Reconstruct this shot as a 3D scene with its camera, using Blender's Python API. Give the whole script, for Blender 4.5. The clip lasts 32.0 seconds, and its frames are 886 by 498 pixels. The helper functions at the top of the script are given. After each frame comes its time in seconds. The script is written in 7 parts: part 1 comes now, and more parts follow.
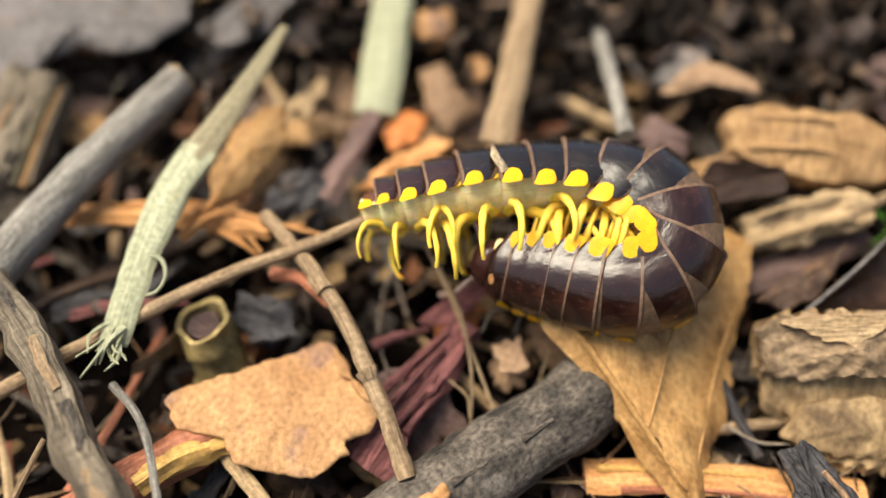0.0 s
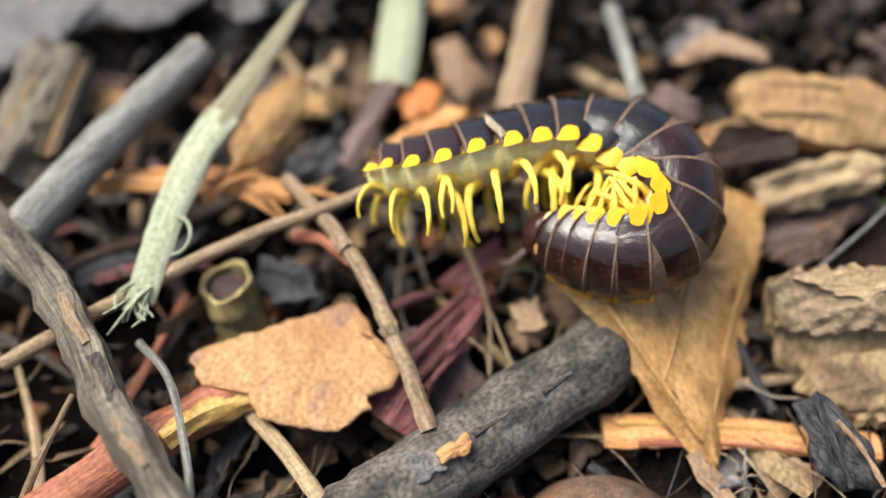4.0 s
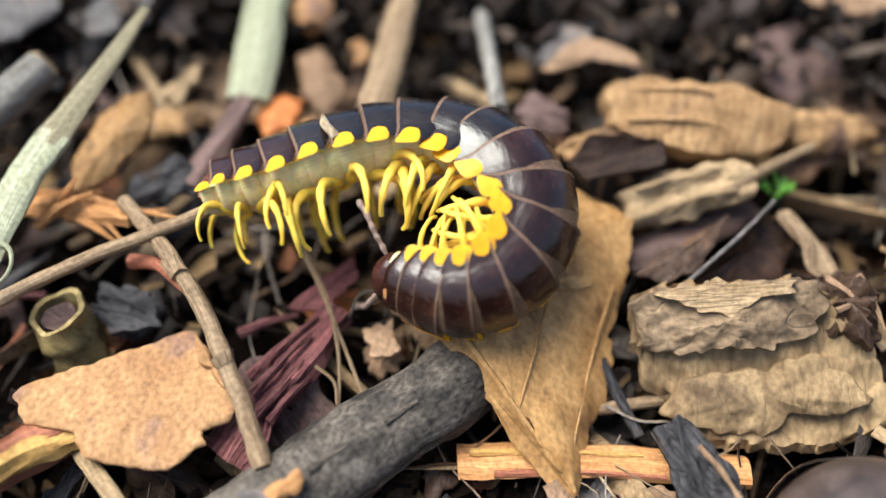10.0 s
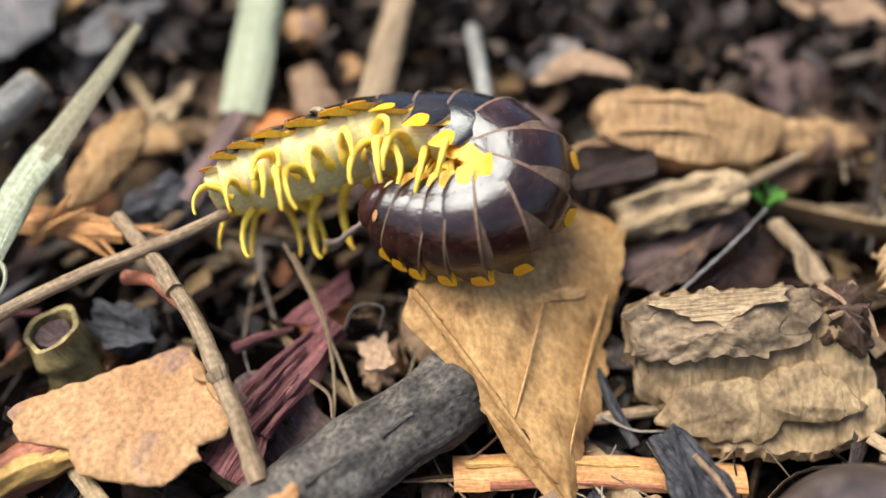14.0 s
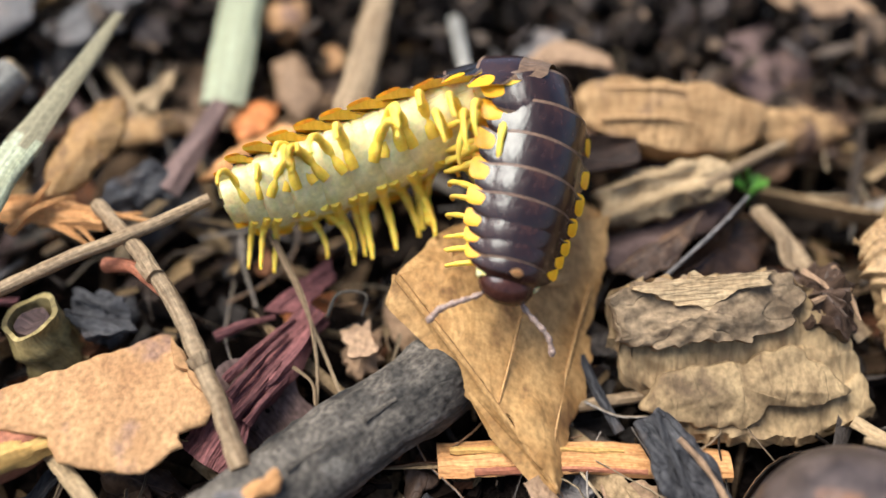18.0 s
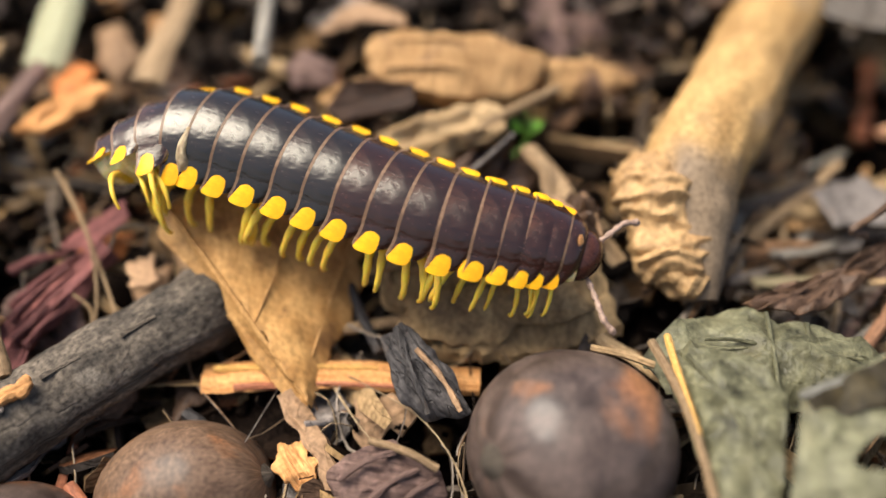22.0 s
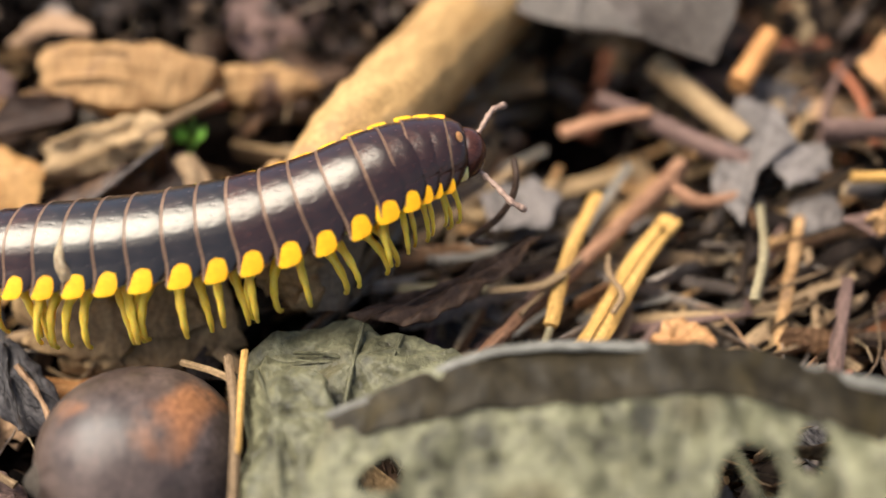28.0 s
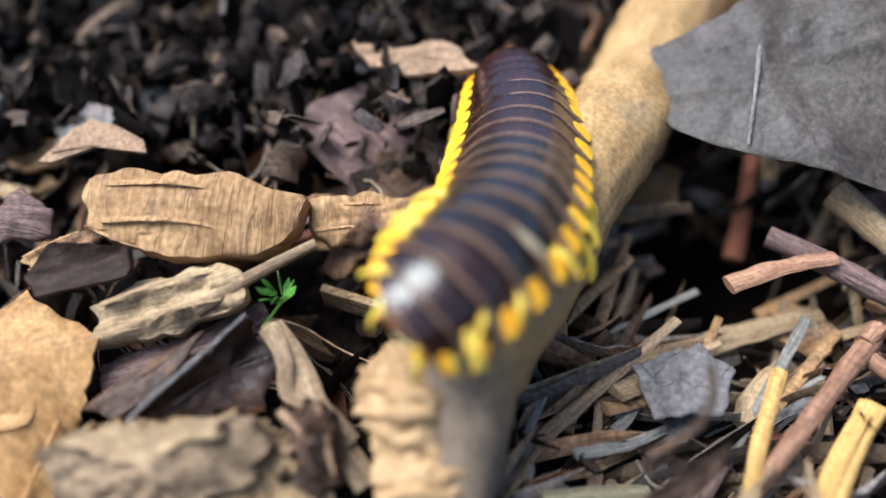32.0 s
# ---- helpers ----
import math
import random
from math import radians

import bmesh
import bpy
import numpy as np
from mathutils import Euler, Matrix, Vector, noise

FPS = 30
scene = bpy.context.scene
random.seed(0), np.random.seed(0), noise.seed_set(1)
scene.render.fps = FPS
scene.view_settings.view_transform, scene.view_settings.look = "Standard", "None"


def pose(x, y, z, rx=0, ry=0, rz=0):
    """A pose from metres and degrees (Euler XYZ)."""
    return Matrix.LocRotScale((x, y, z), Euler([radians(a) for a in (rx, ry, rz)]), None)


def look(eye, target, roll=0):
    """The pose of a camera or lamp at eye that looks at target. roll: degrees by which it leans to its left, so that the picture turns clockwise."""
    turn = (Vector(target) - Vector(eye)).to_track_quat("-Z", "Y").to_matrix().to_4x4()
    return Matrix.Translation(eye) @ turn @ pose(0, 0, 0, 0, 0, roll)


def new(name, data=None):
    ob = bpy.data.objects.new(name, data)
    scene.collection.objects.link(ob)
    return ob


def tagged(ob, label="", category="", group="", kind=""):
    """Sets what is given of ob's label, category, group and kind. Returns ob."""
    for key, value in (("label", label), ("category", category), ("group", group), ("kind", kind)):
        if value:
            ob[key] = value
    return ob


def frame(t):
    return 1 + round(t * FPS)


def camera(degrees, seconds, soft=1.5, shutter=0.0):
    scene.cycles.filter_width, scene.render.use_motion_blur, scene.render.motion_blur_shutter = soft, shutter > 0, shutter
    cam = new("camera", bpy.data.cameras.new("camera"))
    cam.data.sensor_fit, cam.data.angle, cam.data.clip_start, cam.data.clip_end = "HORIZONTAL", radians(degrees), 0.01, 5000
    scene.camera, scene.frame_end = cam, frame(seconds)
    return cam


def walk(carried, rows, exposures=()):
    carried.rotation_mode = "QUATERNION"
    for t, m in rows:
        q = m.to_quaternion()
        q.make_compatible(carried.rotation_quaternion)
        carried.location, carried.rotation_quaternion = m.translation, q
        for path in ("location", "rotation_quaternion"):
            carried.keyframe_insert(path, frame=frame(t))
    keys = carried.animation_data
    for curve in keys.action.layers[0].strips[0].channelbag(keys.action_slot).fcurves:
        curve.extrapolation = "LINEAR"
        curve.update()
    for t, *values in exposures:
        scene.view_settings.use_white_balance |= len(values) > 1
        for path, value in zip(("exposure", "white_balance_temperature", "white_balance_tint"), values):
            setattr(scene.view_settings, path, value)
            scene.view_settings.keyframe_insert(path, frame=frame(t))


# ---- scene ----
# All lengths below are in centimetres and are turned into metres by CM.
CM = 0.01
cam = camera(49.5, 32.0, soft=1.6)
PATH = [
    (0, (-0.921, -6.276, 5.360), (-1.308, -0.259, 0.101), 2.49),
    (0.5, (-1.003, -6.252, 5.262), (-1.300, -0.212, 0.025), 3.01),
    (1, (-1.064, -6.368, 5.335), (-1.336, -0.328, 0.097), 3.19),
    (1.5, (-1.174, -6.417, 5.469), (-1.458, -0.387, 0.219), 3.02),
    (2, (-0.993, -6.419, 5.388), (-1.275, -0.363, 0.169), 2.98),
    (2.5, (-1.020, -6.654, 5.297), (-1.342, -0.585, 0.094), 2.66),
    (3, (-1.013, -6.758, 5.218), (-1.349, -0.675, 0.034), 2.54),
    (3.5, (-1.044, -6.828, 5.147), (-1.423, -0.733, -0.021), 2.25),
    (5.5, (-0.942, -6.051, 5.027), (-1.342, 0.078, -0.099), 1.81),
    (6, (-0.974, -6.125, 4.857), (-1.359, 0.043, -0.223), 1.75),
    (6.5, (-0.919, -5.990, 4.813), (-1.258, 0.176, -0.272), 1.96),
    (7, (-0.922, -5.968, 4.730), (-1.225, 0.199, -0.357), 2.10),
    (7.5, (-1.004, -6.030, 4.464), (-1.255, 0.172, -0.583), 2.37),
    (8, (-0.800, -5.789, 4.496), (-1.026, 0.416, -0.548), 2.46),
    (8.5, (-0.319, -5.833, 4.772), (-0.556, 0.329, -0.324), 2.37),
    (9, (0.106, -6.127, 4.888), (-0.159, 0.035, -0.208), 1.95),
    (9.5, (0.118, -6.229, 4.971), (-0.167, -0.061, -0.117), 1.66),
    (10, (0.059, -6.250, 4.886), (-0.235, -0.060, -0.173), 1.49),
    (10.5, (0.089, -6.261, 4.909), (-0.216, -0.059, -0.136), 1.35),
    (11, (0.072, -6.245, 4.883), (-0.227, -0.026, -0.141), 1.28),
    (11.5, (0.079, -6.250, 4.880), (-0.225, -0.018, -0.128), 1.18),
    (12, (0.058, -6.235, 4.894), (-0.240, -0.005, -0.117), 1.11),
    (12.5, (0.085, -6.245, 4.879), (-0.215, 0.014, -0.095), 1.00),
    (13, (0.108, -6.236, 4.903), (-0.194, 0.025, -0.068), 0.89),
    (13.5, (0.070, -6.272, 4.896), (-0.226, -0.018, -0.083), 0.89),
    (14, (0.084, -6.281, 4.879), (-0.186, -0.008, -0.078), 0.95),
    (14.5, (0.068, -6.268, 4.887), (-0.156, -0.024, -0.108), 1.32),
    (16.5, (0.063, -6.400, 4.688), (-0.109, -0.067, -0.196), 1.41),
    (17, (0.059, -6.400, 4.681), (-0.106, -0.049, -0.181), 1.42),
    (17.5, (0.100, -6.390, 4.724), (-0.078, -0.050, -0.152), 1.30),
    (18, (0.090, -6.397, 4.681), (-0.045, -0.040, -0.175), 1.55),
    (18.5, (0.206, -6.515, 4.544), (0.069, -0.139, -0.287), 1.49),
    (19, (0.546, -6.672, 4.499), (0.346, -0.282, -0.310), 0.97),
    (19.5, (0.938, -6.904, 4.310), (0.696, -0.460, -0.425), 0.75),
    (20, (1.071, -6.960, 4.278), (0.837, -0.491, -0.423), 0.76),
    (20.5, (1.312, -7.038, 4.276), (1.054, -0.559, -0.410), 0.43),
    (21, (1.593, -7.135, 4.209), (1.264, -0.650, -0.464), -0.12),
    (21.5, (1.973, -7.258, 4.197), (1.602, -0.718, -0.396), -0.38),
    (22, (2.296, -7.223, 4.251), (1.885, -0.672, -0.323), -0.72),
    (22.5, (2.598, -7.140, 4.357), (2.090, -0.583, -0.199), -1.31),
    (23, (3.031, -7.260, 4.321), (2.500, -0.667, -0.178), -1.25),
    (23.5, (3.459, -7.293, 4.412), (2.849, -0.704, -0.083), -1.72),
    (24, (4.036, -7.388, 4.507), (3.389, -0.809, 0.002), -1.94),
    (24.5, (4.606, -7.509, 4.576), (3.909, -0.966, 0.026), -2.34),
    (25, (5.152, -7.441, 4.618), (4.379, -0.918, 0.053), -2.80),
    (25.5, (5.649, -7.289, 4.518), (4.812, -0.771, -0.045), -3.37),
    (27.5, (6.340, -7.001, 4.171), (5.557, -0.571, -0.524), -3.41),
    (28, (5.803, -6.770, 4.398), (4.964, -0.391, -0.356), -4.02),
    (28.5, (4.988, -6.173, 4.540), (4.145, 0.117, -0.330), -4.03),
    (29, (4.776, -5.787, 4.430), (3.918, 0.456, -0.497), -4.09),
    (29.5, (4.636, -5.640, 4.359), (3.826, 0.573, -0.615), -3.71),
    (30, (4.593, -5.558, 4.351), (3.804, 0.633, -0.654), -3.52),
    (30.5, (4.587, -5.455, 4.413), (3.804, 0.678, -0.664), -3.55),
    (31, (4.492, -5.304, 4.550), (3.732, 0.793, -0.574), -3.42),
    (31.5, (4.343, -4.812, 4.804), (3.628, 1.297, -0.312), -3.20),
    (32, (4.414, -4.470, 4.868), (3.720, 1.639, -0.250), -3.24),
]


def cm(p):
    return Vector(p) * CM


walk(cam, [(t, look(cm(eye), cm(target), roll)) for t, eye, target, roll in PATH], [(0, 1.28, 6300, 6), (1, 1.29, 5650, 5), (20, 1.33, 5450, 5), (22, 1.36, 6350, 9), (25, 1.39, 6750, 10), (28, 1.43, 6350, 10), (30, 1.43, 5750, 8), (32, 1.4, 5050, 6)])
cam.data.dof.use_dof = True
cam.data.dof.focus_distance = 0.0725
cam.data.dof.aperture_fstop = 8.4

# ---- light: open shade under a bright hazy sky ----
world = bpy.data.worlds.new("sky")
scene.world = world
world.use_nodes = True
sky_node = world.node_tree.nodes.new("ShaderNodeTexSky")
sky_node.sky_type, sky_node.sun_disc = "NISHITA", False
sky_node.dust_density, sky_node.ozone_density = 4.0, 0.6
sky_node.sun_elevation, sky_node.sun_rotation = radians(65.5), radians(-97.5)
world.node_tree.links.new(sky_node.outputs[0], world.node_tree.nodes["Background"].inputs[0])
world.node_tree.nodes["Background"].inputs[1].default_value = 0.085
sun = new("sun", bpy.data.lights.new("sun", "SUN"))
sun.data.energy, sun.data.angle, sun.data.color = 2.9, radians(44), (1.0, 0.92, 0.8)
sun.matrix_world = look((0, 0, 0), (0.45, 0.06, -1.0))

SLOPE = 0.341


def ground_z(x, y):
    """Height of the mean litter surface: a bank that rises away from the path and then levels out."""
    dip = min(1, max(0, (x - 4.0) / 1.8)) * min(1, max(0, (y + 1.8) / 1.2))
    hole = math.exp(-(((x - 6.15) / 0.95) ** 2 + ((y - 2.0) / 0.95) ** 2))
    return SLOPE * 9 * math.tanh(y / 9) - 0.4 * dip - 1.5 * hole


# ---- materials ----
def material(name, dark, light, grain=(6, 6), rough=0.7, bump=0.4, specks=0.0, speck=(0.03, 0.02, 0.015), vary=0.25, island=False, coat=0.0, thin=0.0, speck_scale=2.2, deep=0.0006, grit=0.3, crack=0.25, spec=0.16):
    """An organic surface: two scales of noise along the grain (by UV in centimetres), stains and a fine relief."""
    m = bpy.data.materials.new(name)
    m.use_nodes = True
    n, link = m.node_tree.nodes, m.node_tree.links
    b = n["Principled BSDF"]
    uv = n.new("ShaderNodeUVMap")
    mp = n.new("ShaderNodeMapping")
    mp.inputs["Scale"].default_value = (grain[0], grain[1], 1)
    link.new(uv.outputs[0], mp.inputs[0])
    coarse, fine, spots = (n.new("ShaderNodeTexNoise") for _ in range(3))
    for node, scale, detail in ((coarse, 0.6, 4), (fine, 3.0, 6), (spots, speck_scale, 5)):
        node.inputs["Scale"].default_value, node.inputs["Detail"].default_value = scale, detail
    link.new(mp.outputs[0], coarse.inputs["Vector"])
    link.new(mp.outputs[0], fine.inputs["Vector"])
    link.new(uv.outputs[0], spots.inputs["Vector"])
    mix = n.new("ShaderNodeMix")
    mix.data_type = "FLOAT"
    mix.inputs[0].default_value = 0.5
    link.new(coarse.outputs[0], mix.inputs[2])
    link.new(fine.outputs[0], mix.inputs[3])
    ramp = n.new("ShaderNodeValToRGB")
    ramp.color_ramp.elements[0].position, ramp.color_ramp.elements[1].position = 0.36, 0.64
    ramp.color_ramp.elements[0].color, ramp.color_ramp.elements[1].color = (*dark, 1), (*light, 1)
    link.new(mix.outputs[0], ramp.inputs[0])
    stain = n.new("ShaderNodeMix")
    stain.data_type = "RGBA"
    if specks:
        sr = n.new("ShaderNodeMapRange")
        sr.inputs[1].default_value, sr.inputs[2].default_value, sr.inputs[4].default_value = 0.56, 0.68, specks
        link.new(spots.outputs[0], sr.inputs[0])
        link.new(sr.outputs[0], stain.inputs[0])
    else:
        stain.inputs[0].default_value = 0
    link.new(ramp.outputs[0], stain.inputs[6])
    stain.inputs[7].default_value = (*speck, 1)
    gritty, cracks = n.new("ShaderNodeTexNoise"), n.new("ShaderNodeTexNoise")
    gritty.inputs["Scale"].default_value, gritty.inputs["Detail"].default_value = 22, 4
    cracks.inputs["Scale"].default_value, cracks.inputs["Detail"].default_value = 0.9, 3
    link.new(uv.outputs[0], gritty.inputs["Vector"])
    link.new(mp.outputs[0], cracks.inputs["Vector"])
    off, size, line, keep, fleck = (n.new("ShaderNodeMath") for _ in range(5))
    off.operation, size.operation, keep.operation, fleck.operation = "SUBTRACT", "ABSOLUTE", "MULTIPLY", "MULTIPLY"
    off.inputs[1].default_value = 0.5
    link.new(cracks.outputs[0], off.inputs[0])
    link.new(off.outputs[0], size.inputs[0])
    groove, gr = n.new("ShaderNodeMapRange"), n.new("ShaderNodeMapRange")
    groove.inputs[2].default_value, groove.inputs[3].default_value, groove.inputs[4].default_value = 0.022, 1 - crack, 1
    link.new(size.outputs[0], groove.inputs[0])
    gr.inputs[1].default_value, gr.inputs[2].default_value, gr.inputs[3].default_value, gr.inputs[4].default_value = 0.3, 0.7, 1 - grit, 1 + grit
    link.new(gritty.outputs[0], gr.inputs[0])
    link.new(groove.outputs[0], keep.inputs[0])
    link.new(gr.outputs[0], keep.inputs[1])
    line.operation = "MULTIPLY_ADD"
    line.inputs[1].default_value = 0.6
    link.new(groove.outputs[0], line.inputs[0])
    link.new(mix.outputs[0], line.inputs[2])
    hsv = n.new("ShaderNodeHueSaturation")
    value = n.new("ShaderNodeMapRange")
    value.inputs[3].default_value, value.inputs[4].default_value = 1 - vary, 1 + vary
    if island:
        pick = n.new("ShaderNodeNewGeometry")
        link.new(pick.outputs["Random Per Island"], value.inputs[0])
    else:
        pick = n.new("ShaderNodeObjectInfo")
        link.new(pick.outputs["Random"], value.inputs[0])
    link.new(value.outputs[0], fleck.inputs[0])
    link.new(keep.outputs[0], fleck.inputs[1])
    link.new(fleck.outputs[0], hsv.inputs["Value"])
    link.new(stain.outputs[2], hsv.inputs["Color"])
    link.new(hsv.outputs[0], b.inputs["Base Color"])
    rr = n.new("ShaderNodeMapRange")
    rr.inputs[3].default_value, rr.inputs[4].default_value = max(0.05, rough - 0.15), min(1, rough + 0.15)
    link.new(fine.outputs[0], rr.inputs[0])
    link.new(rr.outputs[0], b.inputs["Roughness"])
    bp = n.new("ShaderNodeBump")
    bp.inputs["Strength"].default_value, bp.inputs["Distance"].default_value = bump, deep
    link.new(line.outputs[0], bp.inputs["Height"])
    link.new(bp.outputs[0], b.inputs["Normal"])
    b.inputs["Specular IOR Level"].default_value = spec
    b.inputs["Coat Weight"].default_value = coat
    b.inputs["Coat Roughness"].default_value = 0.15
    if thin:
        b.inputs["Subsurface Weight"].default_value = thin
        b.inputs["Subsurface Radius"].default_value = (0.002, 0.001, 0.0004)
    return m


def litter_material(name, colours, rough=0.8):
    """Many small pieces in one mesh, each with a colour of its own."""
    m = material(name, (0.5, 0.5, 0.5), (1, 1, 1), (8, 2), rough, 0.8, vary=0.3, island=True, spec=0.03, grit=0.4)
    n, link = m.node_tree.nodes, m.node_tree.links
    geo = n.new("ShaderNodeNewGeometry")
    ramp = n.new("ShaderNodeValToRGB")
    ramp.color_ramp.interpolation = "CONSTANT"
    while len(ramp.color_ramp.elements) < len(colours):
        ramp.color_ramp.elements.new(0.5)
    for i, c in enumerate(colours):
        ramp.color_ramp.elements[i].position, ramp.color_ramp.elements[i].color = i / len(colours), (*c, 1)
    link.new(geo.outputs["Random Per Island"], ramp.inputs[0])
    mul = n.new("ShaderNodeMix")
    mul.data_type, mul.blend_type = "RGBA", "MULTIPLY"
    mul.inputs[0].default_value = 1
    b = n["Principled BSDF"]
    old = b.inputs["Base Color"].links[0].from_socket
    link.new(old, mul.inputs[6])
    link.new(ramp.outputs[0], mul.inputs[7])
    link.new(mul.outputs[2], b.inputs["Base Color"])
    return m


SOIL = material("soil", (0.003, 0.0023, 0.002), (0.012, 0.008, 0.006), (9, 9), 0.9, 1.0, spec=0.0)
TAN_LEAF = material("tan_leaf", (0.23, 0.11, 0.032), (0.47, 0.265, 0.095), (1.9, 1.9), 0.55, 0.5, 0.9, (0.16, 0.08, 0.03), 0.1, speck_scale=3.4, crack=0.1)
ORANGE_CHIP = material("orange_chip", (0.29, 0.145, 0.058), (0.43, 0.24, 0.103), (1.6, 2.2), 0.75, 0.5, 0.8, (0.2, 0.115, 0.085), 0.1, speck_scale=2.4, crack=0.1)
BARK_CHIP = material("bark_chip", (0.085, 0.054, 0.03), (0.32, 0.215, 0.12), (2.2, 1.6), 0.85, 0.8, 0.9, (0.085, 0.05, 0.028), 0.1, speck_scale=0.75, crack=0.15, deep=0.001)
BARK_FOOT = material("bark_foot", (0.14, 0.085, 0.04), (0.36, 0.24, 0.115), (1.2, 3.5), 0.85, 0.7, 0.85, (0.085, 0.052, 0.03), 0.05, speck_scale=1.1, crack=0.15)
PALE_WOOD = material("pale_wood", (0.26, 0.165, 0.08), (0.46, 0.32, 0.17), (14, 1.5), 0.75, 0.6, 0.4, (0.17, 0.1, 0.05), 0.12)
TAN_WOOD = material("tan_wood", (0.22, 0.118, 0.047), (0.43, 0.255, 0.112), (1.2, 7), 0.8, 0.55, 0.9, (0.085, 0.05, 0.043), 0.1, speck_scale=1.3, crack=0.25)
ORANGE_WOOD = material("orange_wood", (0.4, 0.17, 0.05), (0.66, 0.34, 0.13), (14, 1.2), 0.7, 0.6, 0.3, (0.12, 0.05, 0.02), 0.15)
STRAW = material("straw", (0.24, 0.23, 0.125), (0.46, 0.445, 0.285), (30, 0.6), 0.5, 0.6, 0.3, (0.34, 0.27, 0.12), 0.08, crack=0.25)
WEATHERED = material("weathered_wood", (0.07, 0.053, 0.035), (0.25, 0.195, 0.13), (12, 0.9), 0.8, 0.7, 0.5, (0.06, 0.043, 0.028), 0.12, crack=0.4)
DRY_STRAW = material("dry_straw", (0.15, 0.12, 0.065), (0.32, 0.265, 0.155), (26, 0.6), 0.6, 0.6, 0.4, (0.2, 0.13, 0.06), 0.08)
BROWN_TWIG = material("brown_twig", (0.15, 0.07, 0.038), (0.36, 0.195, 0.11), (14, 1.2), 0.65, 0.5, 0.4, (0.09, 0.045, 0.028), 0.12)
YELLOW_STRAW = material("yellow_straw", (0.4, 0.21, 0.05), (0.62, 0.38, 0.12), (18, 0.8), 0.55, 0.5, 0.2, (0.3, 0.15, 0.05), 0.1)
GREY_TWIG = material("grey_twig", (0.1, 0.088, 0.071), (0.3, 0.265, 0.215), (14, 1.6), 0.8, 0.6, 0.5, (0.07, 0.055, 0.042), 0.15)
THICK_BARK = material("thick_bark", (0.012, 0.0105, 0.009), (0.15, 0.12, 0.09), (1.6, 1.1), 0.85, 0.9, 0.55, (0.2, 0.172, 0.14), 0.05, speck_scale=1.3, deep=0.0008, crack=0.1, grit=0.6)
HOLLOW_BARK = material("hollow_bark", (0.012, 0.007, 0.005), (0.045, 0.025, 0.016), (6, 2), 0.7, 0.5, 0.3, (0.09, 0.05, 0.03), 0.05, crack=0.1)
DARK_TWIG = material("dark_twig", (0.033, 0.026, 0.02), (0.118, 0.094, 0.07), (9, 6), 0.85, 0.7, 0.5, (0.17, 0.138, 0.105), 0.1, speck_scale=5, deep=0.0008, crack=0.1, grit=0.5)
STEM = material("stem", (0.15, 0.09, 0.045), (0.36, 0.25, 0.14), (16, 1.0), 0.7, 0.5, 0.3, (0.08, 0.045, 0.025), 0.15)
RED_STEM = material("red_stem", (0.2, 0.062, 0.03), (0.42, 0.165, 0.085), (12, 1.5), 0.55, 0.4, 0.3, (0.12, 0.06, 0.04), 0.12)
RED_BARK = material("red_bark", (0.06, 0.022, 0.022), (0.27, 0.1, 0.085), (16, 1.5), 0.7, 0.9, 0.4, (0.025, 0.015, 0.013), 0.2)
PURPLE_WOOD = material("purple_wood", (0.07, 0.042, 0.034), (0.2, 0.125, 0.1), (12, 1.5), 0.75, 0.7, 0.3, (0.05, 0.03, 0.03), 0.15)
DARK_LEAF = material("dark_leaf", (0.035, 0.02, 0.013), (0.11, 0.065, 0.04), (5, 3), 0.5, 0.5, 0.4, (0.2, 0.1, 0.04), 0.2)
BLACK_LEAF = material("black_leaf", (0.018, 0.016, 0.016), (0.085, 0.075, 0.07), (10, 3), 0.6, 1.0, 0.3, (0.15, 0.09, 0.05), 0.1)
GREY_LEAF = material("grey_leaf", (0.075, 0.063, 0.055), (0.19, 0.162, 0.143), (4, 4), 0.55, 0.7, 0.3, (0.24, 0.15, 0.1), 0.2)
BROWN_LEAF = material("brown_leaf", (0.17, 0.1, 0.055), (0.36, 0.22, 0.12), (5, 4), 0.65, 0.5, 0.4, (0.08, 0.04, 0.02), 0.25)
RUST_LEAF = material("rust_leaf", (0.014, 0.008, 0.005), (0.06, 0.03, 0.016), (3, 3), 0.4, 0.6, 0.9, (0.3, 0.12, 0.025), 0.05, speck_scale=1.7, crack=0.1, spec=0.25)
ORANGE_LEAF = material("orange_leaf", (0.36, 0.11, 0.025), (0.55, 0.2, 0.06), (4, 4), 0.55, 0.4, 0.3, (0.12, 0.04, 0.02), 0.2)
GREEN_LEAF = material("green_grey_leaf", (0.018, 0.0165, 0.0085), (0.175, 0.166, 0.096), (2.4, 2.4), 0.42, 1.0, 0.7, (0.055, 0.042, 0.018), 0.08, speck_scale=1.8, deep=0.001, crack=0.06)
ROLL_LEAF = material("rolled_leaf", (0.22, 0.125, 0.046), (0.43, 0.265, 0.105), (1.6, 0.8), 0.6, 0.4, 0.85, (0.19, 0.14, 0.09), 0.06, speck_scale=0.8, crack=0.08)


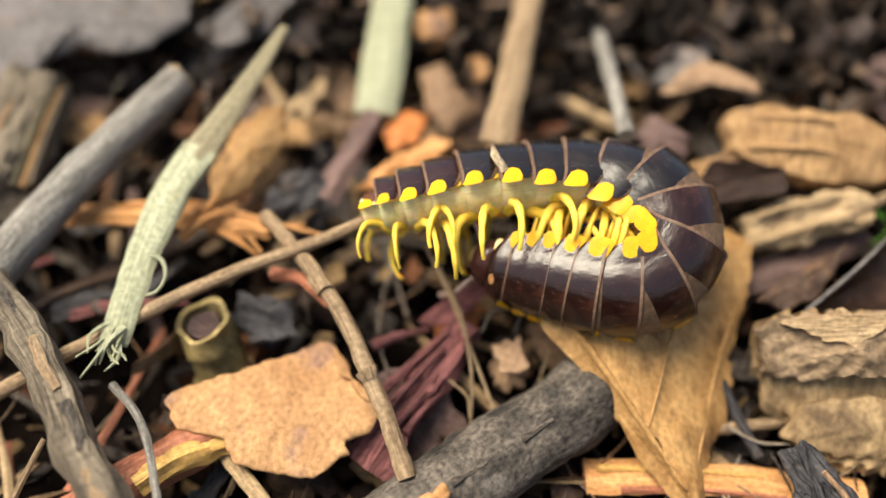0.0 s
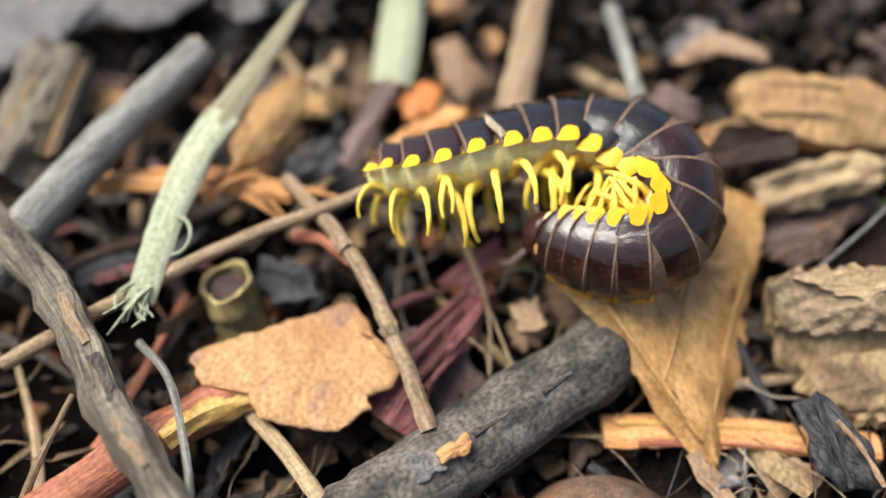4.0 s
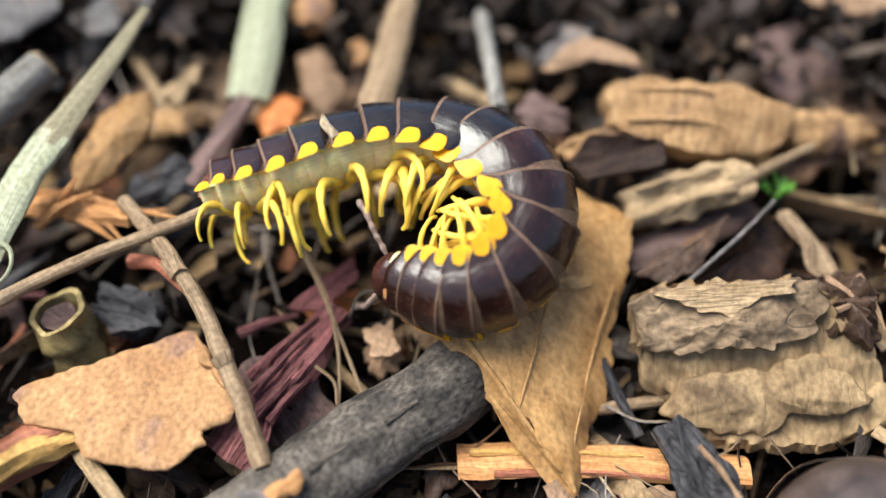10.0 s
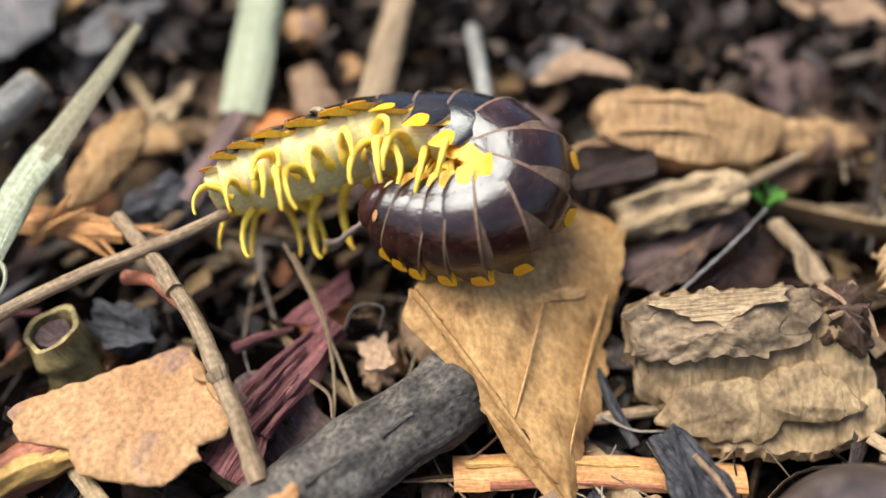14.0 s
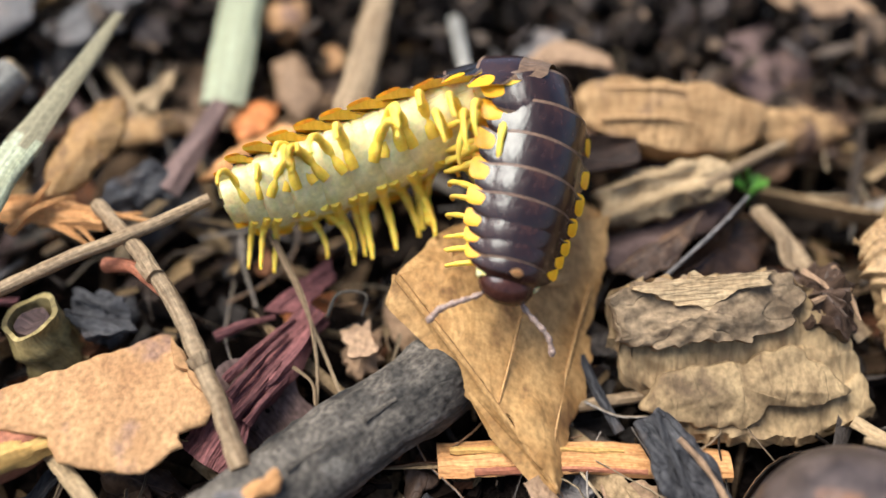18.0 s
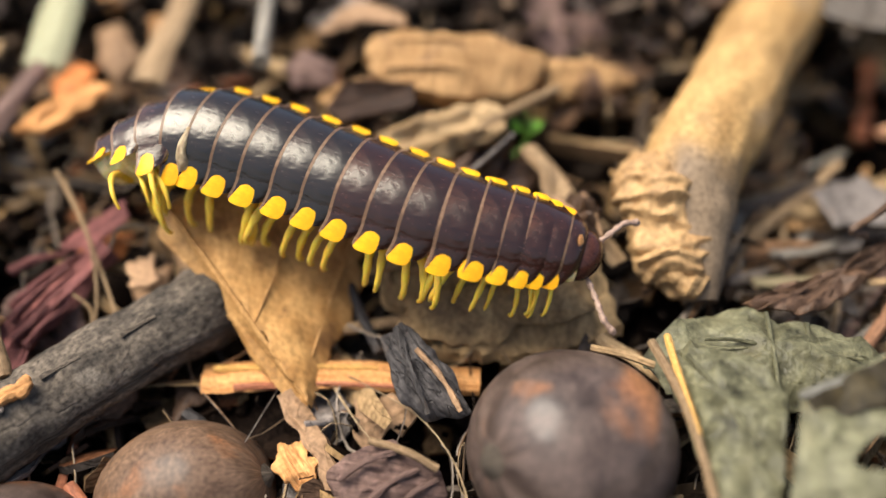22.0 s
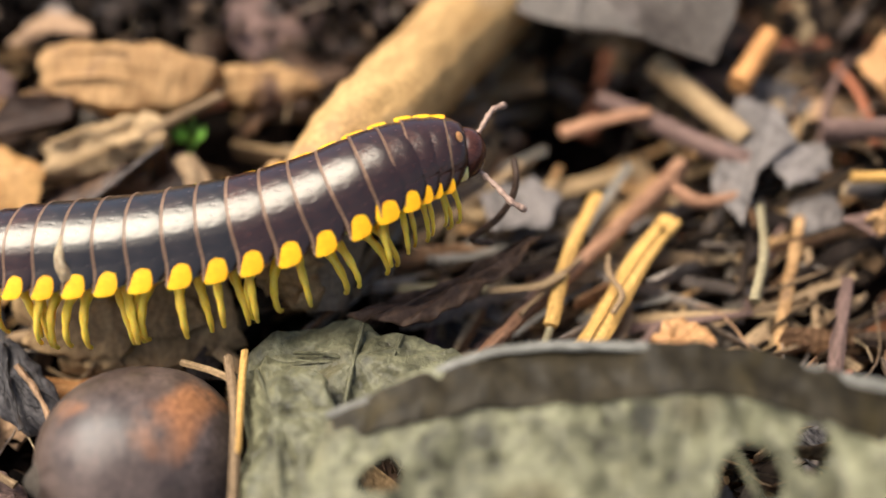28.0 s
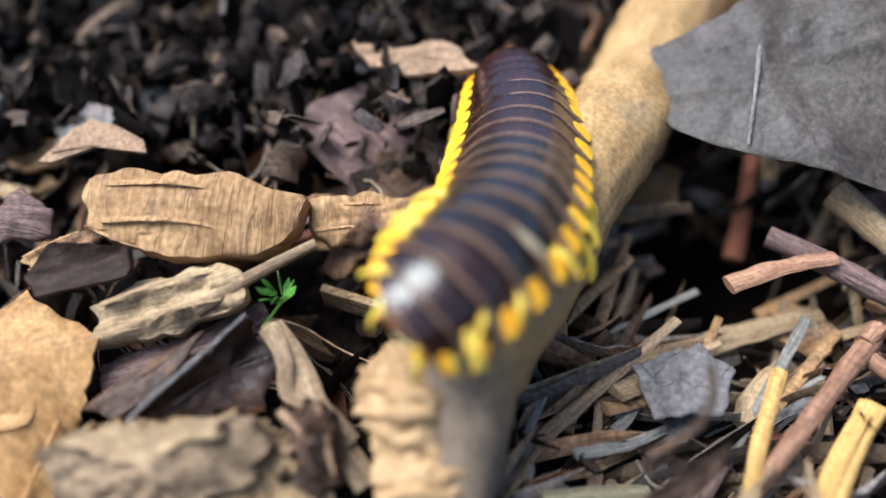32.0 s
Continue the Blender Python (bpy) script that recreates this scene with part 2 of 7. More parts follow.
def weather_end(mat, reach, colour):
    """A grey-brown weathered stain with a blotchy edge over the first stretch of a rolled sheet."""
    n, link = mat.node_tree.nodes, mat.node_tree.links
    hsv = [x for x in n if x.bl_idname == "ShaderNodeHueSaturation"][0]
    uv, cut, blot = n.new("ShaderNodeUVMap"), n.new("ShaderNodeSeparateXYZ"), n.new("ShaderNodeTexNoise")
    blot.inputs["Scale"].default_value, blot.inputs["Detail"].default_value = 1.6, 5
    link.new(uv.outputs[0], cut.inputs[0])
    link.new(uv.outputs[0], blot.inputs["Vector"])
    shift, span, mix = n.new("ShaderNodeMath"), n.new("ShaderNodeMapRange"), n.new("ShaderNodeMix")
    shift.operation = "MULTIPLY_ADD"
    shift.inputs[1].default_value = 1.8
    link.new(blot.outputs[0], shift.inputs[0])
    link.new(cut.outputs[1], shift.inputs[2])
    span.inputs[1].default_value, span.inputs[2].default_value, span.inputs[3].default_value, span.inputs[4].default_value = reach + 0.7, reach + 1.2, 0.85, 0
    link.new(shift.outputs[0], span.inputs[0])
    mix.data_type = "RGBA"
    link.new(span.outputs[0], mix.inputs[0])
    link.new(hsv.inputs["Color"].links[0].from_socket, mix.inputs[6])
    mix.inputs[7].default_value = (*colour, 1)
    link.new(mix.outputs[2], hsv.inputs["Color"])


weather_end(ROLL_LEAF, 0.95, (0.15, 0.112, 0.078))
CRUMPLE = material("crumpled_leaf_end", (0.2, 0.115, 0.05), (0.42, 0.265, 0.12), (2.5, 2.5), 0.6, 0.6, 0.6, (0.08, 0.05, 0.03), 0.15, crack=0.1)
ACORN = material("acorn_shell", (0.022, 0.0145, 0.0115), (0.11, 0.077, 0.062), (1.2, 1.2), 0.4, 0.45, 0.85, (0.26, 0.11, 0.045), 0.1, speck_scale=1.1, spec=0.3, coat=0.05, crack=0.03, grit=0.45)
TAN_ACORN = material("tan_acorn_shell", (0.065, 0.038, 0.024), (0.17, 0.105, 0.066), (2, 2), 0.45, 0.4, 0.6, (0.2, 0.085, 0.035), 0.1, coat=0.1, crack=0.04, grit=0.4)
TUBE = material("hollow_stem", (0.2, 0.14, 0.05), (0.4, 0.29, 0.115), (6, 2), 0.6, 0.5, 0.5, (0.18, 0.11, 0.045), 0.1)
MOSS = material("moss", (0.05, 0.12, 0.015), (0.15, 0.31, 0.04), (8, 8), 0.5, 0.3, 0, vary=0.3)
LITTER = litter_material("litter", [(0.02, 0.012, 0.008), (0.13, 0.075, 0.04), (0.008, 0.006, 0.005), (0.2, 0.125, 0.065), (0.07, 0.042, 0.027), (0.012, 0.008, 0.006), (0.28, 0.175, 0.08), (0.034, 0.027, 0.022), (0.13, 0.055, 0.026), (0.02, 0.014, 0.01)])
SPLINTERS = litter_material("splinters", [(0.17, 0.105, 0.057), (0.035, 0.024, 0.017), (0.33, 0.215, 0.108), (0.075, 0.056, 0.042), (0.022, 0.016, 0.012), (0.14, 0.07, 0.04), (0.1, 0.077, 0.06)])
TANGLE = litter_material("tangle", [(0.3, 0.2, 0.115), (0.12, 0.085, 0.06), (0.42, 0.3, 0.175), (0.21, 0.165, 0.13), (0.03, 0.022, 0.017), (0.3, 0.165, 0.085), (0.29, 0.235, 0.185), (0.016, 0.012, 0.009)])
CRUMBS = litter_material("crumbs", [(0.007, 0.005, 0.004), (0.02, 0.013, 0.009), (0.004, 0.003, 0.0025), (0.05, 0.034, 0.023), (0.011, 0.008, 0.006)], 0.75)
SHREDS = litter_material("shreds", [(0.014, 0.01, 0.008), (0.075, 0.054, 0.041), (0.008, 0.006, 0.005), (0.11, 0.08, 0.058), (0.022, 0.016, 0.012), (0.012, 0.009, 0.007), (0.075, 0.057, 0.048), (0.15, 0.1, 0.065)])
SHELL = material("shell", (0.006, 0.0042, 0.0035), (0.018, 0.011, 0.0085), (6, 3.5), 0.23, 0.22, 0.6, (0.034, 0.014, 0.009), 0.25, grit=0.2, crack=0.0, spec=0.68, deep=0.0005)
BROWN_SHELL = material("brown_shell", (0.009, 0.0028, 0.002), (0.028, 0.0088, 0.0058), (6, 3.5), 0.23, 0.22, 0.6, (0.06, 0.022, 0.012), 0.25, grit=0.2, crack=0.0, spec=0.62, deep=0.0005)
TAIL_SHELL = material("tail_shell", (0.05, 0.017, 0.009), (0.12, 0.045, 0.02), (6, 6), 0.28, 0.15, 0.5, (0.3, 0.13, 0.05), 0.1, coat=0.2, crack=0)
TUCK = material("shell_front", (0.08, 0.047, 0.028), (0.18, 0.11, 0.065), (9, 5), 0.34, 0.2, vary=0.15, crack=0)
BAND = material("shell_band", (0.085, 0.047, 0.028), (0.19, 0.115, 0.07), (10, 4), 0.35, 0.2, vary=0.15, crack=0)
YELLOW = material("yellow_keel", (0.7, 0.315, 0.004), (0.82, 0.425, 0.008), (5, 5), 0.4, 0.15, vary=0.06, coat=0.1, thin=0.5, crack=0, grit=0.08)
LEG_YELLOW = material("leg_yellow", (0.72, 0.46, 0.035), (0.86, 0.62, 0.1), (5, 5), 0.38, 0.15, vary=0.12, thin=0.5, crack=0, grit=0.1)
BELLY = material("belly", (0.78, 0.62, 0.24), (0.88, 0.77, 0.42), (3, 2), 0.4, 0.3, 0.5, (0.58, 0.4, 0.12), 0.06, thin=0.6, crack=0.08, grit=0.1)
HEAD = material("head_shell", (0.022, 0.008, 0.0055), (0.065, 0.022, 0.014), (6, 6), 0.2, 0.1, vary=0.05, coat=0.2, crack=0)
RIM_LEAF = material("leaf_rim", (0.09, 0.083, 0.066), (0.2, 0.19, 0.16), (3, 3), 0.45, 0.4, 0.2, crack=0.1)
# Brown leaf tissue, darkened further: the fold's shade is put into this colour.
SHADED_FOLD = material("folded_margin", (0.009, 0.007, 0.004), (0.032, 0.025, 0.014), (2, 3), 0.45, 0.6, 0.3, (0.07, 0.052, 0.02), 0.05, crack=0.1, spec=0.08)
LARGE_LEAF = material("large_grey_leaf", (0.034, 0.026, 0.02), (0.083, 0.067, 0.053), (3, 3), 0.5, 0.5, 0.4, (0.13, 0.105, 0.09), 0.05, crack=0.1)
ANTENNA = material("antenna", (0.2, 0.12, 0.085), (0.44, 0.31, 0.235), (8, 5), 0.5, 0.3, vary=0.05)
SCAR = material("scar", (0.26, 0.18, 0.1), (0.42, 0.33, 0.2), (8, 8), 0.45, 0.5, vary=0.05, thin=0.2)

for shell in (SHELL, BROWN_SHELL):
    shell.node_tree.nodes["Principled BSDF"].inputs["Specular Tint"].default_value = (1.0, 0.96, 0.86, 1)


# ---- builders ----
def finish(name, verts, faces, uvs, mat, parent=None, smooth=True, indices=None, origin=None):
    """One mesh object from points in centimetres; its origin lies at the middle of its underside."""
    v = np.array(verts, float)
    o = np.array(origin, float) if origin is not None else np.array([*(v[:, :2].min(0) + v[:, :2].max(0)) / 2, v[:, 2].min()])
    if parent is not None and origin is None:
        o = np.zeros(3)
    me = bpy.data.meshes.new(name)
    me.from_pydata(((v - o) * CM).tolist(), [], faces)
    layer = me.uv_layers.new(name="UVMap")
    loop = np.empty(len(me.loops), np.int32)
    me.loops.foreach_get("vertex_index", loop)
    layer.data.foreach_set("uv", np.array(uvs, np.float32)[loop].ravel())
    for mm in mat if isinstance(mat, (list, tuple)) else [mat]:
        me.materials.append(mm)
    if indices is not None:
        me.polygons.foreach_set("material_index", indices)
    if smooth:
        me.polygons.foreach_set("use_smooth", [True] * len(me.polygons))
    me.update()
    if smooth:
        me.set_sharp_from_angle(angle=radians(48))
    ob = new(name, me)
    if parent is not None:
        ob.parent = parent
        ob.location = Vector(o) * CM - (parent.location if parent.type == "MESH" and parent.parent is None else Vector())
    else:
        ob.location = Vector(o) * CM
    return ob


def sub(name, verts, faces, uvs, mat, parent, label="", **kw):
    """A part given in world centimetres under a thing that is not turned."""
    v = np.array(verts, float) - np.array(parent.location) / CM
    ob = finish(name, v, faces, uvs, mat, parent, origin=(0, 0, 0), **kw)
    ob.location = (0, 0, 0)
    return tagged(ob, label) if label else ob


def curve(pts, n):
    """n points of a smooth curve through pts."""
    p = np.array(pts, float)
    if len(p) == 2:
        k = np.linspace(0, 1, n)[:, None]
        return p[0] * (1 - k) + p[1] * k
    d = np.r_[0, np.cumsum(np.linalg.norm(np.diff(p[:, :3], axis=0), axis=1))]
    m = np.gradient(p, d, axis=0)
    out = []
    for s in np.linspace(0, d[-1], n):
        i = min(int(np.searchsorted(d, s, "right")) - 1, len(p) - 2)
        h = d[i + 1] - d[i]
        t = (s - d[i]) / h
        out.append((2 * t**3 - 3 * t**2 + 1) * p[i] + (t**3 - 2 * t**2 + t) * h * m[i] + (3 * t**2 - 2 * t**3) * p[i + 1] + (t**3 - t**2) * h * m[i + 1])
    return np.array(out)


def wobble(p, scale, seed=0.0):
    return noise.noise(Vector((p[0] * scale + seed, p[1] * scale - seed, p[2] * scale + 7.3)))


def tube_data(pts, r0, r1, sides=10, rings=24, rough=0.08, flat=1.0, ridge=0.0, taper=False, wide=None, hollow=0.0, up=(0, 0, 1)):
    """A swept stick: radius r0 to r1, uneven skin, flat: its height over its width, closed or hollow ends."""
    c = curve(pts, rings)
    t = np.gradient(c, axis=0)
    t /= np.linalg.norm(t, axis=1)[:, None]
    seed = float(c[0, 0] * 3.1 + c[0, 1] * 1.7)
    verts, uvs, faces = [], [], []
    run = np.r_[0, np.cumsum(np.linalg.norm(np.diff(c, axis=0), axis=1))]

    def hoop(i, scale):
        side = np.cross(t[i], up)
        side /= np.linalg.norm(side) + 1e-9
        top = np.cross(side, t[i])
        k = i / (rings - 1)
        r = (r0 + (r1 - r0) * k) * scale * (float(np.interp(k, *wide)) if wide else 1)
        if taper:
            r *= min(1, 0.25 + 2.5 * math.sqrt(max(0.0, min(k, 1 - k))))
        for j in range(sides):
            a = 2 * math.pi * j / sides
            p0 = c[i] + side * math.cos(a) * r + top * math.sin(a) * r * flat
            q = 1 + rough * (1.6 * wobble(p0, 1.3 / max(r0, 0.05) * 0.4, seed) + wobble(p0, 7, seed)) + ridge * math.cos(a * 5 + 3 * k)
            verts.append(c[i] + (p0 - c[i]) * q)
            uvs.append((a * r0, run[i]))

    for i in range(rings):
        hoop(i, 1)
    if hollow:
        for i in reversed(range(rings)):
            hoop(i, hollow)
    total = len(verts) // sides
    for i in range(total - 1 + (1 if hollow else 0)):
        for j in range(sides):
            a, b = i * sides + j, i * sides + (j + 1) % sides
            d, e = ((i + 1) % total) * sides + j, ((i + 1) % total) * sides + (j + 1) % sides
            faces.append((a, d, e, b))
    if not hollow:
        faces += [tuple(range(sides)), tuple(reversed(range((total - 1) * sides, total * sides)))]
    return verts, faces, uvs


def stick(name, pts, r0, r1, mat, label, category, parent=None, group="", **kw):
    ob = finish(name, *tube_data(pts, r0, r1, **kw), mat) if parent is None else sub(name, *tube_data(pts, r0, r1, **kw), mat, parent)
    return tagged(ob, label, category, group) if parent is None else (tagged(ob, label) if label else ob)


def chip_data(pts, th, jag=0.03, dome=0.0, rough=0.02, count=60, relief=1.5, grain=0.0):
    """A flat piece with the given corners: ragged rim, uneven face, real thickness."""
    p = np.array(pts, float)
    c = p.mean(0)
    nxt = np.roll(p, -1, 0)
    normal = np.cross(p - c, nxt - c).sum(0)
    normal /= np.linalg.norm(normal)
    if normal[2] < 0:
        p, normal = p[::-1], -normal
        nxt = np.roll(p, -1, 0)
    edge = np.linalg.norm(nxt - p, axis=1)
    run = np.r_[0, np.cumsum(edge)]
    rim = []
    for s in np.linspace(0, run[-1], count, endpoint=False):
        i = int(np.searchsorted(run, s, "right")) - 1
        rim.append(p[i] + (nxt[i] - p[i]) * (s - run[i]) / edge[i])
    rim = np.array(rim)
    fine = min(21, 0.3 * count / run[-1])
    seed = float(c[0] * 2.3 + c[1] * 5.1)
    for i in range(count):
        away = rim[i] - c
        away /= np.linalg.norm(away) + 1e-9
        rim[i] += away * jag * (0.6 * wobble(rim[i], 4, seed) + 1.4 * wobble(rim[i], fine, seed))
    q = (p - c) - np.outer((p - c) @ normal, normal)
    main = np.linalg.svd(q)[2][0]
    cross = np.cross(normal, main)
    rows = (1, 0.97, 0.9, 0.81, 0.72, 0.62, 0.52, 0.42, 0.32, 0.22, 0.1) if grain else (1, 0.97, 0.85, 0.68, 0.48, 0.27, 0.1)
    verts, uvs, faces = [], [], []
    for side in (1, -1):
        for k, fr in enumerate(rows):
            for i in range(count):
                a = c + (rim[i] - c) * fr
                lift = dome * (1 - fr * fr) + rough * (wobble(a, relief, seed) * 2 + wobble(a, relief * 5, seed))
                edge_in = th * (0.25 if k == 0 else 0.5)
                if grain:
                    u, w = float((a - c) @ cross), float((a - c) @ main)
                    fibre = wobble((u * 1.0, w * 0.12, side), 9, seed) + 0.5 * wobble((u * 1.0, w * 0.2, side), 21, seed)
                    step = 0.8 * math.floor(2.5 * wobble((u, w * 0.35, side), 2.6, seed))
                    lift += side * grain * (fibre + step)
                verts.append(a + normal * (lift + side * edge_in))
                d = a - c
                uvs.append((float(d @ cross) + seed + side * edge_in, float(d @ main) + side * edge_in))
    half = len(rows) * count
    for side in (0, 1):
        for k in range(len(rows) - 1):
            for i in range(count):
                j = (i + 1) % count
                a, b, d, e = (side * half + k * count + i, side * half + k * count + j, side * half + (k + 1) * count + i, side * half + (k + 1) * count + j)
                faces.append((a, b, e, d) if side == 0 else (a, d, e, b))
        last = [side * half + (len(rows) - 1) * count + i for i in range(count)]
        faces.append(tuple(last) if side == 0 else tuple(reversed(last)))
    for i in range(count):
        j = (i + 1) % count
        faces.append((i, half + i, half + j, j))
    return verts, faces, uvs


def chip(name, pts, th, mat, label, category, parent=None, group="", **kw):
    if category in ("wood chip", "bark") and "grain" not in kw:
        kw["grain"] = min(0.035, 0.25 * th + 0.008)
        kw["jag"] = max(kw.get("jag", 0.03), 0.06)
    ob = finish(name, *chip_data(pts, th, **kw), mat) if parent is None else sub(name, *chip_data(pts, th, **kw), mat, parent)
    if parent is None and category in ("leaf", "wood chip", "bark") and kw.get("grain", 0.02) > 0.007:
        p = np.array(pts, float)
        c = p.mean(0)
        main = np.linalg.svd(p - c)[2][0]
        reach = float(np.abs((p - c) @ main).mean()) * 1.15
        normal = np.linalg.svd(p - c)[2][2]
        normal = normal if normal[2] > 0 else -normal
        across = np.cross(normal, main)
        dome = kw.get("dome", 0.0)
        for k in ((0,) if category == "leaf" else (-1, 1)):
            shift = across * k * reach * 0.22
            a, b = c - main * reach + shift, c + main * reach * (1.0 if k == 0 else 0.7) + shift
            lift = normal * (th * 0.5 + 0.004)
            r = min(0.022, 0.03 * reach) if category == "leaf" else min(0.035, 0.05 * reach)
            sub("vein" if category == "leaf" else "torn_fibre", *tube_data([tuple(a + lift), tuple((a + b) / 2 + lift + normal * dome * 0.9 + across * reach * 0.04), tuple(b + lift)], r, r * 0.5, sides=6, rings=12, rough=0.2, flat=0.6), mat, ob)
    return tagged(ob, label, category, group) if parent is None else (tagged(ob, label) if label else ob)


def sheet_data(upper, lower, th, nu=60, nv=26, holes=(), bulge=0.0, rough=0.03, jag=0.03, layers=0.0, dip=0.0):
    """A leaf blade between two edges, with real holes."""
    a, b = curve(upper, nu), curve(lower, nu)
    seed = float(a[0, 0])
    pos, keep = {}, set()
    for i in range(nu):
        for j in range(nv):
            v = j / (nv - 1)
            p = a[i] * (1 - v) + b[i] * v
            p[2] += bulge * math.sin(math.pi * v) + rough * (2 * wobble(p, 1.4, seed) + wobble(p, 5, seed))
            p[:2] += jag * wobble(p, 9, seed) * (1 if j in (0, nv - 1) else 0.3)
            if layers:
                deep = v * 3.4 + 2.2 * wobble((p[0], 0, v * 2), 0.8, seed) + 0.9 * wobble(p, 3, seed)
                p[2] -= layers * (deep % 1) ** 2 + layers * 0.5 * max(0, wobble((p[0] * 0.6, v * 4, 0), 2.2, seed))
            p[2] -= dip * math.exp(-(((v - 0.14) / 0.09) ** 2))
            pos[i, j] = p
    for i in range(nu - 1):
        for j in range(nv - 1):
            u, v = (i + 0.5) / (nu - 1), (j + 0.5) / (nv - 1)
            inside = any(((u - hu) / ru) ** 2 + ((v - hv) / rv) ** 2 < 1 + 0.9 * wobble((u * 40, v * 20, 0), 0.5, seed) for hu, hv, ru, rv in holes)
            if not inside:
                keep.add((i, j))
    verts, uvs, faces, at = [], [], [], {}
    for s in (1, -1):
        for (i, j), p in pos.items():
            at[s, i, j] = len(verts)
            verts.append(p + np.array([0, 0, s * th / 2]))
            uvs.append((p[1] + s * th / 2, p[0] + s * th / 2))
    for i, j in keep:
        q = [(i, j), (i, j + 1), (i + 1, j + 1), (i + 1, j)]
        faces.append(tuple(at[1, *k] for k in q))
        faces.append(tuple(at[-1, *k] for k in reversed(q)))
        for k, (di, dj) in enumerate(((-1, 0), (0, 1), (1, 0), (0, -1))):
            if (i + di, j + dj) not in keep:
                m, n = q[k], q[(k + 1) % 4]
                faces.append((at[1, *m], at[-1, *m], at[-1, *n], at[1, *n]))
    used = sorted({k for f in faces for k in f})
    renum = {k: i for i, k in enumerate(used)}
    return [verts[k] for k in used], [tuple(renum[k] for k in f) for f in faces], [uvs[k] for k in used]


def lathe_data(profile, axis, origin, sides=36, lump=0.0):
    """A body of revolution: profile of (along, radius) about the axis."""
    axis = np.array(axis, float) / np.linalg.norm(axis)
    side = np.cross(axis, (0.3, 0.2, 0.9))
    side /= np.linalg.norm(side)
    top = np.cross(side, axis)
    verts, uvs, faces = [], [], []
    for s, r in profile:
        for j in range(sides):
            a = 2 * math.pi * j / sides
            d = side * math.cos(a) + top * math.sin(a)
            p = np.array(origin) + axis * s + d * r
            verts.append(p + d * lump * wobble(p, 1.5))
            uvs.append((a * 0.7, s * 1.3))
    for i in range(len(profile) - 1):
        for j in range(sides):
            k = (j + 1) % sides
            faces.append((i * sides + j, i * sides + k, (i + 1) * sides + k, (i + 1) * sides + j))
    faces += [tuple(reversed(range(sides))), tuple(range((len(profile) - 1) * sides, len(profile) * sides))]
    return verts, faces, uvs


# ---- ground ----
def ground():
    def axis(lo, hi, n, far):
        mid = np.linspace(lo, hi, n)
        out = np.geomspace(0.6, far, 16)
        return np.r_[lo - out[::-1], mid, hi + out]

    xs, ys = axis(-9, 15, 200, 3000), axis(-5, 11, 150, 3000)
    verts, uvs, faces = [], [], []
    for y in ys:
        for x in xs:
            z = ground_z(x, y) - 1.05 + 0.5 * noise.noise(Vector((x * 0.8, y * 0.8, 3))) + 0.22 * noise.noise(Vector((x * 2.7, y * 2.7, 8))) + 0.1 * noise.noise(Vector((x * 7, y * 7, 1)))
            verts.append((x, y, z))
            uvs.append((x, y))
    w = len(xs)
    for j in range(len(ys) - 1):
        for i in range(w - 1):
            faces.append((j * w + i, j * w + i + 1, (j + 1) * w + i + 1, (j + 1) * w + i))
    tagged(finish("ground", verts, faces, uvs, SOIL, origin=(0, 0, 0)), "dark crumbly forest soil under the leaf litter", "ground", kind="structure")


ground()


def in_void(x, y):
    """Whether a place lies in the dark hollow between the rolled leaf and the large grey leaf."""
    return math.hypot((x - 6.15) / 1.0, (y - 1.95) / 0.9) < 1


# ---- loose litter too fine to tell apart ----
def scatter(name, count, area, size, heights, mat, label, slender, seed, tilt=0.5, smooth=True, aim=None, broad=0.12):
    rng = random.Random(seed)
    verts, faces, uvs = [], [], []
    for _ in range(count):
        x, y = rng.uniform(*area[0]), rng.uniform(*area[1])
        if in_void(x, y):
            continue
        s = rng.uniform(*size) * (1 + max(0, y - 2) * 0.12)
        z = ground_z(x, y) + rng.uniform(*heights)
        turn = Euler((rng.gauss(0, tilt), rng.gauss(0, tilt), rng.uniform(0, 6.3) if aim is None else rng.gauss(aim, 0.45))).to_matrix()
        n = 5 if slender else rng.randint(7, 10)
        th = s * (broad * rng.uniform(0.4, 0.8) if slender else rng.uniform(0.03, 0.09))
        o = len(verts)
        rim = []
        for k in range(n):
            a = 6.283 * (k + rng.uniform(-0.3, 0.3)) / n
            r = s * rng.uniform(0.3, 0.6)
            rim.append((r * math.cos(a), r * math.sin(a) * (broad if slender else rng.uniform(0.5, 0.9))))
        bend = rng.uniform(-0.25, 0.25) / max(s, 0.1)
        for side in (1, -1):
            for u, v in rim:
                verts.append(tuple(turn @ Vector((u, v, side * th + bend * u * u)) + Vector((x, y, z))))
                uvs.append((v + x + side * th, u + y + side * th * 0.5))
            verts.append(tuple(turn @ Vector((0, 0, side * th * 1.2 + rng.uniform(-0.1, 0.1) * s)) + Vector((x, y, z))))
            uvs.append((x, y))
        m = n + 1
        for k in range(n):
            j = (k + 1) % n
            faces += [(o + k, o + j, o + n), (o + m + j, o + m + k, o + m + n), (o + k, o + m + k, o + m + j, o + j)]
    tagged(finish(name, verts, faces, uvs, mat, smooth=smooth, origin=(0, 0, 0)), label, "litter", kind="stuff")


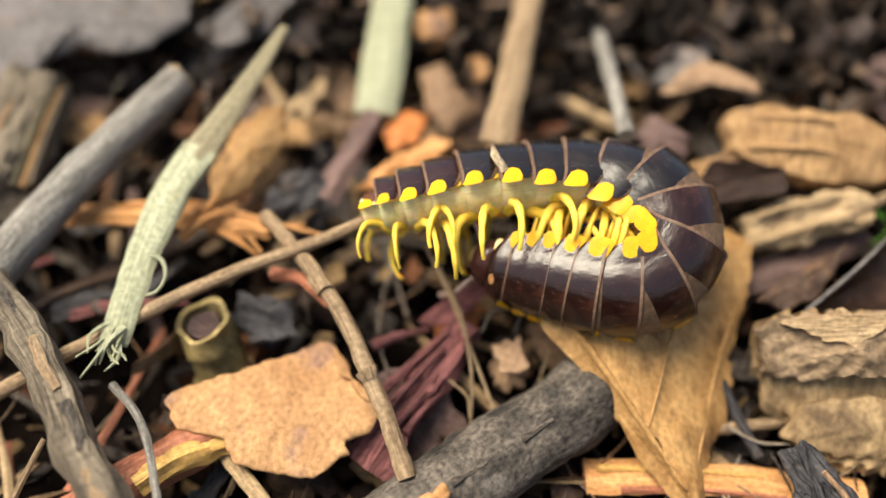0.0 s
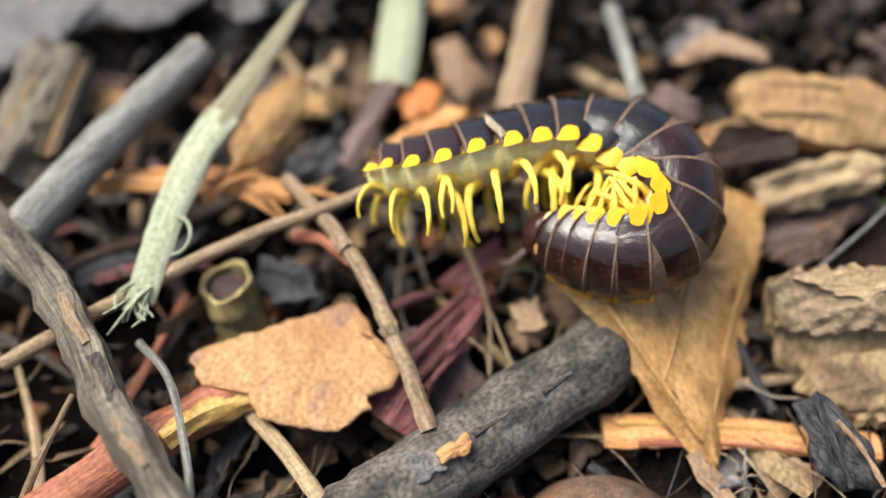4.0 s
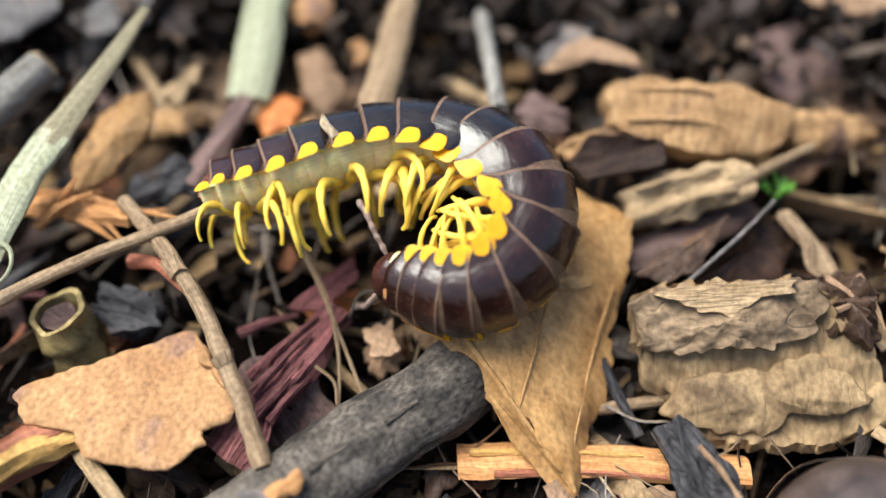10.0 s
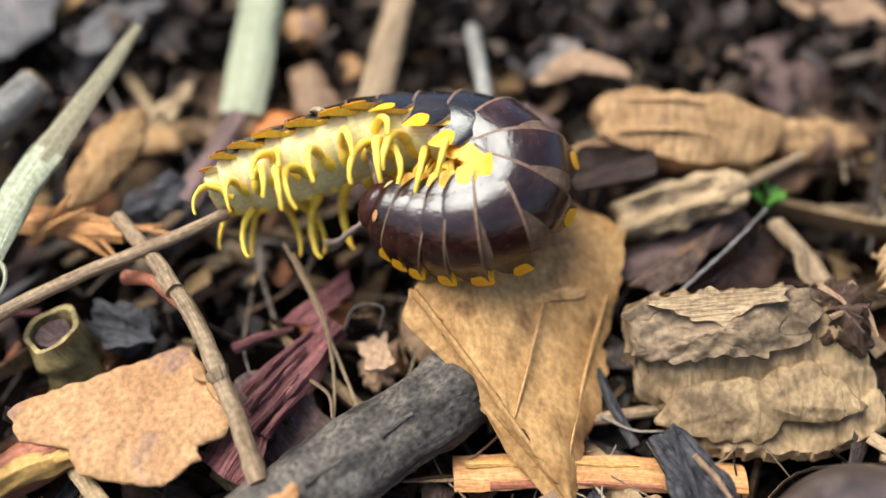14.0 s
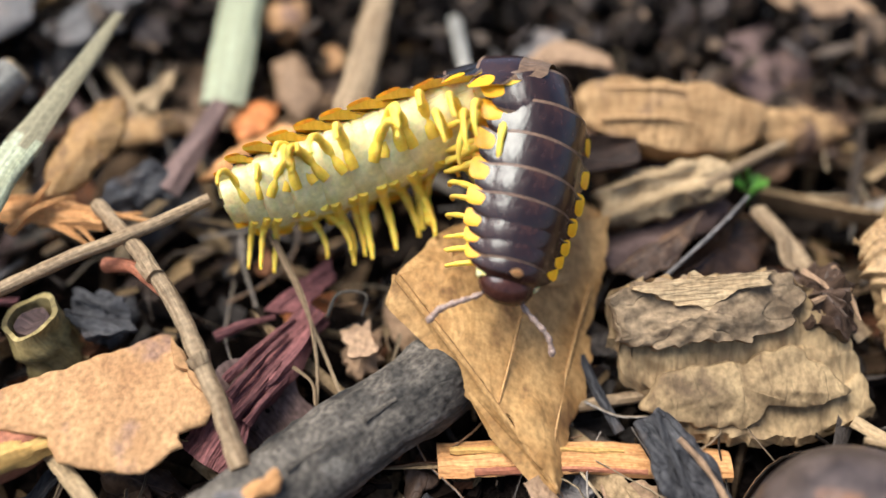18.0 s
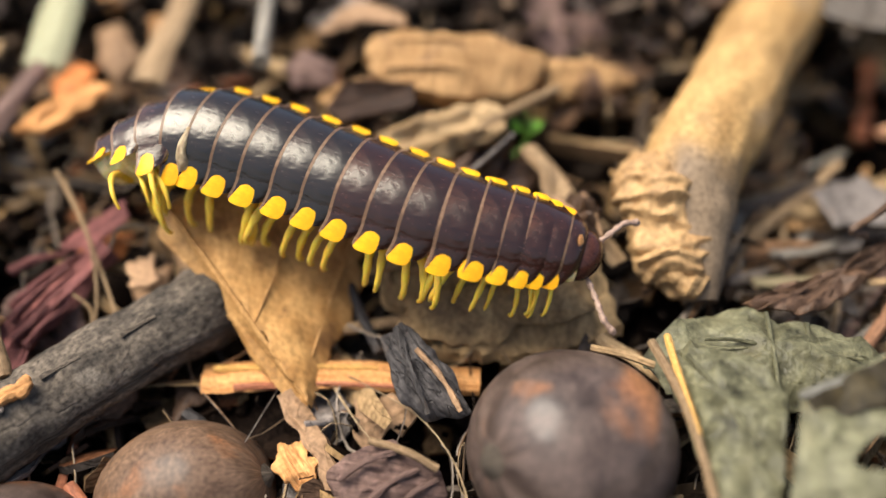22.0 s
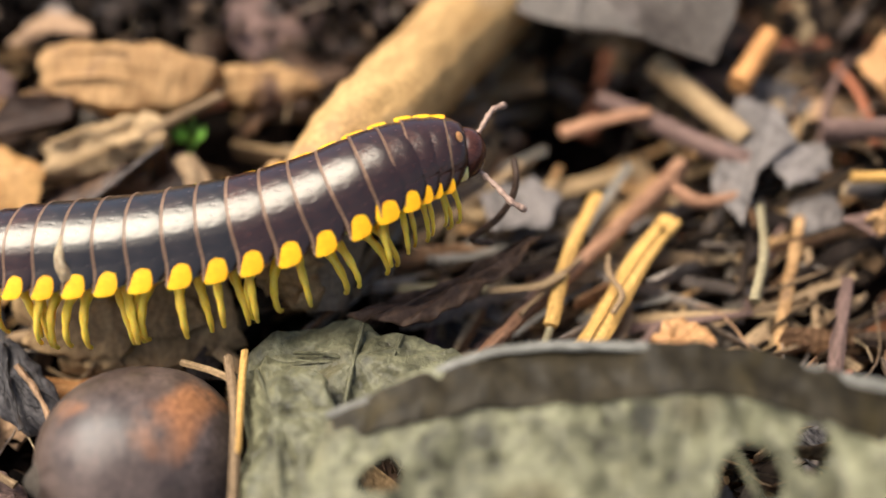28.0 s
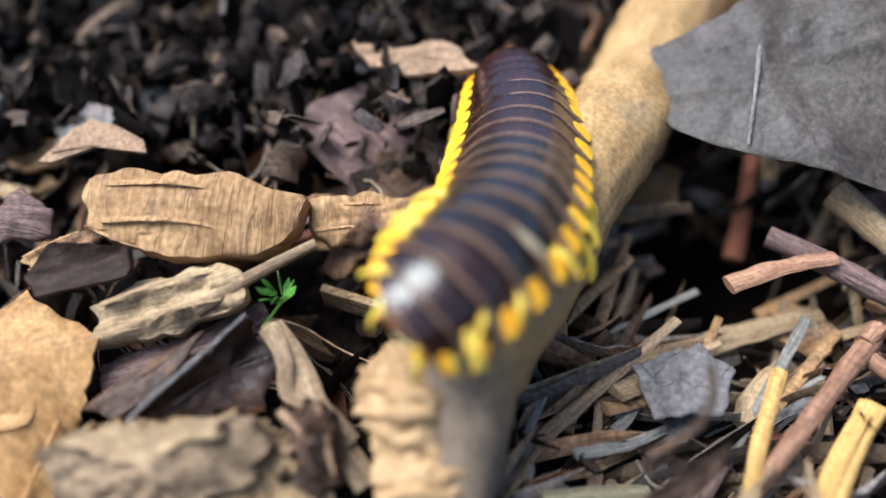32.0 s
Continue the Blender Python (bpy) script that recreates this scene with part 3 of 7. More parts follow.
def lumps(name, count, area, size, heights, mat, label, seed):
    """Irregular soil crumbs heaped on one another."""
    rng = random.Random(seed)
    verts, faces, uvs = [], [], []
    for _ in range(count):
        x, y = rng.uniform(*area[0]), rng.uniform(*area[1])
        s = rng.uniform(*size) * rng.uniform(0.4, 1) * (1 + max(0, y - 2) * 0.1)
        c = Vector((x, y, ground_z(x, y) + rng.uniform(*heights) + 0.25 * noise.noise(Vector((x * 1.5, y * 1.5, 2)))))
        turn = Euler((rng.uniform(0, 6), rng.uniform(0, 6), 0)).to_matrix()
        o, seedling = len(verts), rng.uniform(0, 90)
        for i in range(1, 5):
            for j in range(7):
                th, ph = math.pi * i / 5, 2 * math.pi * j / 7
                d = Vector((math.sin(th) * math.cos(ph), math.sin(th) * math.sin(ph), math.cos(th) * 0.7))
                verts.append(tuple(c + turn @ d * s * (0.75 + 0.8 * noise.noise(d * 1.7 + Vector((seedling, 0, 0))))))
                uvs.append((x + j * 0.1, y + i * 0.1))
        for i in range(3):
            for j in range(7):
                k = (j + 1) % 7
                faces.append((o + i * 7 + j, o + i * 7 + 7 + j, o + i * 7 + 7 + k, o + i * 7 + k))
        faces += [tuple(o + j for j in range(7)), tuple(o + 21 + j for j in reversed(range(7)))]
    tagged(finish(name, verts, faces, uvs, mat, origin=(0, 0, 0)), label, "litter", kind="stuff")


scatter("leaf_litter", 2600, ((-8, 14), (-4.5, 9)), (0.14, 0.6), (-1.1, -0.55), LITTER, "small brown leaf and bark fragments on the soil", False, 1)
scatter("wood_splinters", 1300, ((-8, 14), (-4.5, 9)), (0.4, 1.6), (-1.0, -0.48), SPLINTERS, "thin brown wood splinters and rootlets on the soil", True, 2, broad=0.07)
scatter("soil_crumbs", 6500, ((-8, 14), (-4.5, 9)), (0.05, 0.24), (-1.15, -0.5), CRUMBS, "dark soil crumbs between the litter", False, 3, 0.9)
lumps("soil_clods", 900, ((-6.5, 4.6), (1.9, 8)), (0.1, 0.32), (-0.6, 0.05), SHREDS, "brown crumbly clods on the soil bank", 14)
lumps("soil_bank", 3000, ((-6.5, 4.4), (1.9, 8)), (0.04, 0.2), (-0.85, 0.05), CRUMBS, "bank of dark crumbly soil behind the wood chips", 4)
scatter("bank_shreds", 2400, ((-6, 4.6), (1.9, 8)), (0.08, 0.45), (-0.55, 0.2), SHREDS, "shredded dark fibres in the soil bank", True, 9, 0.9, broad=0.2)
scatter("bank_fragments", 1100, ((-8, 14), (2.0, 9)), (0.1, 0.5), (-0.5, 0.15), SHREDS, "brown leaf fragments lying on the bank", False, 5, 0.8)
scatter("bank_splinters", 1150, ((3.7, 12), (-1.8, 7)), (0.4, 1.7), (-0.8, -0.4), TANGLE, "pale and brown wood splinters in a tangle", True, 6, 0.25, aim=0.6, broad=0.06)

KINDS = (("leaf_fragment", "brown dead leaf fragment on the soil", "leaf", BROWN_LEAF), ("bark_fragment", "dark curled bark fragment on the soil", "bark", DARK_LEAF), ("wood_chip", "tan wood chip lying in the litter", "wood chip", TAN_WOOD), ("leaf_fragment", "grey dead leaf fragment on the soil", "leaf", GREY_LEAF), ("bark_fragment", "purplish brown bark fragment on the soil", "bark", PURPLE_WOOD), ("leaf_fragment", "dark brown leaf fragment on the soil", "leaf", DARK_LEAF), ("wood_chip", "pale wood chip lying in the litter", "wood chip", PALE_WOOD), ("bark_fragment", "black rotten bark fragment on the soil", "bark", BLACK_LEAF))
for k in range(230):
    rng = random.Random(700 + k)
    x, y = rng.uniform(-6.5, 11), rng.uniform(-3.2, 6.5)
    if -1.6 < y < 1.2 and 0.2 < x < 3.6 or in_void(x, y):
        continue
    name, label, category, mat = KINDS[rng.choice((0, 1, 4, 5, 5, 7, 7, 3) if y < 1.2 else (1, 5, 7, 7, 1, 3) if y > 2.2 and -1 < x < 4.6 else (0, 0, 1, 2, 3, 4, 5, 6, 7))]
    s, turn, thin = rng.uniform(0.22, 0.5) * (1.25 if y > 1.5 else 1), rng.uniform(0, 6.3), rng.uniform(0.22, 0.75)
    z = ground_z(x, y) + (rng.uniform(-0.8, -0.52) if y < 1.2 else rng.uniform(-0.62, -0.3))
    tx, ty = rng.gauss(0, 0.3), SLOPE + rng.gauss(0, 0.3)
    pts = []
    for a in np.linspace(0, 5.4, 7):
        u, v = s * rng.uniform(0.7, 1.2) * math.cos(a), s * thin * rng.uniform(0.7, 1.2) * math.sin(a)
        dx, dy = u * math.cos(turn) - v * math.sin(turn), u * math.sin(turn) + v * math.cos(turn)
        pts.append((x + dx, y + dy, z + tx * dx + ty * dy + rng.uniform(-0.05, 0.05)))
    chip(name, pts, rng.uniform(0.02, 0.06), mat, label, category, group="litter pieces on the soil", dome=rng.uniform(-0.07, 0.07), rough=0.035, count=36, jag=0.1)
for k in range(110):
    rng = random.Random(1200 + k)
    x, y = rng.uniform(-6, 11), rng.uniform(-3, 6)
    if -2.2 < y < 1.2 and -0.3 < x < 3.8 or in_void(x, y):
        continue
    a, half = rng.uniform(0, 3.1), rng.uniform(0.35, 1.0)
    d = np.array((math.cos(a), math.sin(a), SLOPE * math.sin(a) + rng.gauss(0, 0.12))) * half
    c = np.array((x, y, ground_z(x, y) + (rng.uniform(-0.8, -0.5) if y < 1.2 else rng.uniform(-0.6, -0.3))))
    mid = c + np.array((rng.uniform(-0.1, 0.1), rng.uniform(-0.1, 0.1), 0.03))
    mat, label = ((STEM, "brown wood splinter on the soil"), (PALE_WOOD, "pale wood splinter on the soil"), (DARK_TWIG, "dark thin twig on the soil"), (RED_STEM, "reddish brown splinter on the soil"), (PURPLE_WOOD, "purplish brown splinter on the soil"))[k % 5]
    stick("wood_splinter", [tuple(c - d), tuple(mid), tuple(c + d)], rng.uniform(0.03, 0.1), rng.uniform(0.02, 0.06), mat, label, "splinter", group="splinters on the soil", flat=rng.uniform(0.35, 0.9), rough=0.16, sides=8, rings=14)

# ---- hair-fine roots over the soil ----
verts, faces, uvs = [], [], []
rng = random.Random(77)
for k in range(420):
    x, y = rng.uniform(-6.5, 11), rng.uniform(-3.2, 4.5)
    a, half, bow = rng.uniform(0, 6.3), rng.uniform(0.25, 0.8), rng.uniform(-0.35, 0.35)
    pts = []
    for u in (-1, -0.4, 0.2, 0.7, 1):
        px, py = x + half * u * math.cos(a) - bow * (1 - u * u) * math.sin(a), y + half * u * math.sin(a) + bow * (1 - u * u) * math.cos(a)
        pts.append((px, py, ground_z(px, py) + (-0.5 if y < 1.2 else -0.3) + rng.uniform(-0.12, 0.12)))
    v, f, u = tube_data(pts, rng.uniform(0.008, 0.018), 0.006, sides=5, rings=12, rough=0.2)
    o = len(verts)
    verts += [tuple(p) for p in v]
    faces += [tuple(i + o for i in q) for q in f]
    uvs += list(u)
tagged(finish("fine_roots", verts, faces, uvs, TANGLE, origin=(0, 0, 0)), "hair-fine dry roots and fibres over the soil", "roots", kind="stuff")

# ---- left side: twigs, straws and stems ----
twig = stick("grey_twig", [(-5.15, -1.17, -0.27), (-4.63, -0.23, 0.2), (-4.23, 0.36, 0.49), (-3.81, 1, 0.75)], 0.2, 0.16, GREY_TWIG, "smooth grey twig with a pale broken end", "twig", rough=0.05, sides=14)
stick("cut_end", [(-3.83, 0.98, 0.74), (-3.77, 1.02, 0.78)], 0.15, 0.12, PALE_WOOD, "pale torn wood at the end", "", twig, rings=4, sides=14, rough=0.12)
straw = stick("straw", [(-3.8, -1.33, -0.25), (-3.71, -0.79, 0.12), (-3.55, -0.19, 0.47), (-3.39, 0.12, 0.65)], 0.12, 0.19, STRAW, "pale greenish dry straw with a frayed end", "straw", flat=0.3, ridge=0.05, sides=16)
stick("dry_upper_end", [(-3.43, 0.03, 0.61), (-3.27, 0.33, 0.8), (-3.06, 0.7, 1.03), (-2.86, 1.16, 1.27)], 0.165, 0.05, DRY_STRAW, "brownish dry upper end", "", straw, flat=0.3, ridge=0.08, sides=16)
for k in range(15):
    rng = random.Random(50 + k)
    a = np.array((-3.8, -1.23, -0.17)) + np.array((rng.uniform(-0.09, 0.09), rng.uniform(-0.03, 0.05), rng.uniform(-0.03, 0.03)))
    b = a + np.array((rng.uniform(-0.12, 0.1), rng.uniform(-0.26, -0.1), rng.uniform(-0.12, 0.02)))
    c = b + np.array((rng.uniform(-0.15, 0.15), rng.uniform(-0.22, 0.0), rng.uniform(-0.15, 0.05)))
    stick("fibre", [tuple(a), tuple(b), tuple(c)], rng.uniform(0.015, 0.035), 0.007, STRAW, "", "", straw, sides=5, rings=9)
stick("fibre", [(-3.65, -0.73, 0.19), (-3.5, -0.81, 0.21), (-3.44, -0.95, 0.16), (-3.5, -1.04, 0.08), (-3.58, -1.05, 0.05)], 0.022, 0.012, STRAW, "peeled curl of straw", "", straw, sides=6, rings=18)
stick("straw", [(-2.1, 1.2, 0.4), (-2.08, 1.72, 0.7), (-2.06, 2.31, 1.03), (-2.08, 3.14, 1.47)], 0.2, 0.2, STRAW, "wide pale green straw lying on the litter behind", "straw", flat=0.4, ridge=0.05, sides=16)
wide_straw = [o for o in scene.objects if o.get("label", "").startswith("wide pale green straw")][0]
for k in range(4):
    off = np.array((0.09 * k - 0.14, 0.0, 0.075))
    stick("straw_rib", [tuple(np.array(q) + off) for q in ((-2.1, 1.28, 0.43), (-2.08, 1.72, 0.7), (-2.06, 2.31, 1.03), (-2.08, 3.02, 1.4))], 0.014, 0.012, STRAW, "", "", wide_straw, sides=5, rings=16, rough=0.1)
stick("weathered_stick", [(-5.66, -0.33, 0.12), (-5.05, -0.88, -0.02), (-4.42, -1.43, -0.15), (-4.05, -1.86, -0.25), (-3.74, -2.29, -0.38), (-3.36, -2.67, -0.51), (-2.98, -3.13, -0.68)], 0.16, 0.15, WEATHERED, "twisted weathered grey-brown stick with flaking bark", "stick", ridge=0.12, rough=0.2, sides=14, rings=40)
weathered = [o for o in scene.objects if o.name == "weathered_stick"][0]
for k, (a, b) in enumerate((((-4.92, -0.98, 0.11), (-4.46, -1.41, 0)), ((-4.31, -1.52, -0.03), (-3.98, -1.92, -0.12)), ((-3.91, -2.01, -0.15), (-3.67, -2.35, -0.24)), ((-3.6, -2.47, -0.28), (-3.29, -2.77, -0.38)))):
    stick("bark_strip", [a, tuple((np.array(a) + np.array(b)) / 2 + np.array((0.03 * (-1) ** k, 0, 0.01))), b], 0.05, 0.03, (DARK_TWIG, STEM)[k % 2], "peeling strip of bark", "", weathered, flat=0.4, sides=7, rings=14, rough=0.3)
stick("thin_twig", [(-3.76, -1.57, -0.45), (-3.46, -1.85, -0.45), (-3.17, -2.39, -0.58), (-2.97, -2.93, -0.76)], 0.035, 0.03, GREY_TWIG, "thin grey dry stem over the litter", "stem", sides=7)
stick("thin_twig", [(-4.42, -2.73, -1.15), (-4.27, -2.48, -0.81), (-4.16, -2.02, -0.61)], 0.04, 0.02, STEM, "thin brown dry stem over the litter", "stem", sides=7)
stick("long_twig", [(-4.83, -1.78, -0.62), (-4.12, -1.35, -0.33), (-3.7, -1.11, -0.17), (-2.94, -0.73, 0.09), (-2.28, -0.48, 0.28), (-1.87, -0.27, 0.4)], 0.065, 0.05, STEM, "long thin brown stem reaching under the millipede", "stem", sides=9, rings=40, rough=0.1)
bent = stick("bent_twig", [(-2.82, -0.17, 0.23), (-2.56, -0.44, 0.19), (-2.23, -0.79, 0.1), (-1.98, -1.07, -0.07), (-1.77, -1.37, -0.28), (-1.56, -1.7, -0.49), (-1.39, -2, -0.69)], 0.06, 0.075, STEM, "dry brown stem bent downhill over the litter", "stem", sides=10, rings=40, rough=0.12)
stick("knot", [(-2.27, -0.75, 0.13), (-2.18, -0.87, 0.09)], 0.075, 0.07, STEM, "", "", bent, sides=9, rings=6, rough=0.3)
stick("knot", [(-1.79, -1.35, -0.25), (-1.74, -1.41, -0.29)], 0.08, 0.075, STEM, "", "", bent, sides=9, rings=6, rough=0.3)
stick("thin_twig", [(-2.69, -0.55, -0.08), (-2.45, -0.64, -0.01), (-2.14, -0.89, -0.03)], 0.06, 0.05, RED_STEM, "short reddish brown piece of stem", "stem", sides=9)
splinter = stick("torn_splinter", [(-4.83, 0.02, -0.16), (-3.84, -0.05, 0.02), (-3.21, -0.09, 0.08), (-2.76, -0.18, 0.08)], 0.12, 0.1, ORANGE_WOOD, "orange torn splinter of wood with shredded fibres", "splinter", ridge=0.15, rough=0.25, sides=14, flat=0.7)
for a, b, c in (((-3.62, 0.03, 0.1), (-3, -0.12, 0.15), (-2.34, -0.21, 0.1)), ((-3.59, -0.07, 0.06), (-2.99, -0.23, 0.06), (-2.83, -0.35, -0.03)), ((-3.41, -0.15, 0.14), (-3.29, -0.17, 0.28), (-3.21, -0.07, 0.37)), ((-3.5, -0.36, 0.06), (-3.33, -0.26, 0.2), (-3.09, -0.11, 0.25)), ((-3.33, -0.16, 0.03), (-2.89, -0.21, 0.12), (-2.5, -0.1, 0.11)), ((-4.08, -0.03, 0.07), (-3.46, 0.02, 0.14), (-3.09, 0.04, 0.15)), ((-3.39, -0.11, 0.05), (-3.07, -0.26, 0.02), (-2.88, -0.33, -0.08))):
    stick("fibre", [a, b, c], 0.05, 0.014, ORANGE_WOOD, "", "", splinter, sides=6, rings=12, rough=0.15)
chip("leaf_fragment", [(-2.87, 1.01, 0.53), (-2.82, 0.65, 0.36), (-3.05, 0.25, 0.12), (-3.37, 0.14, 0.03), (-3.46, 0.36, 0.16), (-3.3, 0.79, 0.41), (-3.08, 0.96, 0.52)], 0.06, TAN_LEAF, "tan curled leaf fragment behind the straw", "leaf", dome=0.02, rough=0.05, relief=2.5)
chip("bark_fragment", [(-2.95, 0.08, -0.03), (-2.9, 0.34, 0.1), (-2.56, 0.47, 0.2), (-2.3, 0.41, 0.13), (-2.34, 0.27, 0.03), (-2.62, 0.19, -0.05)], 0.08, BLACK_LEAF, "dark grey curled bark fragment", "bark", rough=0.06)
stick("bark_piece", [(-2.44, 0.31, 0.05), (-2.26, 0.71, 0.25), (-2.1, 1.17, 0.44)], 0.14, 0.1, PURPLE_WOOD, "purplish brown strip of bark", "bark", ridge=0.12, flat=0.6, sides=12)
chip("leaf_fragment", [(-2.06, 1.11, 0.27), (-1.9, 1.36, 0.36), (-1.61, 1.32, 0.35), (-1.65, 1.06, 0.25), (-1.89, 0.92, 0.21)], 0.04, ORANGE_LEAF, "orange brown piece of dead leaf", "leaf", dome=0.05)
chip("wood_chip", [(-2.18, 0.43, 0.09), (-1.87, 0.73, 0.24), (-1.53, 1.01, 0.34), (-1.36, 0.94, 0.32), (-1.48, 0.78, 0.21), (-1.84, 0.49, 0.06)], 0.1, ORANGE_WOOD, "orange brown wood chip on the bank", "wood chip", rough=0.05)
hollow = finish("hollow_twig", *tube_data([(-3.21, -0.94, -0.33), (-3.17, -0.91, -0.52), (-3.13, -0.83, -0.89)], 0.19, 0.25, sides=26, rings=12, rough=0.3, hollow=0.8), TUBE)
stick("pith", [(-3.21, -0.92, -0.37), (-3.19, -0.89, -0.52)], 0.15, 0.15, PURPLE_WOOD, "brown broken pith", "", hollow, sides=14, rings=4, rough=0.2)
tagged(hollow, "short hollow green-brown stem, open at the top", "stem")
chip("bark_fragment", [(-3.04, -0.49, -0.38), (-2.58, -0.56, -0.4), (-2.47, -0.8, -0.53), (-2.84, -0.92, -0.58), (-3.05, -0.7, -0.5)], 0.06, BLACK_LEAF, "dark flat piece of rotten bark", "bark")
chip("wood_chip", [(-3.39, -1.53, -0.62), (-3.2, -1.38, -0.58), (-2.72, -1.18, -0.53), (-2.17, -0.86, -0.48), (-1.99, -1.08, -0.54), (-1.95, -1.19, -0.58), (-1.64, -1.37, -0.63), (-1.75, -1.59, -0.71), (-1.93, -1.68, -0.73), (-1.86, -1.77, -0.76), (-2.13, -1.98, -0.82), (-2.31, -1.99, -0.83), (-2.73, -1.96, -0.78), (-2.85, -1.79, -0.72), (-3.23, -1.75, -0.69)], 0.05, ORANGE_CHIP, "pale orange leaf-like wood chip with ragged edges", "wood chip", jag=0.022, dome=0.03, rough=0.015, count=170, relief=2, grain=0.004)
flat_chip = [o for o in scene.objects if o.type == "MESH" and o.get("label", "").startswith("pale orange leaf-like")][0]
chip("torn_edge", [(-2.15, -0.91, -0.46), (-1.99, -1.11, -0.51), (-1.96, -1.22, -0.54), (-1.66, -1.4, -0.6), (-1.82, -1.37, -0.57), (-2.04, -1.19, -0.51)], 0.03, ORANGE_CHIP, "", "", flat_chip, count=40, jag=0.06)
stick("bark_stick", [(-4.36, -2.95, -1.17), (-3.81, -2.44, -0.97), (-3.35, -1.98, -0.89), (-2.94, -1.6, -0.86)], 0.19, 0.17, RED_STEM, "reddish brown stick with torn pale fibres", "stick", ridge=0.08, sides=14)
stick("bark_piece", [(-3.42, -2.19, -0.86), (-3.16, -1.96, -0.78), (-2.85, -1.75, -0.81)], 0.1, 0.08, YELLOW_STRAW, "torn strip of yellow wood fibre", "splinter", ridge=0.2, rough=0.25, sides=12)
stick("pale_stick", [(-2.98, -1.66, -0.93), (-2.55, -2.09, -0.92), (-2.01, -2.66, -1.01)], 0.06, 0.07, PALE_WOOD, "pale thin stick under the orange chip", "stick", flat=0.6)
for k in range(7):
    rng = random.Random(900 + k)
    c = np.array((-4.82, -0.54, -0.5)) + np.array((rng.uniform(-0.4, 1.0), rng.uniform(-0.35, 0.35), rng.uniform(-0.1, 0.1)))
    d = np.array((math.cos(0.5 + rng.gauss(0, 0.3)), math.sin(0.5 + rng.gauss(0, 0.3)), SLOPE * 0.4)) * rng.uniform(0.3, 0.6)
    stick("rotten_splinter", [tuple(c - d), tuple(c + np.array((0, 0, 0.04))), tuple(c + d)], rng.uniform(0.07, 0.12), 0.03, (RED_BARK, DARK_LEAF, BLACK_LEAF)[k % 3], ("dark red splinter of rotten wood", "dark brown splinter of rotten wood", "black splinter of rotten wood")[k % 3], "splinter", group="rotten splinters under the stem", ridge=0.2, rough=0.3, flat=0.5, sides=10, rings=14)
stick("straw_piece", [(-4.18, -1.35, -0.37), (-3.94, -1.23, -0.28), (-3.73, -1.09, -0.19)], 0.05, 0.06, STRAW, "pale broken piece of straw", "straw", sides=8)

# ---- middle: the thick twig, red bark, leaf ----
stick("thick_twig", [(-2.53, -3.07, -1.36), (-2.15, -2.79, -1.24), (-1.48, -2.26, -1.04), (-0.65, -1.58, -0.8), (-0.14, -1.18, -0.68), (0.04, -0.97, -0.67)], 0.38, 0.32, THICK_BARK, "thick dark twig with rough grey-brown bark", "twig", rough=0.09, sides=30, rings=70)
thick = [o for o in scene.objects if o.name == "thick_twig"][0]
for k, (a, b) in enumerate((((-1.83, -2.74, -0.84), (-1.55, -2.5, -0.75)), ((-1.06, -2.06, -0.61), (-0.81, -1.88, -0.55)), ((-0.55, -1.68, -0.5), (-0.33, -1.49, -0.45)))):
    stick("bark_ridge", [a, tuple((np.array(a) + np.array(b)) / 2), b], 0.03, 0.02, DARK_TWIG, "", "", thick, flat=0.5, sides=7, rings=12, rough=0.3)
for k in range(9):
    ang = k * 0.7
    q = np.array((0.04, -0.97, -0.67)) + np.array((0.0, 0.22 * math.cos(ang), 0.22 * math.sin(ang)))
    stick("torn_fibre", [tuple(q - np.array((0.12, 0.03, 0))), tuple(q + np.array((0.03 + 0.02 * (k % 3), 0.03, 0.0)))], 0.05, 0.015, (WEATHERED, DARK_TWIG)[k % 2], "", "", thick, sides=6, rings=5, rough=0.2)
chip("lichen_patch", [(-1.62, -2.42, -0.74), (-1.4, -2.22, -0.64), (-1.2, -2.16, -0.61), (-1.12, -2.24, -0.63), (-1.3, -2.38, -0.69), (-1.5, -2.45, -0.74)], 0.015, GREY_LEAF, "pale grey lichen patch on the thick twig", "lichen", dome=0.02, rough=0.02, jag=0.06)
chip("wood_crumb", [(-1.32, -2.26, -0.62), (-1.12, -2.12, -0.55), (-1.04, -2.16, -0.56), (-1.06, -2.24, -0.59), (-1.26, -2.34, -0.65)], 0.05, ORANGE_WOOD, "small orange crumb of wood on the thick twig", "wood chip", dome=0.03, grain=0.006, jag=0.02)
red_bark = stick("shredded_bark", [(-1.79, -1.64, -1.07), (-1.57, -1.33, -0.82), (-1.32, -0.99, -0.64), (-1.05, -0.55, -0.49)], 0.2, 0.14, RED_BARK, "shredded reddish purple strip of bark", "bark", ridge=0.2, rough=0.3, sides=18, rings=40, flat=0.6)
for k, (a, b) in enumerate((((-1.67, -1.19, -0.66), (-1.2, -0.69, -0.44)), ((-1.55, -1.48, -0.76), (-1.1, -0.78, -0.52)), ((-1.61, -1.35, -0.67), (-1.23, -0.86, -0.45)), ((-1.47, -1.48, -0.81), (-1.16, -1.03, -0.66)), ((-1.82, -0.8, -0.58), (-1.38, -0.6, -0.51)))):
    stick("fibre", [a, tuple((np.array(a) + np.array(b)) / 2 + np.array((0.02, 0, 0.05))), b], 0.045, 0.025, RED_BARK, "", "", red_bark, sides=7, rings=14, rough=0.3)
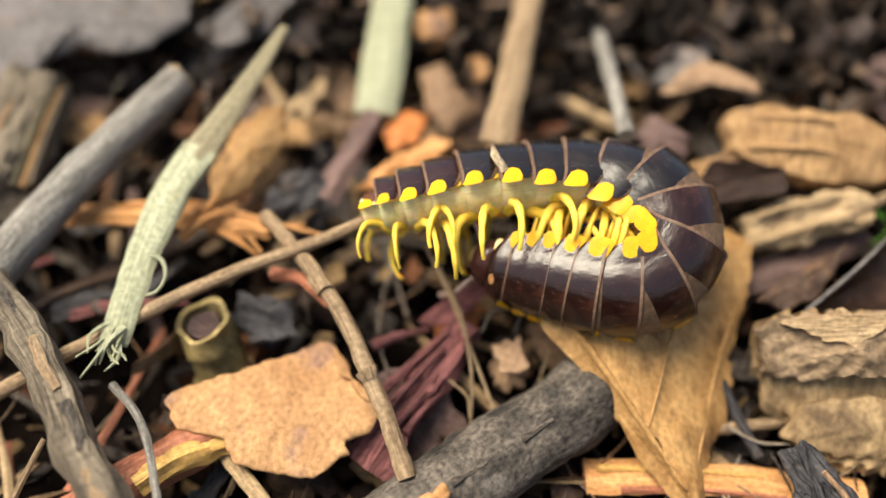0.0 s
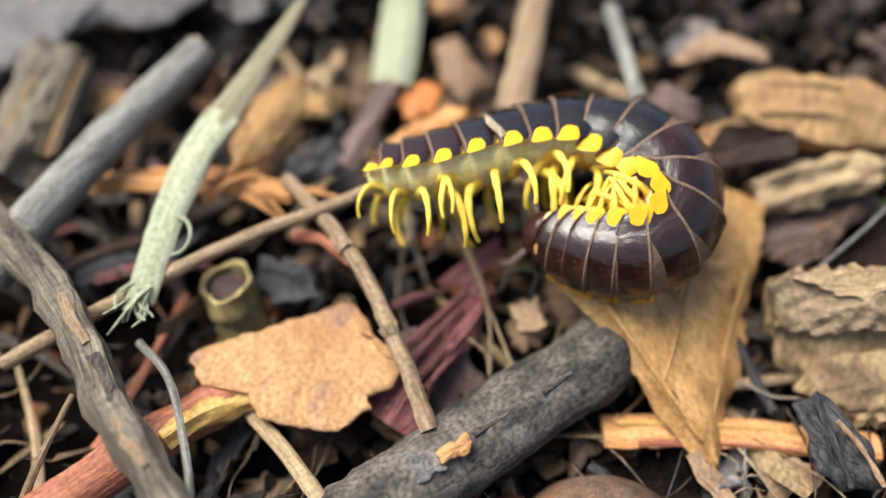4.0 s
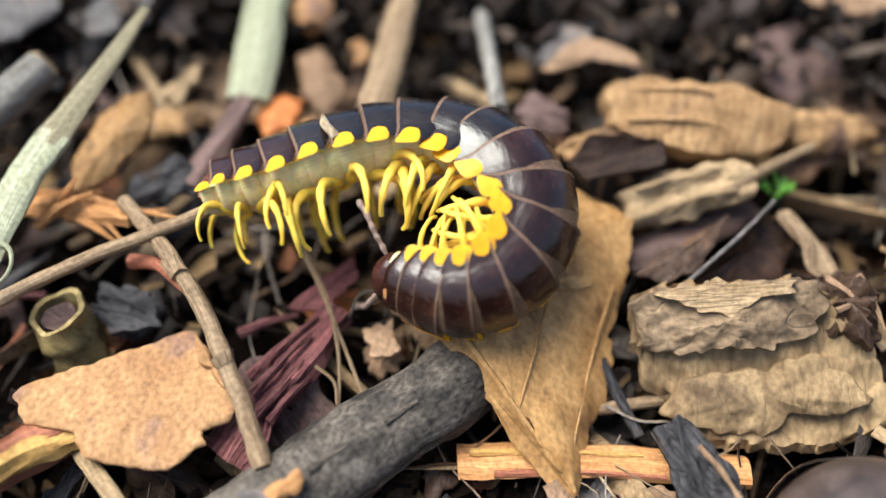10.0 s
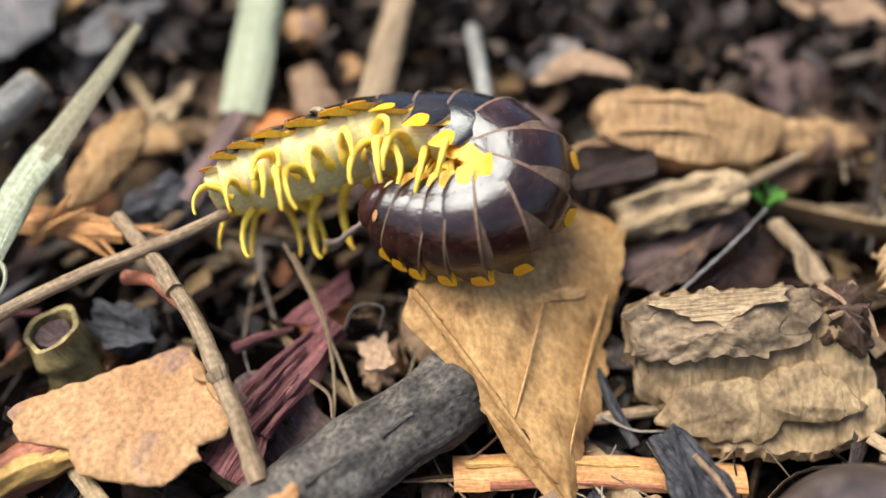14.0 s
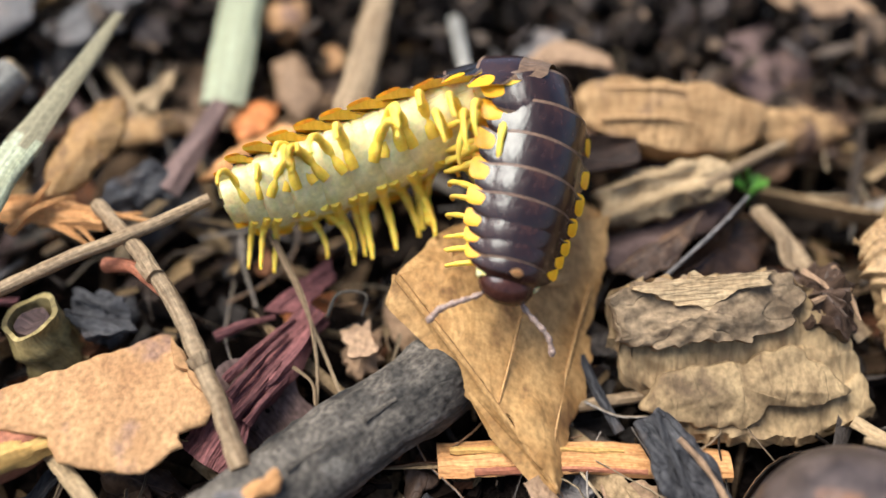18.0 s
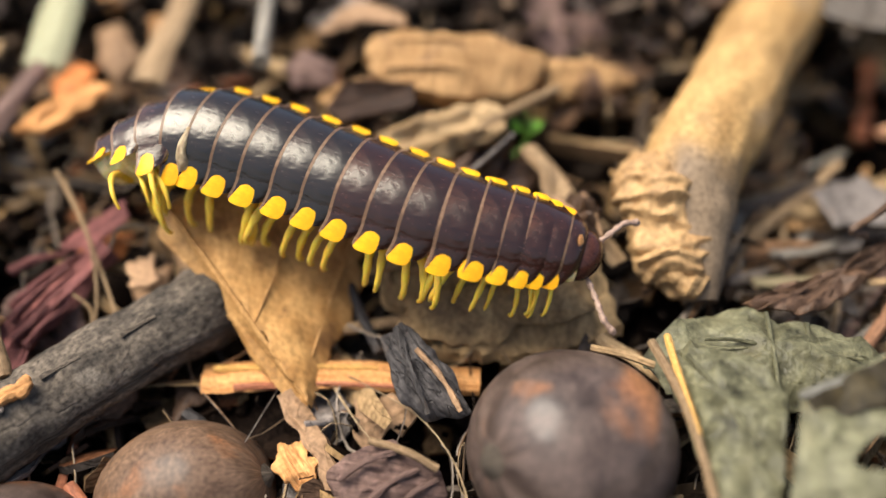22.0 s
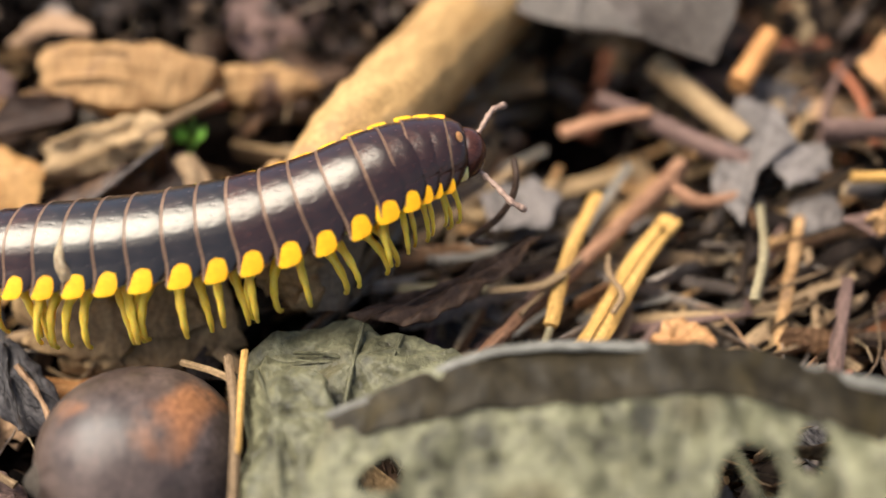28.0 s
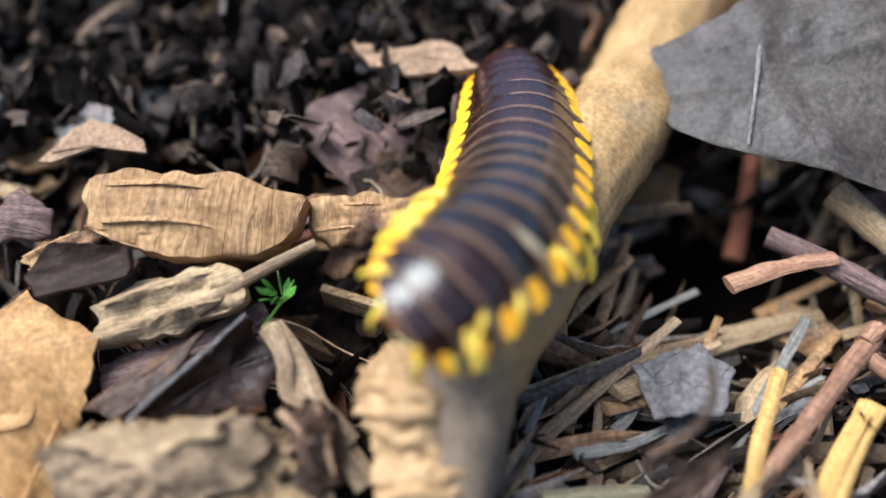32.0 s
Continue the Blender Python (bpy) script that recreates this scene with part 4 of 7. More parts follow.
stick("rootlet", [(-1.45, -0.29, 0.14), (-1.22, -0.55, -0.14), (-1.03, -0.8, -0.43), (-0.75, -1.25, -0.78)], 0.018, 0.014, STEM, "fine dry brown rootlet hanging down", "rootlet", sides=5)
stick("rootlet", [(-1.37, -0.34, 0.08), (-1.09, -0.73, -0.26), (-0.98, -1.03, -0.56), (-0.95, -1.34, -0.81)], 0.018, 0.014, STEM, "fine dry brown rootlet hanging down", "rootlet", sides=5)
stick("rootlet", [(-1.16, -1.09, -0.58), (-1, -1.18, -0.66), (-0.96, -1.32, -0.75)], 0.014, 0.012, STEM, "fine dry brown rootlet hanging down", "rootlet", sides=5)
stick("rootlet", [(-0.93, -0.74, -0.36), (-0.85, -0.62, -0.22), (-0.63, -0.59, -0.25), (-0.66, -0.68, -0.39)], 0.014, 0.012, DARK_TWIG, "fine dark curled rootlet", "rootlet", sides=5)
chip("leaf_fragment", [(-1.48, -0.54, -0.49), (-1.23, -0.31, -0.36), (-0.97, -0.13, -0.25), (-0.91, -0.29, -0.35), (-1.2, -0.56, -0.5)], 0.04, RED_BARK, "dark red-brown leaf scrap", "leaf")
chip("leaf_fragment", [(-0.83, -0.72, -0.55), (-0.61, -0.63, -0.5), (-0.51, -0.88, -0.6), (-0.73, -0.93, -0.64)], 0.04, BROWN_LEAF, "brown scrap of leaf in the gap", "leaf")
leaf = finish("dead_leaf", *sheet_data([(-0.39, -0.68, 0.03), (-0.12, -0.91, -0.15), (0.15, -1.17, -0.36), (0.46, -1.45, -0.63), (0.7, -1.68, -0.85), (0.88, -1.82, -1.04)], [(1.34, 0.23, 0.02), (1.29, -0.15, -0.25), (1.17, -0.57, -0.57), (1.15, -0.99, -0.79), (0.99, -1.32, -0.93), (0.91, -1.81, -1.06)], 0.025, 70, 34, (), 0.05, 0.022, 0.06), TAN_LEAF)
tagged(leaf, "tan dead leaf with raised veins and ragged edges", "leaf")
chip("leaf_lobe", [(-0.39, -0.66, 0.02), (-0.21, -0.38, 0.09), (0.02, -0.11, 0.12), (0.35, 0.06, 0.1), (0.68, 0.59, 0.16), (1.33, 0.24, 0.01), (0.95, -0.38, -0.21), (0.27, -0.66, -0.13)], 0.025, TAN_LEAF, "", "", leaf, jag=0.05, rough=0.02, count=80)
chip("leaf_margin", [(-0.47, -0.8, -0.16), (-0.39, -0.67, 0.02), (-0.12, -0.91, -0.15), (0.15, -1.17, -0.36), (0.46, -1.45, -0.63), (0.88, -1.82, -1.04), (0.65, -1.73, -0.99), (0.4, -1.52, -0.84), (0.31, -1.34, -0.7), (0.08, -1.24, -0.54), (-0.06, -1.12, -0.41), (0.01, -1.06, -0.35), (-0.29, -0.82, -0.16)], 0.025, TAN_LEAF, "narrow serrated margin below the midrib", "", leaf, jag=0.07, rough=0.01, count=130)
for a, b, c, r in (((-0.38, -0.69, 0.04), (0.15, -1.19, -0.34), (0.88, -1.81, -1.02), 0.03), ((0.04, -0.31, 0.09), (0.02, -0.54, -0.01), (-0.07, -0.84, -0.13), 0.014), ((0.64, -0.56, -0.13), (0.53, -1.02, -0.37), (0.43, -1.4, -0.56), 0.016), ((1.17, -0.31, -0.25), (1.01, -0.81, -0.54), (0.88, -1.39, -0.83), 0.018), ((0.88, -1.39, -0.83), (0.85, -1.63, -0.93), (0.88, -1.82, -1), 0.016)):
    stick("vein", [a, b, c], r, r * 0.6, TAN_LEAF, "", "", leaf, sides=7, rings=24)
stick("leaf_stalk", [(0.71, -1.73, -0.99), (0.87, -1.95, -1.12), (1.05, -2.15, -1.23), (1.16, -2.4, -1.4)], 0.1, 0.07, BROWN_LEAF, "crumpled brown leaf stalk in the shadow", "leaf stalk", rough=0.35, ridge=0.15, sides=12, flat=0.45)

# ---- right of the leaf: bark, chips and acorns ----
bark = finish("bark_block", *sheet_data([(1.26, -0.56, -0.19), (1.54, -0.51, -0.09), (1.98, -0.47, -0.04), (2.62, -0.41, 0.01), (2.82, -0.46, -0.05), (3.05, -0.56, -0.18)], [(1.32, -0.76, -0.46), (1.57, -1.03, -0.73), (1.91, -1.3, -0.94), (2.35, -1.31, -0.96), (2.87, -1.28, -0.93), (3.37, -1.09, -0.81)], 0.1, 90, 50, (), -0.04, 0.04, 0.1, 0.03), BARK_FOOT)
tagged(bark, "weathered block of bark with a pale ledge over a tan foot", "bark")
sub("upper_slab", *chip_data([(1.26, -0.66, -0.14), (1.34, -0.59, -0.06), (1.68, -0.54, -0.01), (2.08, -0.51, 0.03), (2.68, -0.47, 0.07), (2.75, -0.62, -0.08), (2.63, -0.78, -0.27), (2.34, -0.85, -0.34), (2.04, -0.84, -0.33), (1.71, -0.9, -0.4), (1.33, -0.87, -0.37)], 0.16, jag=0.05, rough=0.05, count=110, relief=2.2, grain=0.02, dome=0.04), BARK_CHIP, bark, "purplish grey weathered upper slab")
sub("pale_ledge", *chip_data([(1.38, -0.68, -0.01), (1.66, -0.62, 0.05), (2.05, -0.59, 0.09), (2.5, -0.56, 0.13), (2.47, -0.63, 0.05), (2.17, -0.66, 0.01), (2.05, -0.75, -0.08), (1.75, -0.75, -0.08), (1.58, -0.7, -0.03)], 0.12, jag=0.06, rough=0.02, count=90, relief=1.2, grain=0.006), PALE_WOOD, bark, "pale bare wood along the top")
sub("tan_foot", *chip_data([(1.52, -1.19, -0.78), (1.64, -1.02, -0.59), (1.94, -0.95, -0.51), (2.32, -0.91, -0.46), (2.7, -0.83, -0.38), (3.01, -0.97, -0.52), (3.14, -1.05, -0.61), (2.93, -1.14, -0.71), (2.51, -1.17, -0.75), (2.34, -1.26, -0.85), (1.92, -1.27, -0.86)], 0.1, jag=0.05, rough=0.03, count=100, relief=1.6, grain=0.006, dome=0.05), BARK_FOOT, bark, "smoother tan lower layer")
log = chip("wood_chip", [(1.03, 1.15, 0.59), (1.14, 1.27, 0.68), (1.54, 1.34, 0.71), (2.04, 1.35, 0.67), (2.43, 1.31, 0.6), (2.73, 1.3, 0.5), (2.75, 1.07, 0.32), (2.44, 0.91, 0.27), (2.04, 0.82, 0.27), (1.59, 0.81, 0.33), (1.13, 0.98, 0.44)], 0.28, TAN_WOOD, "rounded tan wood chip with dark stains", "wood chip", jag=0.06, dome=0.12, rough=0.02, count=70, relief=1.2, grain=0.014)
chip("split_edge", [(1.1, 0.98, 0.48), (1.58, 0.82, 0.4), (2.22, 0.84, 0.34), (2.16, 0.89, 0.43), (1.52, 0.89, 0.51)], 0.1, TAN_WOOD, "", "", log, rough=0.04)
chip("wood_chip", [(2.7, 1.4, 0.44), (3.08, 1.53, 0.38), (3.5, 1.63, 0.27), (3.62, 1.54, 0.14), (3.38, 1.34, 0.07), (2.87, 1.18, 0.11), (2.71, 1.28, 0.25)], 0.22, TAN_WOOD, "tapered tan wood chip on the bank", "wood chip", jag=0.05, dome=0.1, rough=0.02, grain=0.012)
chip("bark_fragment", [(0.76, 0.5, 0.37), (0.94, 0.7, 0.54), (1.27, 0.69, 0.54), (1.57, 0.68, 0.52), (1.58, 0.52, 0.38), (1.23, 0.44, 0.33), (0.9, 0.36, 0.31)], 0.07, HOLLOW_BARK, "dark brown hollow piece of bark", "bark", dome=-0.08, grain=0.006, jag=0.02)
chip("wood_chip", [(0.65, 0.7, 0.34), (0.81, 0.83, 0.44), (1.17, 0.94, 0.47), (1.2, 0.91, 0.41), (0.87, 0.62, 0.26)], 0.1, TAN_WOOD, "tan chip under the dark bark", "wood chip")
chip("wood_chip", [(1.17, 0.46, 0.11), (1.69, 0.66, 0.23), (2.18, 0.8, 0.28), (2.45, 0.74, 0.21), (2.32, 0.53, 0.09), (1.79, 0.32, -0.01), (1.29, 0.23, -0.04)], 0.2, PALE_WOOD, "pale splintered wood chip", "wood chip", rough=0.06, dome=0.05)
stick("pale_stick", [(2.02, 0.46, 0.11), (2.44, 0.67, 0.29), (2.87, 0.88, 0.42)], 0.06, 0.04, STEM, "thin pale stick with a pointed end", "stick", sides=9)
stick("bark_piece", [(1.3, 0.16, -0.34), (1.84, 0.36, -0.25), (2.45, 0.73, -0.15)], 0.16, 0.12, PURPLE_WOOD, "brown bark strip in the shadow", "bark", ridge=0.15, rough=0.25, flat=0.4, sides=14)
curled = chip("curled_leaf", [(1.73, -0.36, -0.14), (1.94, -0.2, 0.0), (2.22, 0.03, 0.14), (2.46, 0.28, 0.26), (2.46, 0.39, -0.04), (2.76, 0.3, -0.07), (2.62, 0.15, -0.16), (2.58, -0.08, -0.35), (2.05, -0.27, -0.34)], 0.02, RUST_LEAF, "dark brown curled leaf with an orange patch and a pale rim", "leaf", dome=-0.05, jag=0.05, rough=0.03, count=90)
stick("pale_rim", [(1.72, -0.38, -0.13), (1.94, -0.22, 0.01), (2.21, 0.01, 0.15), (2.46, 0.27, 0.27)], 0.02, 0.014, GREY_LEAF, "pale grey leaf rim", "", curled, sides=6)
stick("flat_splinter", [(2.59, 0.36, 0.08), (2.79, 0.14, -0.05), (2.94, -0.1, -0.17), (3.37, -0.58, -0.49)], 0.1, 0.1, STEM, "flat brown stick between the leaf and the bark", "splinter", flat=0.3, sides=10)
chip("rotten_crumb", [(2.7, -0.26, -0.08), (2.9, -0.21, -0.01), (3.1, -0.28, -0.04), (3.21, -0.7, -0.33), (2.99, -0.76, -0.35), (2.76, -0.61, -0.3)], 0.12, DARK_LEAF, "brown crumb of rotten fibrous wood", "wood", rough=0.12, jag=0.08, dome=0.1, relief=4)
rotten = [o for o in scene.objects if o.name == "rotten_crumb"][0]
for a, b in (((2.8, -0.37, 0), (3.07, -0.61, -0.1)), ((3.04, -0.34, 0.03), (3.2, -0.73, -0.18)), ((2.85, -0.61, -0.12), (3.16, -0.51, -0.05))):
    stick("torn_fibre", [a, tuple((np.array(a) + np.array(b)) / 2 + np.array((0, 0, 0.03))), b], 0.03, 0.012, BROWN_LEAF, "", "", rotten, sides=6, rings=10, rough=0.3)
chip("leaf_fragment", [(1.32, -0.26, -0.19), (1.66, 0, -0.04), (1.86, 0.13, 0), (2.14, 0.28, 0.1), (1.88, -0.2, -0.11), (1.64, -0.3, -0.2)], 0.03, DARK_LEAF, "dark brown scrap of curled leaf", "leaf", dome=0.04)
stick("curled_fragment", [(2.58, 0.37, 0.08), (2.73, 0.09, 0.04), (2.8, -0.12, -0.13), (3.01, -0.18, -0.15), (3.26, -0.35, -0.31)], 0.06, 0.06, STEM, "curled tan strip of leaf", "leaf", flat=0.35, sides=10)
for k in range(9):
    base = np.array((2.58, 0.64, 0.13)) + np.array((0.05 * math.cos(k * 2.4), 0.05 * math.sin(k * 2.4), -0.05))
    if k == 0:
        moss = stick("moss_sprig", [tuple(np.array((2.46, 0.53, -0.11))), tuple(base)], 0.015, 0.012, MOSS, "tiny bright green moss sprig", "moss", sides=5, rings=5)
    tip = base + np.array((0.13 * math.cos(k * 2.4 + 1), 0.13 * math.sin(k * 2.4 + 1), 0.1 + 0.02 * (k % 4)))
    side = np.array((0.035 * math.sin(k), 0.035 * math.cos(k), 0.01))
    chip("leaflet", [tuple(base - side * 0.3), tuple((base + tip) / 2 - side), tuple(tip), tuple((base + tip) / 2 + side), tuple(base + side * 0.3)], 0.012, MOSS, "", "", moss, count=14, jag=0.0, rough=0.0)


def acorn(center, radius, axis, mat, label, long=1.12):
    """A nut: rounded body with a small pointed tip."""
    profile = [(radius * (long * math.sin(a)), radius * math.cos(a) ** 0.9) for a in np.linspace(-1.45, 1.38, 22)]
    tip = [(radius * long * 0.96, 0.2 * radius), (radius * (long + 0.0), 0.15 * radius), (radius * (long + 0.03), 0.11 * radius), (radius * (long + 0.07), 0.07 * radius), (radius * (long + 0.09), 0.015 * radius)]
    ob = finish("acorn", *lathe_data(profile, axis, center, 44, 0.04), mat)
    sub("tip", *lathe_data(tip, axis, center, 16, 0.02), DARK_TWIG, ob, "small dark pointed tip")
    return tagged(ob, label, "acorn")


acorn((2.9, -2.32, -0.93), 0.74, (-0.78, -0.5, 0.34), ACORN, "dark brown acorn with orange stains, lying on its side", 1.0)
acorn((-0.01, -2.38, -1.56), 0.62, (0.8, 0.1, 0.3), TAN_ACORN, "smooth light brown acorn half hidden in the litter")
acorn((-1.15, -2.85, -1.58), 0.5, (0.8, -0.3, 0.2), ACORN, "reddish brown acorn below the thick twig")
husk = chip("dry_husk", [(1.1, -2.39, -1.16), (1.36, -2.26, -1.02), (1.57, -2.21, -1), (1.96, -2.39, -1.11), (2, -2.55, -1.27), (1.64, -2.69, -1.36), (1.18, -2.58, -1.33)], 0.05, PURPLE_WOOD, "crumpled brown acorn husk", "husk", dome=0.12, rough=0.08)
for a, b in (((1.22, -2.51, -1.11), (1.63, -2.36, -0.95)), ((1.4, -2.64, -1.25), (1.8, -2.45, -1.03)), ((1.64, -2.65, -1.28), (1.94, -2.49, -1.09))):
    stick("fold", [a, tuple((np.array(a) + np.array(b)) / 2 + np.array((0, 0, 0.06))), b], 0.03, 0.02, PURPLE_WOOD, "", "", husk, sides=7, rings=10, rough=0.3)
stick("husk_strip", [(1.43, -2.28, -0.93), (1.71, -2.38, -0.93), (1.94, -2.44, -1.03)], 0.03, 0.03, STEM, "curled rim of a dry husk", "husk", sides=8)
wstrip = stick("flat_splinter", [(-0.01, -1.57, -1.04), (0.43, -1.53, -1.02), (0.96, -1.49, -1.01), (1.69, -1.49, -1.02), (2.22, -1.49, -1.05)], 0.17, 0.15, ORANGE_WOOD, "flat orange brown strip of wood under the leaf tip", "wood chip", flat=0.4, sides=14, rough=0.1, ridge=0.06)
stick("fibre", [(0.08, -1.54, -0.95), (0.78, -1.49, -0.94), (1.4, -1.47, -0.95)], 0.03, 0.02, YELLOW_STRAW, "", "", wstrip, sides=7, rough=0.3)
stick("fibre", [(0.27, -1.69, -1), (0.96, -1.63, -0.99), (1.57, -1.62, -1)], 0.03, 0.02, RED_STEM, "", "", wstrip, sides=7, rough=0.3)
black = chip("black_leaf", [(1.44, -1.47, -0.65), (1.59, -1.39, -0.52), (1.86, -1.58, -0.63), (2.06, -1.76, -0.8), (2.18, -1.95, -0.96), (1.81, -1.99, -1.02), (1.64, -1.89, -0.94), (1.54, -1.69, -0.77)], 0.03, BLACK_LEAF, "black wrinkled scrap of curled leaf", "leaf", dome=0.08, rough=0.06)
stick("fold", [(1.57, -1.49, -0.5), (1.69, -1.76, -0.65), (1.84, -2.03, -0.89)], 0.03, 0.02, BLACK_LEAF, "", "", black, sides=7, rough=0.3)
stick("fold", [(1.73, -1.65, -0.58), (1.92, -1.8, -0.71), (2.09, -2, -0.88)], 0.025, 0.02, BROWN_LEAF, "brown curled edge", "", black, sides=7, rough=0.3)
chip("leaf_fragment", [(0.67, -2.16, -1.24), (0.85, -2.03, -1.19), (1.03, -2.23, -1.26), (1, -2.4, -1.37), (0.73, -2.37, -1.36)], 0.05, ORANGE_WOOD, "orange brown scrap of rotten wood", "wood chip", rough=0.05)
chip("leaf_fragment", [(1.23, -1.67, -1.12), (1.53, -1.65, -1.06), (1.77, -1.75, -1.09), (1.62, -1.93, -1.25), (1.54, -1.84, -1.23), (1.37, -2.03, -1.34), (1.25, -1.94, -1.26)], 0.04, BROWN_LEAF, "brown torn scrap of leaf", "leaf")
stick("black_rootlet", [(-0.11, -1.83, -1.18), (0.21, -2.02, -1.24), (0.57, -2.26, -1.37)], 0.06, 0.05, BLACK_LEAF, "thin black root beside the acorn", "root", rough=0.25, sides=8)
stick("dark_twiglet", [(1.09, -0.76, -0.66), (1.24, -1.04, -0.8), (1.39, -1.29, -0.94)], 0.05, 0.045, BLACK_LEAF, "thin black twig in the gap", "twig", sides=8)
stick("pale_stick", [(1, -1.11, -0.88), (1.59, -0.99, -0.83)], 0.05, 0.05, STEM, "short brown stick in the shadow", "stick", sides=8)
stick("pale_stick", [(3.17, -1.2, -0.8), (3.47, -1.41, -0.85), (3.68, -1.59, -0.91)], 0.07, 0.06, PALE_WOOD, "pale flat stick behind the acorn", "stick", flat=0.5)
stick("thin_twig", [(3.48, -1.72, -0.38), (3.61, -2.08, -0.45), (3.72, -2.55, -0.56), (3.78, -2.94, -0.69)], 0.035, 0.03, STEM, "thin dry stem beside the acorn", "stem", sides=7)
stick("thin_twig", [(3.6, -1.67, -0.36), (3.66, -2.08, -0.45), (3.73, -2.5, -0.54)], 0.03, 0.025, YELLOW_STRAW, "thin yellow straw beside the acorn", "straw", sides=7)
stick("thin_twig", [(3.06, -1.62, -0.54), (3.34, -1.72, -0.53), (3.52, -1.79, -0.55)], 0.03, 0.03, PALE_WOOD, "thin pale straw behind the acorn", "straw", sides=7)

# ---- right side: rolled leaf, green leaf, twigs ----
roll = finish("rolled_leaf", *tube_data([(4.02, -0.86, -0.68), (3.98, -0.45, -0.33), (4.0, 0.04, 0.01), (4.3, 0.58, 0.26), (4.8, 1.7, 0.43), (5.6, 3.5, 0.71), (6.7, 5.54, 1.33)], 0.44, 0.42, sides=44, rings=80, rough=0.1, hollow=0.92, wide=((0, 0.04, 0.1, 0.15, 1), (0.35, 0.62, 0.9, 1, 1))), ROLL_LEAF)
tagged(roll, "tan dead leaf rolled into a tube with a crumpled end", "leaf")


def crumple_data(pts, radii, flat, depth, seed, sides=72, rings=84):
    """A crushed leaf end: a lumpy body whose skin is thrown into uneven sharp folds that run across it."""
    c = curve(pts, rings)
    t = np.gradient(c, axis=0)
    t /= np.linalg.norm(t, axis=1)[:, None]
    run = np.r_[0, np.cumsum(np.linalg.norm(np.diff(c, axis=0), axis=1))]
    verts, uvs, faces = [], [], []
    for i in range(rings):
        k = i / (rings - 1)
        side = np.cross(t[i], (0, 0, 1))
        side /= np.linalg.norm(side)
        top = np.cross(side, t[i])
        r = float(np.interp(k, np.linspace(0, 1, len(radii)), radii)) * min(1, (8 * min(k, 1 - k) + 0.02) ** 0.5)
        for j in range(sides):
            a = 2 * math.pi * j / sides
            way = side * math.cos(a) + top * math.sin(a) * flat
            p = c[i] + way * r
            warp = 0.9 * wobble(p, 2.2, seed) + 0.35 * wobble(p, 6, seed + 3)
            fold = 1 - 2 * abs(((run[i] * 5.2 + warp * 1.5 + 0.25 * math.sin(2 * a + seed)) % 1) - 0.5)
            deep = depth * (0.45 + 0.9 * abs(wobble(p, 3.0, seed + 7)))
            verts.append(p + way * (deep * (fold - 0.5) + 0.14 * wobble(p, 3.5, seed + 11) + 0.03 * wobble(p, 14, seed)))
            uvs.append((a * 0.3, run[i]))
    for i in range(rings - 1):
        for j in range(sides):
            b = (j + 1) % sides
            faces.append((i * sides + j, (i + 1) * sides + j, (i + 1) * sides + b, i * sides + b))
    faces += [tuple(range(sides)), tuple(reversed(range((rings - 1) * sides, rings * sides)))]
    return verts, faces, uvs


sub("crumpled_end", *crumple_data([(3.46, 0.08, 0.14), (3.6, -0.12, 0.08), (3.72, -0.38, -0.12), (3.82, -0.62, -0.36), (3.92, -0.86, -0.62)], (0.16, 0.3, 0.34, 0.32, 0.24), 0.85, 0.1, 1.0), CRUMPLE, roll, "crushed and wrinkled end")
sub("folded_corner", *crumple_data([(3.3, -0.02, 0.06), (3.46, -0.1, 0.12), (3.66, -0.14, 0.16), (3.86, -0.16, 0.14)], (0.08, 0.14, 0.17, 0.1), 0.7, 0.06, 4.0, 40, 44), CRUMPLE, roll)
sub("folded_corner", *crumple_data([(3.46, -0.62, -0.4), (3.62, -0.72, -0.42), (3.84, -0.82, -0.42), (4.02, -0.92, -0.46)], (0.1, 0.17, 0.19, 0.1), 0.7, 0.07, 9.0, 40, 44), CRUMPLE, roll)
green = finish("green_grey_leaf", *sheet_data([(4.39, -2.4, -0.26), (4.85, -2.21, -0.14), (5.4, -2.01, -0.02), (6.21, -1.94, 0.01), (7, -1.96, -0.03), (7.99, -2.15, -0.11), (9.2, -2.24, -0.24)], [(4.16, -3.23, -0.74), (4.71, -3.38, -0.74), (5.46, -3.52, -0.73), (6.16, -3.55, -0.74), (6.84, -3.58, -0.75), (7.73, -3.6, -0.76), (8.82, -3.58, -0.8)], 0.03, 200, 76, ((0.112, 0.53, 0.03, 0.1), (0.59, 0.5, 0.04, 0.15), (0.665, 0.34, 0.018, 0.11)), 0.08, 0.04, 0.03, 0.0, 0.0), GREEN_LEAF)
tagged(green, "large grey-green decaying leaf with holes and a folded rim", "leaf")
# Strip laid flush below the rim; its dark colour carries the hollow's shade.
sub("folded_margin", *sheet_data([(4.4, -2.41, -0.24), (4.85, -2.23, -0.13), (5.41, -2.02, -0.01), (6.21, -1.95, 0.02), (6.99, -1.97, -0.01), (7.98, -2.16, -0.09), (9.19, -2.25, -0.22)], [(4.44, -2.54, -0.28), (4.88, -2.54, -0.21), (5.42, -2.44, -0.14), (6.19, -2.35, -0.1), (6.96, -2.31, -0.11), (7.9, -2.54, -0.2), (9.05, -2.67, -0.32)], 0.012, 120, 16, (), 0.01, 0.04, 0.02), SHADED_FOLD, green, "dark brown folded margin")
